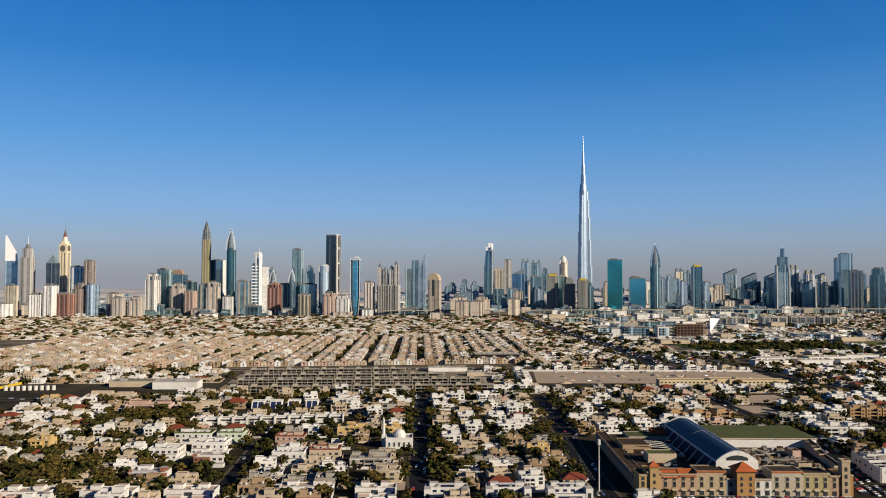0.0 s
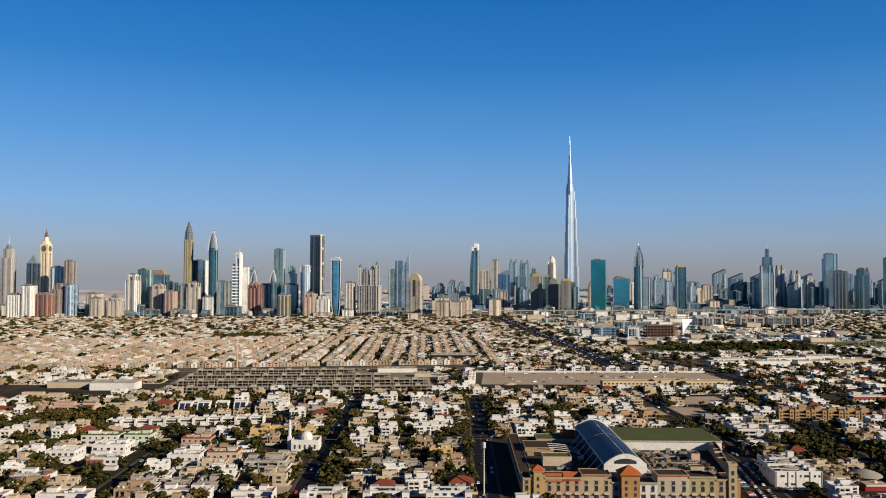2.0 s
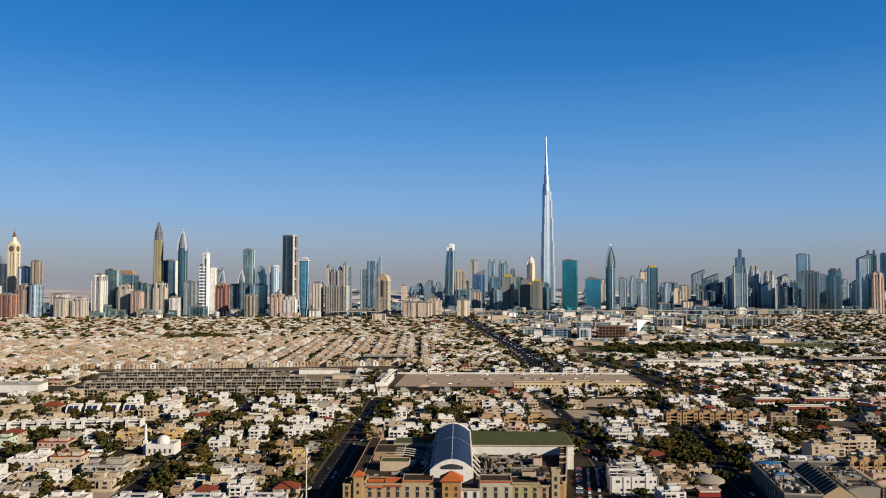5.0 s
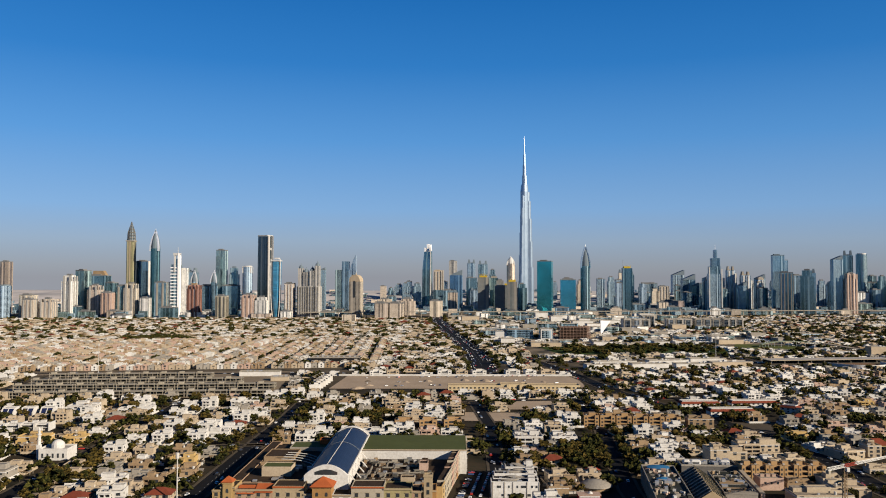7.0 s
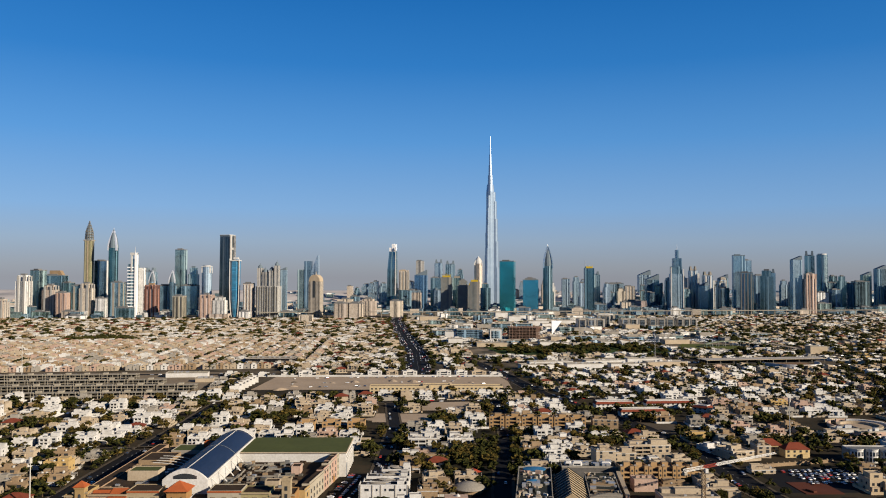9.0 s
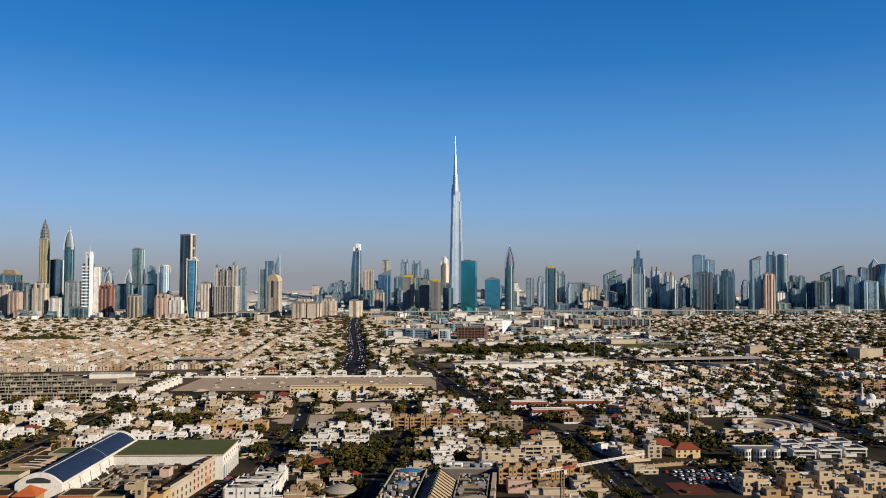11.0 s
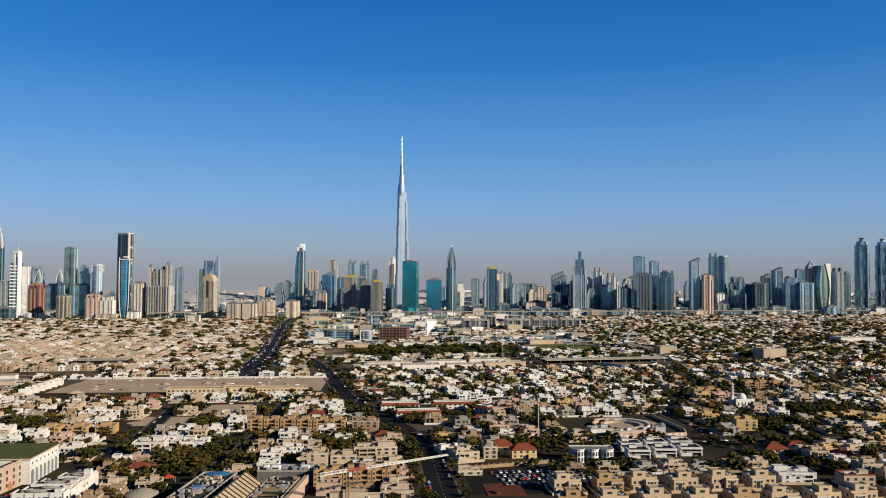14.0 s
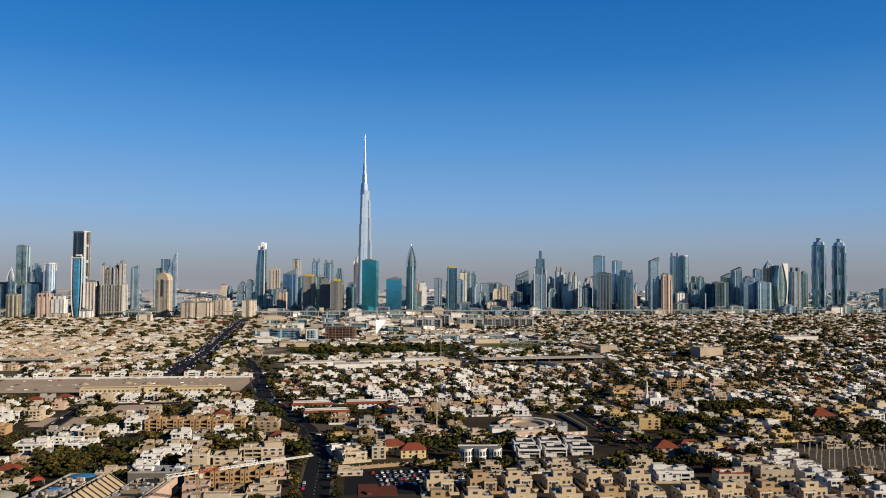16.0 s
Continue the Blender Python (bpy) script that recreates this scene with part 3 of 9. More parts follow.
tower(-704, 2855, 68, 44, GL["beige"], "beige stone apartment block", fins=3, fin_mat=FIN, top="step", group="beige apartment blocks")

# the row along the highway
tower(-685, 3011, 149, 43, GL["white"], "pale stepped apartment tower with grey side", top="step", fins=2, fin_mat=FIN)
tower(-654, 3065, 166, 42, GL["green"], "dark teal glass tower with a projecting roof slab", top="flat", yaw=-30)
sb2 = tower(-647, 3235, 148, 80, GL["dark"], "wide dark blue slab with a tan sloping roof house", d=40)
b = Build()
b.loft([(148, rect(52, 22, 4, 6)), (168, rect(40, 22, -2, 6))], 0)
part("roof_house", b, PAL["tan"], sb2)
tower(-600, 3028, 113, 45, GL["beige"], "beige and grey apartment tower", fins=2, fin_mat=FIN, top="step")
tower(-543, 2981, 87, 40, GL["pink"], "salmon stone apartment block", fins=3, fin_mat=PAL["pink"])
tower(-576, 3149, 120, 36, GL["dark"], "dark green glass block", yaw=-25)
gt = thing("tower", -541, 3287, -12, "slender olive-gold tower with a lattice drum and cone", "skyscraper")
b = Build()
b.loft([(0, chamfer(35, 35, 6)), (286, chamfer(35, 35, 6))], 0, 1)
part("shaft", b, [facade("olive_gold_facade", (0.13, 0.13, 0.06), (0.30, 0.27, 0.14), 3.8, 2.6, 0.6, 0.6), CAP], gt)
part("cornice", Build().box(0, 0, 286, 37, 37, 4, 0, floor=True), PAL["grey"], gt)
part("pale_strip", Build().box(2, -18, 0, 4.5, 1.4, 284, 0), PAL["cream"], gt)
part("side_strip", Build().box(18, 0, 0, 1.4, 8, 284, 0), BRONZE, gt)
b = Build()
b.loft([(290, ellipse(15, 15, 12)), (322, ellipse(12.5, 12.5, 12)), (362, ellipse(0.6, 0.6, 12))], 0)
part("inner_cone", b, CROWN, gt)
for k in range(12):
    a = 2 * math.pi * k / 12
    b = Build().rod((18.5 * math.cos(a), 18.5 * math.sin(a), 290), (16 * math.cos(a), 16 * math.sin(a), 322), 0.8, 0, 5)
    b.rod((16 * math.cos(a), 16 * math.sin(a), 322), (0.5 * math.cos(a), 0.5 * math.sin(a), 366), 0.8, 0, 5, 0.3)
    part("lattice_rib", b, BRONZE, gt)
for z, r in ((300, 18), (311, 17.2), (322, 16.4), (335, 11.8), (348, 7.2)):
    b = Build()
    for k in range(12):
        a, e = 2 * math.pi * k / 12, 2 * math.pi * (k + 1) / 12
        b.rod((r * math.cos(a), r * math.sin(a), z), (r * math.cos(e), r * math.sin(e), z), 0.8, 0, 5)
    part("lattice_ring", b, PAL["grey"], gt)
gt.scale.x = gt.scale.y = 0.88
sb3 = tower(-499, 3322, 206, 50, GL["dark"], "dark glass slab with a pale middle strip", fins=0, d=34)
part("end_wall", Build().box(25.8, 0, 0, 1.4, 34, 208, 0), PAL["white"], sb3)
tower(-493, 2995, 110, 42, GL["blue"], "blue glass block with pale frame", fins=2, fin_mat=PAL["grey"])
tower(-465, 2983, 120, 42, GL["beige"], "tan apartment tower with a recessed middle", fins=2, fin_mat=FIN, top="step")
ogive_tower(-433, 3218, 256, 36, 74, "dark teal glass tower between curved silver blades", GL["deepgreen"], STEEL)
tower(-408, 2957, 67, 32, GL["white"], "white slab with a flared roof", top="flat")
tower(-356, 2977, 123, 42, GL["blue"], "blue glass block with a lattice of white bays", fins=2, fin_mat=PAL["grey"])
st = thing("tower", -303, 2982, -12, "white banded tower with a projecting spine and portal top", "skyscraper", tall=1.08)
part("shaft", Build().box(-4, 0, 0, 32, 26, 176, 0, 1), [GL["steel"], CAP], st)
for k in range(15):
    part("balcony_band", Build().box(-9, -10, 12 + 10.8 * k, 24, 9, 3.4, 0, floor=True), BRIGHT, st)
part("spine", Build().box(11, -12, 0, 9, 10, 214, 0), BRIGHT, st)
part("spine", Build().box(-6, -11, 150, 5, 9, 64, 0), WHITE, st)
part("portal_beam", Build().box(2.5, -11.5, 206, 26, 9, 8, 0, floor=True), WHITE, st)
part("portal_block", Build().box(2, -6, 176, 20, 8, 18, 0), GL["dark"], st)
part("mast", Build().rod((5, -10, 214), (5, -10, 234), 1.0, 0, 6, 0.3), WHITE, st)
part("rear_block", Build().box(24, 8, 0, 18, 22, 164, 0, 1), [GL["white"], CAP], st)
tower(-245, 2992, 116, 44, GL["red"], "red stone tower with a pale stepped attic", top="step", fins=3, fin_mat=REDBROWN, crown_mat=PAL["tan"])
for bx in (-256, -185):
    ogive_tower(bx, 3062, 126, 24, 42, "slim dark tower with a curved white tip", GL["dark"], STEEL, d=24)
tower(-275, 3119, 162, 40, GL["steel"], "grey residential slab", top="horns")
tower(-170, 3153, 247, 36, GL["green"], "tall grey-green glass slab", d=30, yaw=-14)
tower(-209, 3093, 110, 60, GL["blue"], "low blue glass slab", d=36)
tower(-122, 3148, 180, 34, GL["steel"], "grey-blue glass tower with a dark stepped cap", top="step", crown_mat=CROWN)
tower(-125, 3090, 110, 60, GL["blue"], "blue glass slab at the tower's foot", d=30)
cr = tower(-67, 3105, 183, 38, GL["steel"], "grey glass tower with an open white crown", top="cyl", crown_mat=WHITE)
for sx in (-1, 1):
    part("crown_post", Build().box(sx * 15, 0, 160, 5, 24, 22, 0), WHITE, cr)
part("crown_beam", Build().box(0, 0, 180, 35, 24, 5, 0, floor=True), WHITE, cr)
ix = thing("tower", -36, 3514, -28, "tall dark slab tower between pale concrete end frames", "skyscraper", tall=1.065)
part("shaft", Build().box(0, 0, 0, 50, 44, 300, 0, 1, top=(0.94, 0.94)), [GL["ink"], CAP], ix)
for sx in (-1, 1):
    part("end_frame", Build().box(26.5, sx * 14, 0, 4, 15, 305, 0, 1, top=(0.94, 0.94)), [GL["stone"], CAP], ix)
part("roof_beam", Build().box(0, 0, 299, 48, 43, 6, 0, floor=True), CROWN, ix)
part("roof_edge", Build().parapet(0, 0, 305, 48.6, 43.6, 2.2, 2.0), WHITE, ix)
for k in range(4):
    part("sky_lobby", Build().box(26.5, 0, 60 + 62 * k, 3.6, 15, 9, 0, floor=True), [GL["stone"]], ix)
ba = thing("tower", 53, 2948, -12, "deep blue glass tower in a curved white frame", "skyscraper", tall=1.1)
b = Build()
b.loft([(z, chamfer(34 * k, 30 * k, 9)) for z, k in ((0, 0.62), (25, 0.82), (60, 0.95), (110, 1.0), (184, 1.0))], 0, 1)
part("shaft", b, [facade("deep_blue_curtain_wall", (0.012, 0.11, 0.20), (0.02, 0.13, 0.22), 4, 3, 0.85, 0.9, piers=0.0), CAP], ba)
for sx in (-1, 1):
    f = Build()
    f.loft([(z, rect(1.4, 6, sx * 17.2 * k, -12 * k)) for z, k in ((0, 0.62), (25, 0.82), (60, 0.95), (110, 1.0), (192, 1.0))], 0)
    part("frame_rib", f, WHITE, ba)
part("roof_frame", Build().box(0, 0, 184, 35.5, 31, 3, 0, floor=True), WHITE, ba)
part("roof_plant", Build().box(2, 0, 191, 16, 14, 5, 0), WHITE, ba)
tower(-131, 2886, 76, 38, GL["gold"], "olive-brown apartment block", fins=3, fin_mat=BRONZE)
tower(-40, 2899, 82, 44, GL["pink"], "salmon apartment block with a pale attic", fins=3, fin_mat=PAL["pink"], top="step")
tower(7, 2890, 72, 42, GL["white"], "white stepped hotel block", top="step", podium=10)
tower(103, 2932, 120, 34, GL["beige"], "narrow beige and white tower with a ribbed front", fins=3, fin_mat=PAL["white"])
tw = thing("tower", 174, 2918, -12, "grey-brown stone twin-tower hotel with stepped crowns", "skyscraper", tall=1.12)
part("base_block", Build().box(0, 0, 0, 80, 50, 100, 0, 1), [GL["stone"], CAP], tw)
for ox, hh in ((-31, 158), (-12, 146), (11, 150), (30, 166)):
    part("tower_stage", Build().box(ox, 0, 99.6, 15, 34, hh - 99.6, 0, 1), [GL["stone"], CAP], tw)
    b = Build()
    b.loft([(hh, chamfer(12, 24, 3, ox)), (hh + 5, chamfer(12, 24, 3, ox)), (hh + 11, chamfer(5, 8, 1.5, ox))], 0)
    part("domed_cap", b, CROWN, tw)
    part("finial", Build().rod((ox, 0, hh + 10), (ox, 0, hh + 17), 1.2, 0, 6, 0.4), CROWN, tw)
for ox in (-22, 1, 21):
    part("recess", Build().box(ox, -6, 99.7, 5, 18, 36, 0, 1), [GL["ink"], CAP], tw)
for k in range(9):
    part("pier", Build().box(-36 + 9 * k, -25.8, 0, 2.2, 1.6, 98, 0), BRONZE, tw)
tower(216, 3166, 172, 26, GL["steel"], "thin blue glass slab with a slanted head", d=24, yaw=-12, top="slope")
sl = thing("tower", 298, 3332, -12, "pair of thin glass towers with a curved sail wall", "skyscraper", tall=1.1)
part("shaft", Build().box(-16, 0, 0, 24, 30, 160, 0, 1), [GL["green"], CAP], sl)
part("shaft", Build().box(14, 0, 0, 28, 30, 192, 0, 1), [GL["dark"], CAP], sl)
b = Build()
b.loft([(z, rect(ww, 20, ox, 0)) for z, ox, ww in ((0, 42, 32), (150, 42, 32), (215, 56, 3))], 0)
part("sail_wall", b, [GL["steel"]], sl)
ds = thing("tower", 343, 2905, -20, "golden stone hotel with an arched top and tall slot", "skyscraper", tall=1.15)
b = Build()
b.box(0, 0, 0, 42, 40, 112, 0, 1)
part("shaft", b, [GL["gold"], CAP], ds)
b = Build()
b.loft([(112 + 22 * math.sin(a), rect(42 * math.cos(a), 40)) for a in (0, 0.35, 0.7, 1.05, 1.4)], 0)
part("arched_roof", b, PAL["cream"], ds)
part("slot", Build().box(0, -20.6, 62, 7, 1.2, 52, 0), PANE, ds)
part("finial", Build().rod((0, 0, 132), (0, 0, 144), 2.5, 0, 6, 0.5), PAL["cream"], ds)
tower(433, 2812, 52, 48, GL["beige"], "plain beige block facing the highway", d=40, group="beige twin blocks", yaw=-14)
tower(485, 2802, 52, 46, GL["beige"], "plain beige block facing the highway", d=40, group="beige twin blocks", yaw=-14)
tower(456, 3023, 61, 70, GL["beige"], "stepped beige hotel block", top="step")
tower(541, 3016, 63, 60, GL["beige"], "stepped beige hotel block", top="step")
tower(634, 2867, 58, 44, GL["beige"], "plain beige block with low roof parapet", d=40)
tower(627, 4459, 105, 50, GL["steel"], "distant grey-blue twin block", top="step")
tower(687, 4411, 97, 48, GL["steel"], "distant grey-blue twin block", top="step")
tower(791, 4483, 81, 40, GL["steel"], "distant grey block")

# round the tall tower
oh = thing("tower", 702, 3727, -20, "dark twisting tower with a white broken crown", "skyscraper", tall=1.07)
b = Build()
b.loft([(0, rect(44, 40)), (170, rect(40, 36)), (250, rect(32, 30, 4, 0))], 0, 1)
part("shaft", b, [GL["dark"], CAP], oh)
part("white_edge", Build().box(19, -17, 0, 5, 6, 268, 0, top=(0.6, 0.6)), WHITE, oh)
for k, (ox, zz, hh) in enumerate(((-8, 249, 18), (4, 249, 34), (14, 255, 26))):
    part("crown_blade", Build().box(ox, 0, zz, 9, 24, hh, 0, floor=True), BRIGHT, oh)
t = tower(767, 3810, 176, 46, GL["beige"], "tan tower over a dark glass base", top="flat", crown_mat=PAL["cream"], fins=3, fin_mat=FIN)
part("glass_base", Build().box(0, 0, 0, 51, 44, 84, 0, 1), [GL["dark"], CAP], t)
tower(777, 3532, 86, 52, GL["blue"], "blue glass cube", yaw=-12)
tower(902, 4233, 233, 42, GL["stone"], "hazy brown slab tower", top="flat")
tower(830, 3658, 155, 58, facade("bright_blue_glass", (0.05, 0.16, 0.27), (0.05, 0.14, 0.22), 4, 3, 0.85, 0.9, 0.12, 0.7), "bright blue glass block with a slanted roof", top="slope")
tower(882, 3533, 142, 48, GL["dark"], "dark blue glass tower", top="flat")
cc = tower(879, 3230, 146, 46, GL["shell"], "dark concrete tower still under construction", top="shell")
crane(cc, 10, 0, 130, 26, 34, 160, YELLOW)
cc = tower(927, 3248, 143, 36, GL["green"], "dark green tower with bare concrete top", top="shell", crown_mat=CONC)
tower(1012, 4285, 223, 44, GL["steel"], "hazy grey apartment tower", top="horns")
tower(1086, 4337, 218, 54, GL["steel"], "hazy grey-blue tower", top="horns")
tower(1151, 4389, 189, 40, GL["steel"], "hazy grey apartment tower", top="step")
ogive_tower(1246, 4340, 224, 46, 40, "pale stone tower with a white curved fin", GL["beige"], WHITE)
cc = tower(976, 3121, 128, 40, GL["shell"], "brown unfinished tower with yellow formwork", top="shell")
tower(939, 3184, 133, 42, GL["shell"], "dark unfinished block with stepped roof", top="step")
tower(1068, 3337, 117, 44, GL["dark"], "dark blue block behind the unfinished towers", top="step")
tower(1111, 3114, 210, 58, GL["teal"], "tall teal glass slab", d=44, yaw=-24)
tower(1213, 3135, 135, 62, GL["teal"], "shorter teal glass slab", d=40, yaw=-14)
tower(1241, 3229, 140, 40, GL["dark"], "dark blue glass block", top="flat")
tower(1168, 3389, 118, 30, GL["beige"], "beige apartment tower", top="step")
tower(1037, 3487, 111, 36, GL["shell"], "brown unfinished block", top="shell")
ogive_tower(1278, 3107, 192, 39, 84, "dark blue tower rising to a sharp point", GL["dark"], GL["steel"], d=36)
for i, (xx, yy, hh, ww, mm, tt, lab) in enumerate((
        (1420, 3500, 112, 34, "beige", "step", "beige apartment tower"), (1470, 3560, 100, 34, "white", "step", "pale apartment tower"),
        (1560, 3620, 118, 38, "steel", "flat", "grey-blue apartment tower"), (1640, 3700, 128, 36, "steel", "step", "grey apartment tower"),
        (1807, 3885, 142, 44, "steel", "horns", "grey-blue twin apartment tower"), (1750, 3840, 150, 36, "beige", "horns", "beige apartment tower with horned roof"),
        (1685, 3815, 104, 30, "white", "round", "white rounded apartment tower"), (1733, 3829, 112, 40, "steel", "flat", "grey glass block"),
        (1860, 3820, 92, 44, "steel", "flat", "grey glass block"))):
    tower(xx - 24, yy + 45, hh + 20, ww, GL[mm], lab, top=tt)
cc = tower(1440, 3068, 184, 38, GL["deepgreen"], "dark green glass tower topped with yellow formwork", top="shell")
crane(cc, -16, 0, 172, 36, 20, 80, METAL)
tower(1912, 3903, 89, 38, GL["beige"], "beige apartment block", top="step")
tower(1978, 3952, 100, 50, GL["beige"], "beige apartment block with a flat roof", fins=3, fin_mat=FIN)
tower(1932, 4051, 114, 60, GL["dark"], "dark blue block", d=40)
tower(2170, 4203, 161, 64, GL["steel"], "hazy grey-blue slab with a slanted shoulder", top="slope")
tower(1913, 3522, 137, 58, GL["dark"], "dark blue glass block with a rounded roof", top="slope")
tower(1967, 3429, 142, 46, GL["dark"], "dark blue glass block", top="slope")
tower(1731, 3287, 43, 90, GL["pink"], "low orange-tan mall building", d=50, podium=0)
tower(1679, 3247, 39, 60, GL["beige"], "low beige pavilion", d=40)
sp = thing("tower", 1847, 3127, -16, "stepped steel-blue tower with a central mast", "skyscraper", tall=1.085)
for k, (ww, hh, ox) in enumerate(((54, 150, 0), (44, 178, -2), (34, 210, 2), (12, 242, 3))):
    part("stage", Build().box(ox, 0, 0.05 * k, ww, 44 - 4 * k, hh, 0, 1), [GL["dark"] if k != 0 else GL["steel"], CAP], sp)
for sx in (-1, 1):
    part("edge_fin", Build().box(sx * 25, -22.6, 0, 4, 3, 175 if sx < 0 else 168, 0), PAL["white"], sp)
part("mast", Build().rod((3, 0, 240), (3, 0, 264), 1.2, 0, 6, 0.3), STEEL, sp)
for xx, yy, hh, ww, tt in ((2046, 3280, 160, 34, "horns"), (2091, 3233, 138, 40, "horns"), (2068, 3300, 150, 30, "step"), (2120, 3250, 118, 26, "step"), (2177, 3269, 106, 36, "step"), (2010, 3300, 128, 30, "step"), (2215, 3330, 118, 34, "round")):
    tower(xx - 23, yy + 49, hh + 19, ww, GL["steel"], "grey and white apartment tower with ribbed balconies", top=tt, fins=2, fin_mat=PAL["white"], group="ribbed apartment towers", crown_mat=PAL["grey"])
tower(2093, 3062, 238, 46, GL["blue"], "tall blue glass tower with a light band at its head", top="flat", yaw=-20, crown_mat=CROWN)
tower(2078, 2977, 166, 50, GL["steel"], "blue-grey ribbed office tower", fins=4, fin_mat=PAL["grey"], yaw=-30)
tower(2150, 2947, 176, 50, GL["dark"], "dark blue tower with a notched roof", top="step", yaw=-30)
tower(2530, 3751, 236, 42, GL["blue"], "tall slim blue tower behind the row", top="flat")
tower(2204, 3008, 166, 40, GL["blue"], "blue glass tower", top="horns", yaw=-30)
tower(2330, 3021, 222, 38, GL["steel"], "grey-green tower with a slanted shoulder", top="slope")
tower(2372, 2996, 165, 46, GL["pink"], "salmon tower with a stepped crown", top="step", fins=4, fin_mat=PAL["pink"])
tower(2738, 3532, 256, 44, GL["blue"], "blue glass tower with a raised corner", top="horns", yaw=-30)
tower(2672, 3338, 255, 48, GL["steel"], "pale round steel-blue tower", top="cyl", d=48, crown_mat=WHITE)
tower(2595, 3232, 81, 50, GL["white"], "grey-white block", d=30)
for ox, hh, ww in ((-75, 106, 58), (-12, 104, 56), (52, 112, 66)):
    tower(2853 + ox, 3398 - 0.2 * ox, hh + 17, ww, GL["dark"], "wide dark glass office block", d=50, yaw=-14, group="dark office blocks")
tower(2885, 3230, 188, 40, GL["dark"], "dark blue tower with a slanted roof", top="slope")
tower(2818, 3039, 154, 70, GL["dark"], "dark blue block with a stepped roof", top="step", d=40)
tower(2876, 3058, 190, 34, GL["dark"], "dark blue slab", top="flat")
tower(2864, 3008, 132, 62, GL["blue"], "blue glass block with a flat roof", top="flat", d=36, crown_mat=CROWN)
tower(2941, 3067, 204, 38, GL["brown"], "brown tower with a blue pointed roof", top="pyr", crown_mat=GL["steel"])
cw = thing("tower", 2970, 3037, 4, "glass tower swelling like a lens with a white edge", "skyscraper", tall=1.1)
b = Build()
b.loft([(z, chamfer(64 * k, 34, 8)) for z, k in ((0, 0.5), (30, 0.72), (70, 0.94), (105, 1.0), (140, 0.93), (170, 0.78), (192, 0.6))], 0, 1)
part("shaft", b, [GL["green"], CAP], cw)
f = Build()
f.loft([(z, rect(ww, 5, x0 + ww / 2, -18.5)) for z, x0, ww in ((0, 12, 5), (40, 22, 5), (90, 29, 4), (125, 27, 8), (160, 18, 17), (200, 6, 28))], 0)
part("white_edge", f, WHITE, cw)
part("edge_return", Build().box(32.5, -2, 0, 2.4, 30, 200, 0), WHITE, cw)
tower(3064, 3047, 184, 42, GL["steel"], "grey twin-bladed tower", top="horns", fins=2, fin_mat=PAL["grey"])
tower(3113, 3047, 174, 32, GL["green"], "green glass tower with a curved edge", top="round")


def crowned_twin(x, y):
    root = thing("tower", x, y, -25, "dark hotel tower with stepped waist and a crowned lantern", "skyscraper", "twin hotel towers", tall=1.035)
    for k in range(9):
        w = 57 - (3 if k % 2 else 0) - (4 if k == 8 else 0)
        s = Build()
        s.loft([(33 * k, chamfer(w, w * 0.9, 9)), (33 * (k + 1), chamfer(w * 1.02, w * 0.92, 9))], 0, 1)
        part("stage", s, [GL["dark"], CAP], root)
    c = Build()
    c.loft([(297, chamfer(44, 40, 8)), (312, chamfer(40, 36, 8))], 0, 1)
    c.loft([(312, ellipse(13, 13, 12)), (320, ellipse(9, 9, 12)), (328, ellipse(13, 13, 12))], 0)
    part("lantern", c, [GL["steel"], CAP], root)
    part("spire", Build().rod((0, 0, 326), (0, 0, 338), 1.2, 0, 6, 0.3), STEEL, root)
    for sx in (-1, 1):
        part("edge_rib", Build().box(sx * 16, -27.3, 0, 5, 3, 290, 0), GL["steel"], root)


crowned_twin(3191, 3042)
crowned_twin(3320, 3061)
tower(3563, 3044, 103, 40, GL["dark"], "dark block apart from the rest", top="flat")
# lower blocks that stand between and before the towers
rl = random.Random(5)
for i in range(64):
    xx = -1150 + i * 69 + rl.uniform(-25, 25)
    if 520 < xx < 780:
        continue
    yy = 2870 - 0.0 * xx + rl.uniform(-40, 260)
    hh = rl.choice((12, 14, 18, 22, 28, 36))
    mm = rl.choice(("beige", "white", "white", "steel", "dark", "dark", "blue", "green"))
    tower(xx, yy, hh, rl.uniform(30, 62), GL[mm], {"beige": "low beige block by the highway", "white": "low white block by the highway", "steel": "low grey block by the highway",
          "brown": "low brown block by the highway", "dark": "low dark glass block by the highway", "blue": "low blue glass block by the highway", "green": "low green glass block by the highway"}[mm], d=rl.uniform(24, 45), top=rl.choice(("flat", "flat", "step")), name="building", group="low highway blocks")
for i in range(70):
    xx = 500 + i * 34 + rl.uniform(-15, 15)
    yy = rl.uniform(3300, 4350)
    if abs(xx - 1217) < 110 and yy > 3600:
        continue
    mm = rl.choice(("steel", "dark", "blue", "steel", "beige", "green"))
    hh = rl.uniform(50, 125)
    tower(xx, yy, hh, rl.uniform(26, 44), GL[mm], {"steel": "hazy grey tower in the second row", "dark": "dark tower in the second row", "blue": "blue glass tower in the second row", "beige": "beige tower in the second row", "green": "green glass tower in the second row"}[mm],
          top=rl.choice(("flat", "step", "horns", "step", "flat")), group="second-row towers")
for i in range(30):
    xx, yy = 1880 + 44 * i + rl.uniform(-15, 15), rl.uniform(3180, 3620)
    mm = rl.choice(("steel", "dark", "blue", "dark", "green"))
    tower(xx, yy, rl.uniform(90, 165), rl.uniform(28, 44), GL[mm], {"steel": "grey-blue tower close behind the front row", "dark": "dark blue tower close behind the front row", "blue": "blue glass tower close behind the front row", "green": "green glass tower close behind the front row"}[mm], top=rl.choice(("flat", "step", "slope")), group="third-row towers")
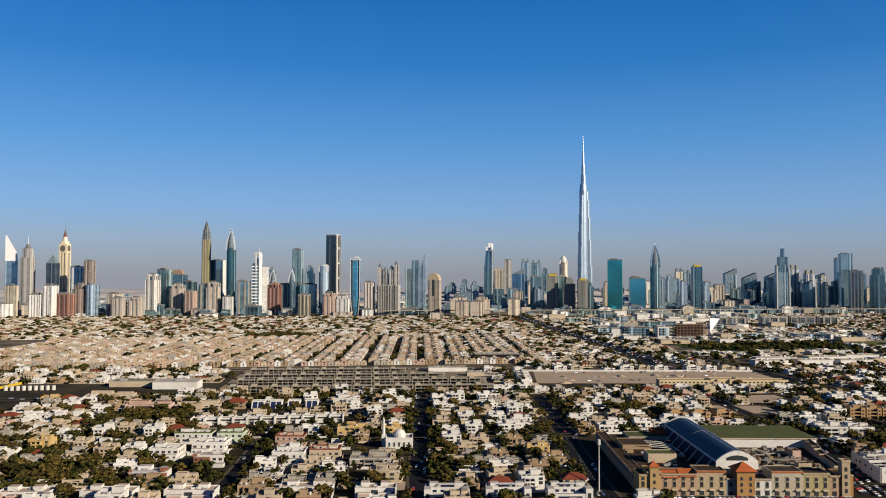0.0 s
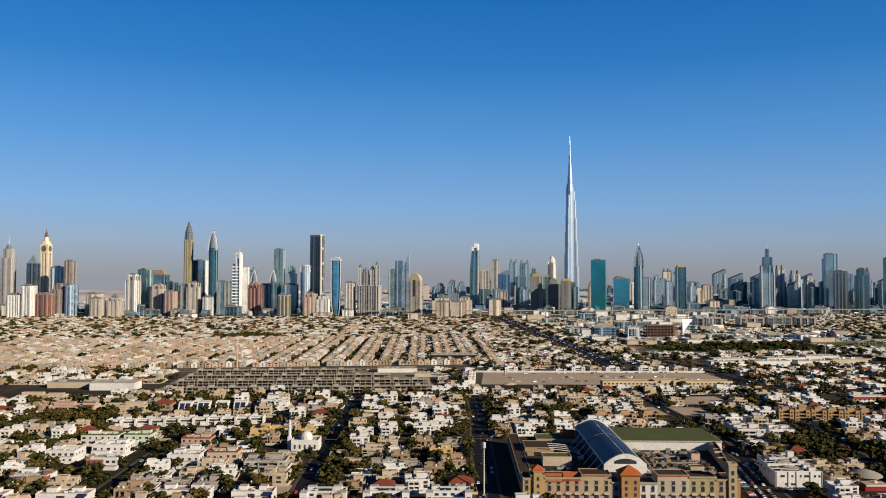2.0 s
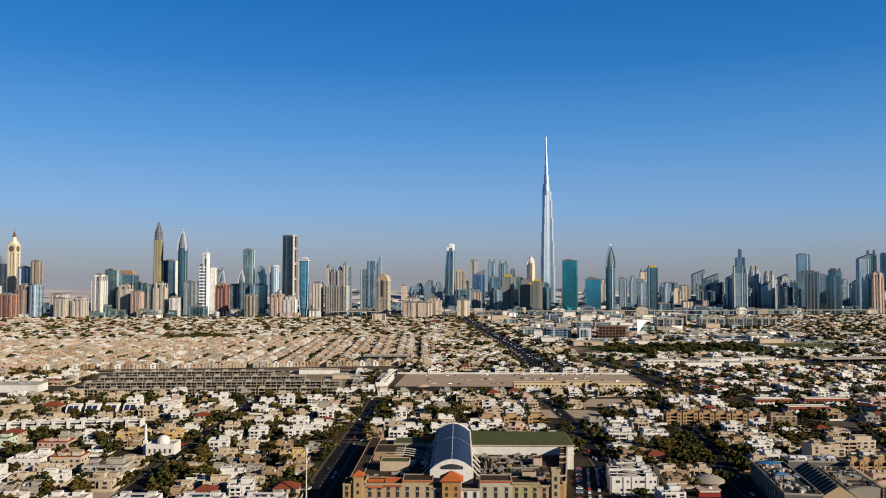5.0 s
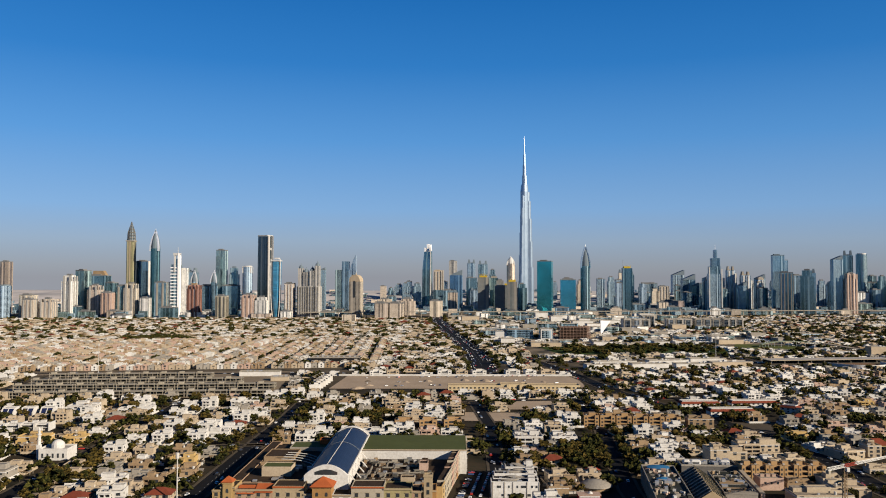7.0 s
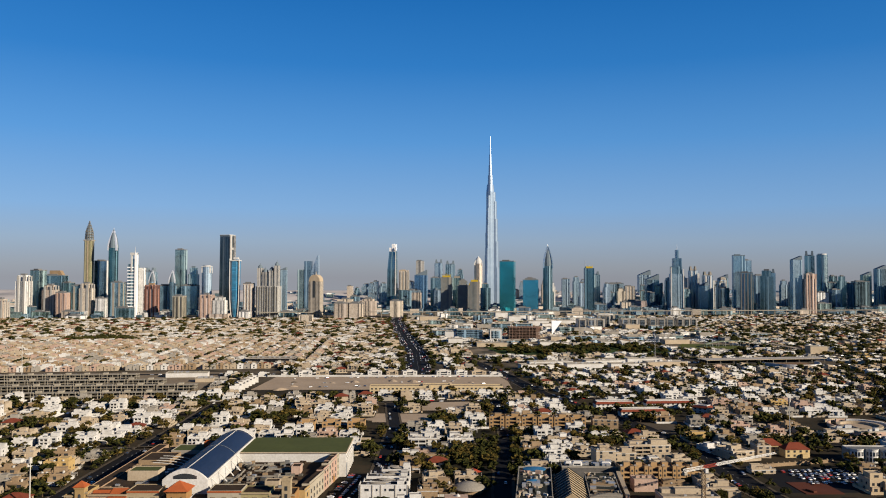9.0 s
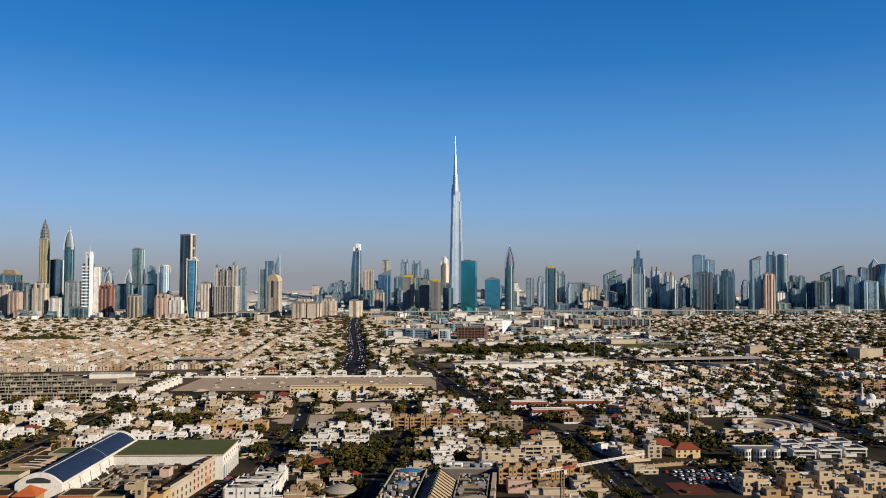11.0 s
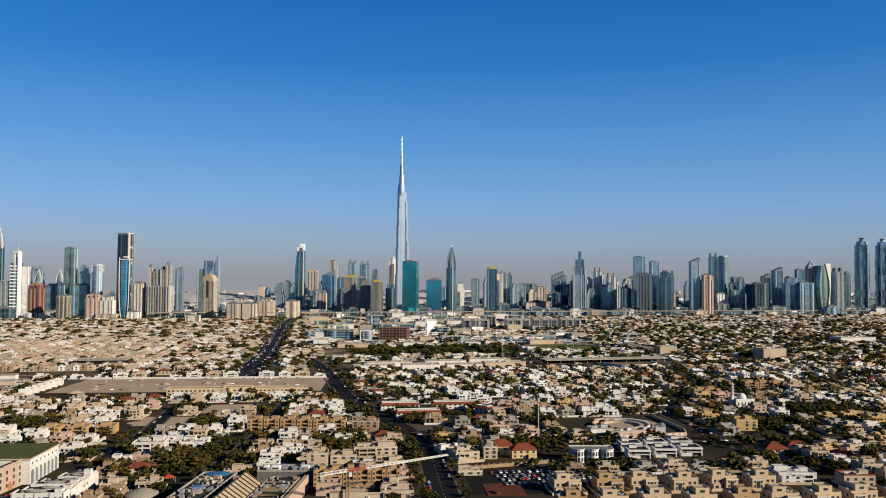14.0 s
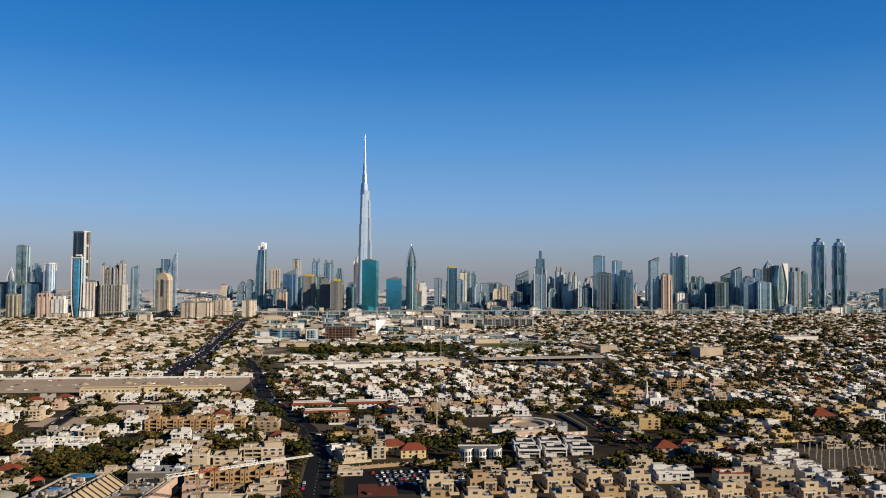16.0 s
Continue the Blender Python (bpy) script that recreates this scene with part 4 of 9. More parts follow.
# the raised railway along the highway
via = thing("viaduct", 0, 0, 0, "pale concrete railway viaduct on piers along the highway", "viaduct", kind="structure")
part("deck", Build().box(1900, 2862, 17, 3500, 10, 3, 0, yaw=-0.5, floor=True), CONC, via)
for k in range(70):
    part("pier", Build().box(180 + 50 * k, 2862 - (180 + 50 * k - 1900) * 0.0087, 0, 2.6, 2.6, 17, 0), CONC, via)

# the low town between and behind the towers
rf2 = random.Random(8)
ft = Build()
for i in range(2600):
    yy = rf2.uniform(2905, 4000) if i < 1500 else rf2.uniform(3300, 4700)
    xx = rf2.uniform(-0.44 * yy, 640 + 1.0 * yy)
    if 560 < xx < 680 and yy < 3100:
        continue
    ft.box(xx, yy, ground_height(xx, yy) - 2, rf2.uniform(14, 46), rf2.uniform(12, 34), 2 + rf2.choice((5, 7, 9, 12, 16, 22)) * (1 if i < 1500 else 0.6), rf2.choice((0, 0, 1, 1, 2, 3, 4)), 5, yaw=rf2.uniform(-20, 5))
tagged(single("low_town", ft, [GL["dark"], GL["steel"], GL["beige"], GL["white"], GL["green"], CAP], label="low offices and sheds between the towers", category="buildings"), kind="stuff")


# ---- low houses: shapes ----
def house_shape(rng, pal, w, d, storeys=2, style="modern", wall=True, detail=2):
    """The parts of one flat-roofed house, front to -y: list of (name, mesh builder, materials)."""
    sh = 3.15
    h = sh * storeys
    parts = []
    body = Build()
    wins = []

    def panes(cx, cy, sx, sy, z, hh, every=5.2):
        """windows on the front and both sides of a block"""
        if detail == 0:
            return
        n = max(1, int(sx / every))
        for s in range(max(1, int(round(hh / sh)))):
            zz = z + s * sh + 1.0
            for i in range(n):
                if rng.random() < 0.18:
                    continue
                x = cx - sx / 2 + sx * (i + 0.5) / n
                ww, wh = rng.uniform(1.5, 3.4), rng.choice((1.6, 1.9, 2.4))
                wins.append(Build().box(x, cy - sy / 2 - 0.03, zz, ww, 0.14, wh, 0, floor=True))
            m = max(1, int(sy / 6))
            for i in range(m):
                y = cy - sy / 2 + sy * (i + 0.5) / m
                for sx2 in (1, -1):
                    if style != "row" and rng.random() < 0.4:
                        wins.append(Build().box(cx + sx2 * (sx / 2 + 0.03), y, zz, 0.14, 1.5, 1.6, 0, floor=True))

    if style == "tile":
        body.box(0, 0, 0, w, d, h, 0, 1)
        panes(0, 0, w, d, 0, h)
        rf = Build()
        e, r = 0.7, min(w, d) * 0.28
        if w > d:
            a = [(-w / 2 - e, -d / 2 - e, h), (w / 2 + e, -d / 2 - e, h), (w / 2 + e, d / 2 + e, h), (-w / 2 - e, d / 2 + e, h), (-w / 2 + d / 2, 0, h + r), (w / 2 - d / 2, 0, h + r)]
            quads = ((0, 1, 5, 4), (2, 3, 4, 5), (1, 2, 5), (3, 0, 4), (3, 2, 1, 0))
        else:
            a = [(-w / 2 - e, -d / 2 - e, h), (w / 2 + e, -d / 2 - e, h), (w / 2 + e, d / 2 + e, h), (-w / 2 - e, d / 2 + e, h), (0, -d / 2 + w / 2, h + r), (0, d / 2 - w / 2 + 0.1, h + r)]
            quads = ((1, 2, 5, 4), (3, 0, 4, 5), (0, 1, 4), (2, 3, 5), (3, 2, 1, 0))
        rf.v += a
        for q in quads:
            rf.face(q, 0, [a[i][:2] for i in q])
        parts.append(("tiled_roof", rf, [TILE]))
    else:
        body.box(0, 0, 0, w, d, h, 0, 1)
        parts.append(("parapet", Build().parapet(0, 0, h, w, d, rng.uniform(0.8, 1.3), 0.35), [PAL[pal]]))
        panes(0, 0, w, d, 0, h)
        # lower wing in front or beside
        if style != "row":
            side = rng.choice((-1, 1))
            lw, ld, lh = w * rng.uniform(0.4, 0.6), rng.uniform(3.5, 6), sh * rng.choice((1, 1, storeys - 0.4))
            cx, cy = side * (w - lw) / 2, -d / 2 - ld / 2 + 0.01
            body.box(cx, cy, 0, lw, ld, lh, 0, 1)
            if detail > 1:
                parts.append(("parapet", Build().parapet(cx, cy, lh, lw, ld, 0.9, 0.3), [PAL[pal]]))
            panes(cx, cy, lw, ld, 0, lh)
        # stair house and plant on the roof
        pw, pd = w * rng.uniform(0.28, 0.5), d * rng.uniform(0.3, 0.5)
        ox, oy = rng.uniform(-0.5, 0.5) * (w - pw - 1), rng.uniform(-0.2, 0.5) * (d - pd - 1)
        st = Build().box(ox, oy, h, pw, pd, 3.0, 0, 1)
        if detail > 1:
            st.parapet(ox, oy, 3.0 + h, pw, pd, 0.5, 0.25)
        if detail > 1:
            for k in range(6):
                cl = Build().box(rng.uniform(-0.42, 0.42) * w, rng.uniform(-0.4, 0.42) * d, h, rng.choice((0.25, 1.0, 2.2, 4.0)), rng.choice((0.25, 1.0, 1.8, 3.0)), rng.uniform(0.5, 1.5), 0, rng.choice((0, 1)))
                parts.append(("roof_box" if k == 0 else "far_clutter", cl, [PAL[pal], ROOF[pal]]))
        parts.append(("stair_house", st, [PAL[pal], ROOF[pal]]))
        if detail:
            for k in range(rng.choice((1, 2, 2, 3)) if detail > 1 else 1):
                tx, ty = rng.uniform(-0.4, 0.4) * w, -rng.uniform(0.05, 0.38) * d
                tb = Build()
                if rng.random() < 0.45:
                    tb.loft([(h, ellipse(0.9, 0.9, 8, tx, ty)), (h + 1.7, ellipse(0.9, 0.9, 8, tx, ty)), (h + 2.0, ellipse(0.35, 0.35, 8, tx, ty))], 0)
                    parts.append(("water_tank", tb, [TANK]))
                else:
                    tb.box(tx, ty, h, 1.6, 1.1, 1.3, 0)
                    parts.append(("air_conditioner", tb, [METAL]))
        if detail > 1:
            # a second roof level, screen walls, pergola, cornice and balcony
            sw, sd = w * rng.uniform(0.2, 0.35), d * rng.uniform(0.25, 0.4)
            sx0 = (-1 if ox > 0 else 1) * (w - sw) / 2 * rng.uniform(0.7, 0.98)
            parts.append(("roof_room", Build().box(sx0, (d - sd) / 2 - 0.4, h, sw, sd, rng.uniform(1.8, 2.6), 0, 1), [PAL[pal], ROOF[pal]]))
            parts.append(("cornice", Build().parapet(0, 0, h - 0.55, w + 0.5, d + 0.5, 0.35, 0.3), [PAL["white" if pal != "white" else "cream"]]))
            bx0 = rng.uniform(-0.25, 0.25) * w
            if style != "row":
                parts.append(("balcony", Build().box(bx0, -d / 2 - 0.7, sh - 0.1, 4.4, 1.4, 0.25, 0, floor=True).parapet(bx0, -d / 2 - 0.7, sh + 0.15, 4.4, 1.4, 0.9, 0.15), [PAL[pal]]))
            parts.append(("screen_wall", Build().box(rng.uniform(-0.3, 0.3) * w, rng.uniform(-0.1, 0.2) * d, h, w * 0.35, 0.25, 1.7, 0), [PAL[pal]]))
            if rng.random() < 0.5:
                pg = Build()
                gx1, gy1 = rng.uniform(-0.25, 0.25) * w, -d * 0.22
                for k in range(7):
                    pg.box(gx1 - 2.4 + 0.8 * k, gy1, h + 2.3, 0.16, 3.6, 0.18, 0, floor=True)
                for kx in (-2.4, 2.4):
                    for ky in (-1.6, 1.6):
                        pg.box(gx1 + kx, gy1 + ky, h, 0.18, 0.18, 2.35, 0)
                parts.append(("pergola", pg, [PAL["tan"]]))
        if detail > 1 and style in ("modern", "arcade"):
            # a frame of piers and slabs that throws a deep shadow over part of the front
            lg = Build()
            lx, lw2 = rng.uniform(-0.2, 0.2) * w, w * rng.uniform(0.34, 0.5)
            for sx2 in (-1, 0, 1):
                lg.box(lx + sx2 * lw2 / 2, -d / 2 - 1.1, 0, 0.5, 2.2, h - 0.4, 0)
            for zz in range(1, storeys + 1):
                lg.box(lx, -d / 2 - 1.1, zz * sh - 0.55, lw2 + 0.5, 2.3, 0.4, 0, floor=True)
                if zz < storeys:
                    lg.box(lx, -d / 2 - 2.1, zz * sh - 0.15, lw2, 0.18, 0.9, 0, floor=True)
            parts.append(("loggia", lg, [PAL[pal]]))
            for zz in range(storeys):
                wins.append(Build().box(lx, -d / 2 - 0.04, zz * sh + 0.3, lw2 - 0.8, 0.16, 2.1, 0, floor=True))
        if style == "modern" and rng.random() < 0.6:
            sl = Build().box(rng.uniform(-0.2, 0.2) * w, -d / 2 - 0.9, sh - 0.15, w * 0.5, 1.9, 0.3, 0, floor=True)
            parts.append(("canopy", sl, [PAL[pal]]))
        if style == "arcade":
            for k in range(5):
                body.box(-w / 2 + 0.5 + (w - 1) * k / 4, -d / 2 - 2.4, 0, 0.6, 0.6, sh, 0)
            body.box(0, -d / 2 - 1.3, sh, w, 2.8, 0.5, 0, 1, floor=True)
    parts.insert(0, ("body", body, [PAL[pal], ROOF[pal]]))
    if wall:
        bw = Build()
        px, py = w + rng.uniform(3, 5), d + rng.uniform(8, 10)
        bw.parapet(0, -1.5, 0, px, py, 2.0, 0.25)
        parts.append(("boundary_wall", bw, [PAL[rng.choice((pal, "cream", "white"))]]))
    if detail == 1:
        parts.append(("windows", flat_panes(wins), [PANE]))
    else:
        parts.extend(("window", b, [PANE]) for b in wins)
    return parts


def flat_panes(wins):
    """the outer faces of many window boxes, joined, for houses far off"""
    out = Build()
    for b in wins:
        v = b.v
        wide = max(p[0] for p in v) - min(p[0] for p in v) > 0.2
        x = sum(p[0] for p in v) / 8
        q = (0, 1, 5, 4) if wide else (1, 2, 6, 5) if x > 0 else (3, 0, 4, 7)
        k = len(out.v)
        out.v += [v[i] for i in q]
        out.face((k, k + 1, k + 2, k + 3), 0, [(0, 0)] * 4)
    return out


PAL_WORDS = {"white": "white-painted", "cream": "cream plastered", "tan": "tan plastered", "grey": "grey plastered", "pink": "salmon plastered", "ochre": "ochre yellow"}
STYLE_WORDS = {"modern": "flat-roofed villa with offset blocks", "tile": "villa under a red tiled hip roof", "row": "terraced house with flat roof", "arcade": "flat-roofed villa with a column porch"}


def make_house(parts, label, group=""):
    root = thing("villa", 0, 0, 0, label, "house", group)
    made = {}
    for name, b, mats in parts:
        if name == "far_clutter":
            continue
        ob = new(name, b.mesh(name, mats))
        ob.parent = root
    return root


class Stuff:
    """Many small shapes joined: templates set down at poses, in one mesh."""

    def __init__(self):
        self.vs, self.loops, self.sizes, self.mi, self.mats, self.count = [], [], [], [], [], 0

    @staticmethod
    def template(parts):
        v, f, m, mats = [], [], [], []
        for name, b, ms in parts:
            base = len(v)
            v += b.v
            for face, mi in zip(b.f, b.m):
                f.append([base + i for i in face])
                if ms[mi] not in mats:
                    mats.append(ms[mi])
                m.append(mats.index(ms[mi]))
        return (np.array(v, dtype=np.float32), np.array([i for q in f for i in q], dtype=np.int32), np.array([len(q) for q in f], dtype=np.int32), np.array(m, dtype=np.int32), mats)

    def put(self, tpl, x, y, yaw=0.0, s=(1, 1, 1), z=0.0):
        v, loops, sizes, mi, mats = tpl
        a = radians(yaw)
        c, sn = math.cos(a), math.sin(a)
        p = v * np.array(s, dtype=np.float32)
        q = np.empty_like(p)
        q[:, 0], q[:, 1], q[:, 2] = x + c * p[:, 0] - sn * p[:, 1], y + sn * p[:, 0] + c * p[:, 1], p[:, 2] + z
        remap = []
        for m in mats:
            if m not in self.mats:
                self.mats.append(m)
            remap.append(self.mats.index(m))
        self.vs.append(q)
        self.loops.append(loops + self.count)
        self.sizes.append(sizes)
        self.mi.append(np.array(remap, dtype=np.int32)[mi])
        self.count += len(v)

    def finish(self, name, label, category):
        if not self.vs:
            return None
        v, loops, sizes, mi = (np.concatenate(k) for k in (self.vs, self.loops, self.sizes, self.mi))
        me = bpy.data.meshes.new(name)
        me.vertices.add(len(v))
        me.vertices.foreach_set("co", v.ravel())
        me.loops.add(len(loops))
        me.loops.foreach_set("vertex_index", loops)
        me.polygons.add(len(sizes))
        me.polygons.foreach_set("loop_start", np.concatenate(([0], np.cumsum(sizes)[:-1])).astype(np.int32))
        me.polygons.foreach_set("loop_total", sizes)
        for m in self.mats:
            me.materials.append(m)
        me.polygons.foreach_set("material_index", mi)
        me.update(calc_edges=True)
        me.shade_flat()
        return tagged(new(name, me), label, category, kind="stuff")


# ---- trees ----
def clump(b, c, r, rng, m):
    """a jagged tuft of leaves"""
    base = len(b.v)
    for dx, dy, dz in ((1, 0, 0), (0, 1, 0), (-1, 0, 0), (0, -1, 0), (0, 0, 0.8), (0, 0, -0.6)):
        k = r * rng.uniform(0.75, 1.2)
        b.v.append((c[0] + dx * k + rng.uniform(-0.22, 0.22) * r, c[1] + dy * k + rng.uniform(-0.22, 0.22) * r, c[2] + dz * k + rng.uniform(-0.2, 0.2) * r))
    for q in ((0, 1, 4), (1, 2, 4), (2, 3, 4), (3, 0, 4), (1, 0, 5), (2, 1, 5), (3, 2, 5), (0, 3, 5)):
        b.face([base + i for i in q], m, [(0, 0), (1, 0), (0, 1)])


def tree_shape(rng, n, h, r, size, limbs=True):
    """A short trunk under a full, lobed crown of leaf tufts that hangs low."""
    trunk, crown = Build(), Build()
    trunk.rod((0, 0, 0), (0.2, 0.1, h * 0.5), 0.24, 0, 6 if limbs else 4, 0.14)
    if limbs:
        for k in range(4):
            a = 1.57 * k + rng.uniform(-0.5, 0.5)
            trunk.rod((0.2, 0.1, h * 0.3), (r * 0.55 * math.cos(a), r * 0.55 * math.sin(a), h * rng.uniform(0.5, 0.7)), 0.12, 0, 5, 0.05)
    lobes = [(0, 0, h * 0.58, r * 0.8)]
    for k in range(6):
        a = 1.05 * k + rng.uniform(-0.4, 0.4)
        lobes.append((0.52 * r * math.cos(a), 0.52 * r * math.sin(a), h * rng.uniform(0.36, 0.62), r * rng.uniform(0.42, 0.6)))
    for k in range(n):
        lx, ly, lz, lr = lobes[k % 7]
        a, e, q = rng.uniform(0, 6.28), math.asin(rng.uniform(-0.75, 1)), rng.uniform(0.75, 1.0)
        clump(crown, (lx + lr * q * math.cos(a) * math.cos(e), ly + lr * q * math.sin(a) * math.cos(e), lz + lr * 0.85 * q * math.sin(e)), size * rng.uniform(0.7, 1.2), rng, 0)
    return trunk, crown


def palm_shape(rng, h):
    trunk, crown = Build(), Build()
    trunk.rod((0, 0, 0), (0.25, 0.1, h), 0.24, 0, 6, 0.16)
    for k in range(13):
        a, lift = 6.28 * k / 13 + rng.uniform(-0.2, 0.2), rng.uniform(0.0, 0.9)
        prev = None
        for i in range(5):
            s = i / 4
            rr, zz = 2.6 * s, h + 0.1 + lift * 1.6 * s - 2.2 * s * s
            wdt = 0.5 * math.sin(math.pi * min(0.95, s + 0.12))
            p = [(0.25 + rr * math.cos(a) - wdt * math.sin(a), 0.1 + rr * math.sin(a) + wdt * math.cos(a), zz - 0.12), (0.25 + rr * math.cos(a), 0.1 + rr * math.sin(a), zz + 0.08), (0.25 + rr * math.cos(a) + wdt * math.sin(a), 0.1 + rr * math.sin(a) - wdt * math.cos(a), zz - 0.12)]
            base = len(crown.v)
            crown.v += p
            if prev is not None:
                crown.face((prev, prev + 1, base + 1, base), 0, [(0, 0)] * 4)
                crown.face((prev + 1, prev + 2, base + 2, base + 1), 0, [(0, 0)] * 4)
            prev = base
    return trunk, crown


# ---- plan: kept-free places and roads ----
KEEP = []   # (x, y, half width, half depth, yaw)
GROVES = []  # left to trees
BUILT = []  # the same for single houses, from which trees keep less far
ROADS = []  # (points, width)


def keep(x, y, hx, hy, yaw=0.0, house=False):
    (BUILT if house else KEEP).append((x, y, hx, hy, math.cos(radians(yaw)), math.sin(radians(yaw))))


def road_gap(x, y):
    best = 1e9
    for pts, w in ROADS:
        for (ax, ay), (bx, by) in zip(pts, pts[1:]):
            dx, dy = bx - ax, by - ay
            k = max(0, min(1, ((x - ax) * dx + (y - ay) * dy) / (dx * dx + dy * dy)))
            best = min(best, math.hypot(x - ax - k * dx, y - ay - k * dy) - w / 2)
    return best


def is_clear(x, y, r, road=True):
    for kx, ky, hx, hy, c, s in KEEP + BUILT + GROVES if road else KEEP:
        dx, dy = x - kx, y - ky
        if abs(c * dx + s * dy) < hx + r and abs(c * dy - s * dx) < hy + r:
            return False
    return not road or road_gap(x, y) > r


# houses, trees and cars are kept to the wedge the camera sees
def in_view_wedge(x, y, m=40):
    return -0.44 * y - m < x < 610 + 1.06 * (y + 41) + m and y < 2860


def ribbon(pts, w, z, b, m=0):
    """a strip of road along points, with mitred bends"""
    base = len(b.v)
    n = len(pts)
    for i, (x, y) in enumerate(pts):
        a, c = pts[max(0, i - 1)], pts[min(n - 1, i + 1)]
        dx, dy = c[0] - a[0], c[1] - a[1]
        q = math.hypot(dx, dy)
        b.v += [(x - dy / q * w / 2, y + dx / q * w / 2, z), (x + dy / q * w / 2, y - dx / q * w / 2, z)]
    for i in range(n - 1):
        k = base + 2 * i
        b.face((k + 1, k + 3, k + 2, k), m, [(0, 0), (1, 0), (1, 1), (0, 1)])


def road(label, pts, w, pave=2.2, marks=True):
    ROADS.append((pts, w + 2 * pave))
    b = Build()
    ribbon(pts, w, 0.09, b)
    ob = single("road", b, ASPH, label=label, category="road", kind="structure")
    if pave:
        for sd in (-1, 1):
            off = []
            for i, (x, y) in enumerate(pts):
                a, c = pts[max(0, i - 1)], pts[min(len(pts) - 1, i + 1)]
                dx, dy = c[0] - a[0], c[1] - a[1]
                q = math.hypot(dx, dy)
                off.append((x - sd * dy / q * (w + pave) / 2, y + sd * dx / q * (w + pave) / 2))
            pb = Build()
            ribbon(off, pave, 0.24, pb)
            for e in (-1, 1):
                k0 = len(pb.v)
                edge = []
                for i in range(len(off)):
                    edge.append(pb.v[2 * i + (0 if e < 0 else 1)])
                for p in edge:
                    pb.v += [p, (p[0], p[1], 0.0)]
                for i in range(len(off) - 1):
                    k = k0 + 2 * i
                    pb.face((k, k + 1, k + 3, k + 2) if e > 0 else (k + 1, k, k + 2, k + 3), 0, [(0, 0)] * 4)
            single("pavement", pb, PAVE, label="dusty kerbed pavement beside the road", category="pavement", kind="structure")
    if marks and w > 13:
        mb = Build()
        for (ax, ay), (bx, by) in zip(pts, pts[1:]):
            q = math.hypot(bx - ax, by - ay)
            yaw = math.degrees(math.atan2(by - ay, bx - ax))
            for k in range(int(q / 9)):
                s = (k * 9 + 4) / q
                mb.box(ax + s * (bx - ax), ay + s * (by - ay), 0.085, 3.0, 0.15, 0.03, 0, yaw=yaw)
        if mb.v:
            tagged(part("lane_marks", mb, WHITE, ob, "white dashed lane marks"), kind="stuff")
    return ob


road("wide dark avenue bending through the houses", [(628, 330), (633, 483), (650, 600), (648, 719), (628, 850), (616, 948), (616, 1183), (600, 1400)], 20)
road("broad highway with traffic running to the towers", [(488, 1168), (500, 1230), (530, 1500), (560, 2000), (600, 2560), (640, 2860)], 40, 3)
road("street beside the mall", [(162, 380), (170, 505), (190, 640), (215, 800), (232, 930)], 15)
road("street along the far side of the mall", [(352, 380), (372, 500), (392, 615), (415, 760), (425, 900)], 11)
road("dark street between villas", [(440, 380), (462, 509), (516, 720), (545, 900)], 12)
road("street with a turning circle", [(45, 400), (53, 551), (73, 732), (95, 960)], 13)
road("narrow street in shade", [(-90, 420), (-78, 559), (-69, 676), (-50, 905)], 9)
road("cross street behind the mall", [(-330, 715), (-60, 700), (75, 690), (200, 690), (400, 675), (510, 690)], 7)
road("cross street before the building site", [(-520, 985), (-130, 935), (230, 925), (425, 905), (620, 895)], 10)
road("street behind the villas", [(648, 690), (740, 640), (800, 608), (1010, 592), (1300, 560)], 10)
road("long road to the east", [(620, 900), (800, 880), (1100, 900), (1500, 1000), (2100, 1130)], 14)
road("street past the mosque", [(912, 556), (922, 640), (935, 740), (990, 820), (1080, 900), (1180, 1200)], 10)
road("road along the sand lot", [(-700, 1260), (-140, 1235), (200, 1200), (480, 1165), (620, 1165), (900, 1180), (1500, 1180), (2300, 1290)], 12)
road("curved road round the lawn", [(985, 1290), (972, 1391), (988, 1470), (1023, 1550), (1075, 1630)], 11)
road("road before the park", [(616, 1300), (900, 1330), (1300, 1330), (2000, 1400)], 14)

for gx0, gy0, ghx, ghy in ((-262, 575, 18, 12), (-205, 600, 16, 10), (-190, 815, 42, 22), (-110, 592, 18, 12), (-62, 715, 10, 22), (470, 605, 26, 24), (1010, 660, 34, 22), (735, 610, 16, 18),
                           (300, 800, 24, 20), (585, 640, 16, 8), (1120, 720, 40, 26), (790, 725, 14, 10), (-150, 1905, 70, 26), (690, 790, 18, 16), (455, 760, 18, 14), (870, 640, 26, 16)):
    GROVES.append((gx0, gy0, ghx, ghy, 1.0, 0.0))

# ---- plan: named places kept free for what is built further down ----
COMMERCE = []  # blocks by the highway: x, y, width, depth
rcm = random.Random(71)
for k in range(400):
    x, y, w, d = rcm.uniform(585, 1420), rcm.uniform(1610, 2790), rcm.uniform(28, 68), rcm.uniform(18, 34)
    if x < 525 + 0.065 * (y - 1200) + 32 + w / 2 or abs(x - 760) < 115 and 1740 < y < 1890 or abs(x - 1240) < 180 + w / 2 and 2110 < y < 2250 or abs(x - 950) < 30 + w / 2 and 1840 < y < 1920:
        continue
    if len(COMMERCE) < 78 and all(abs(x - a) > (w + c) / 2 + 5 or abs(y - b) > (d + e) / 2 + 8 for a, b, c, e in COMMERCE):
        COMMERCE.append((x, y, w, d))
        keep(x, y, w / 2, d / 2, 0, True)
keep(485, 885, 30, 17)
keep(441, 505, 11, 11)
keep(455, 552, 6, 5)
keep(413, 797, 26, 13)
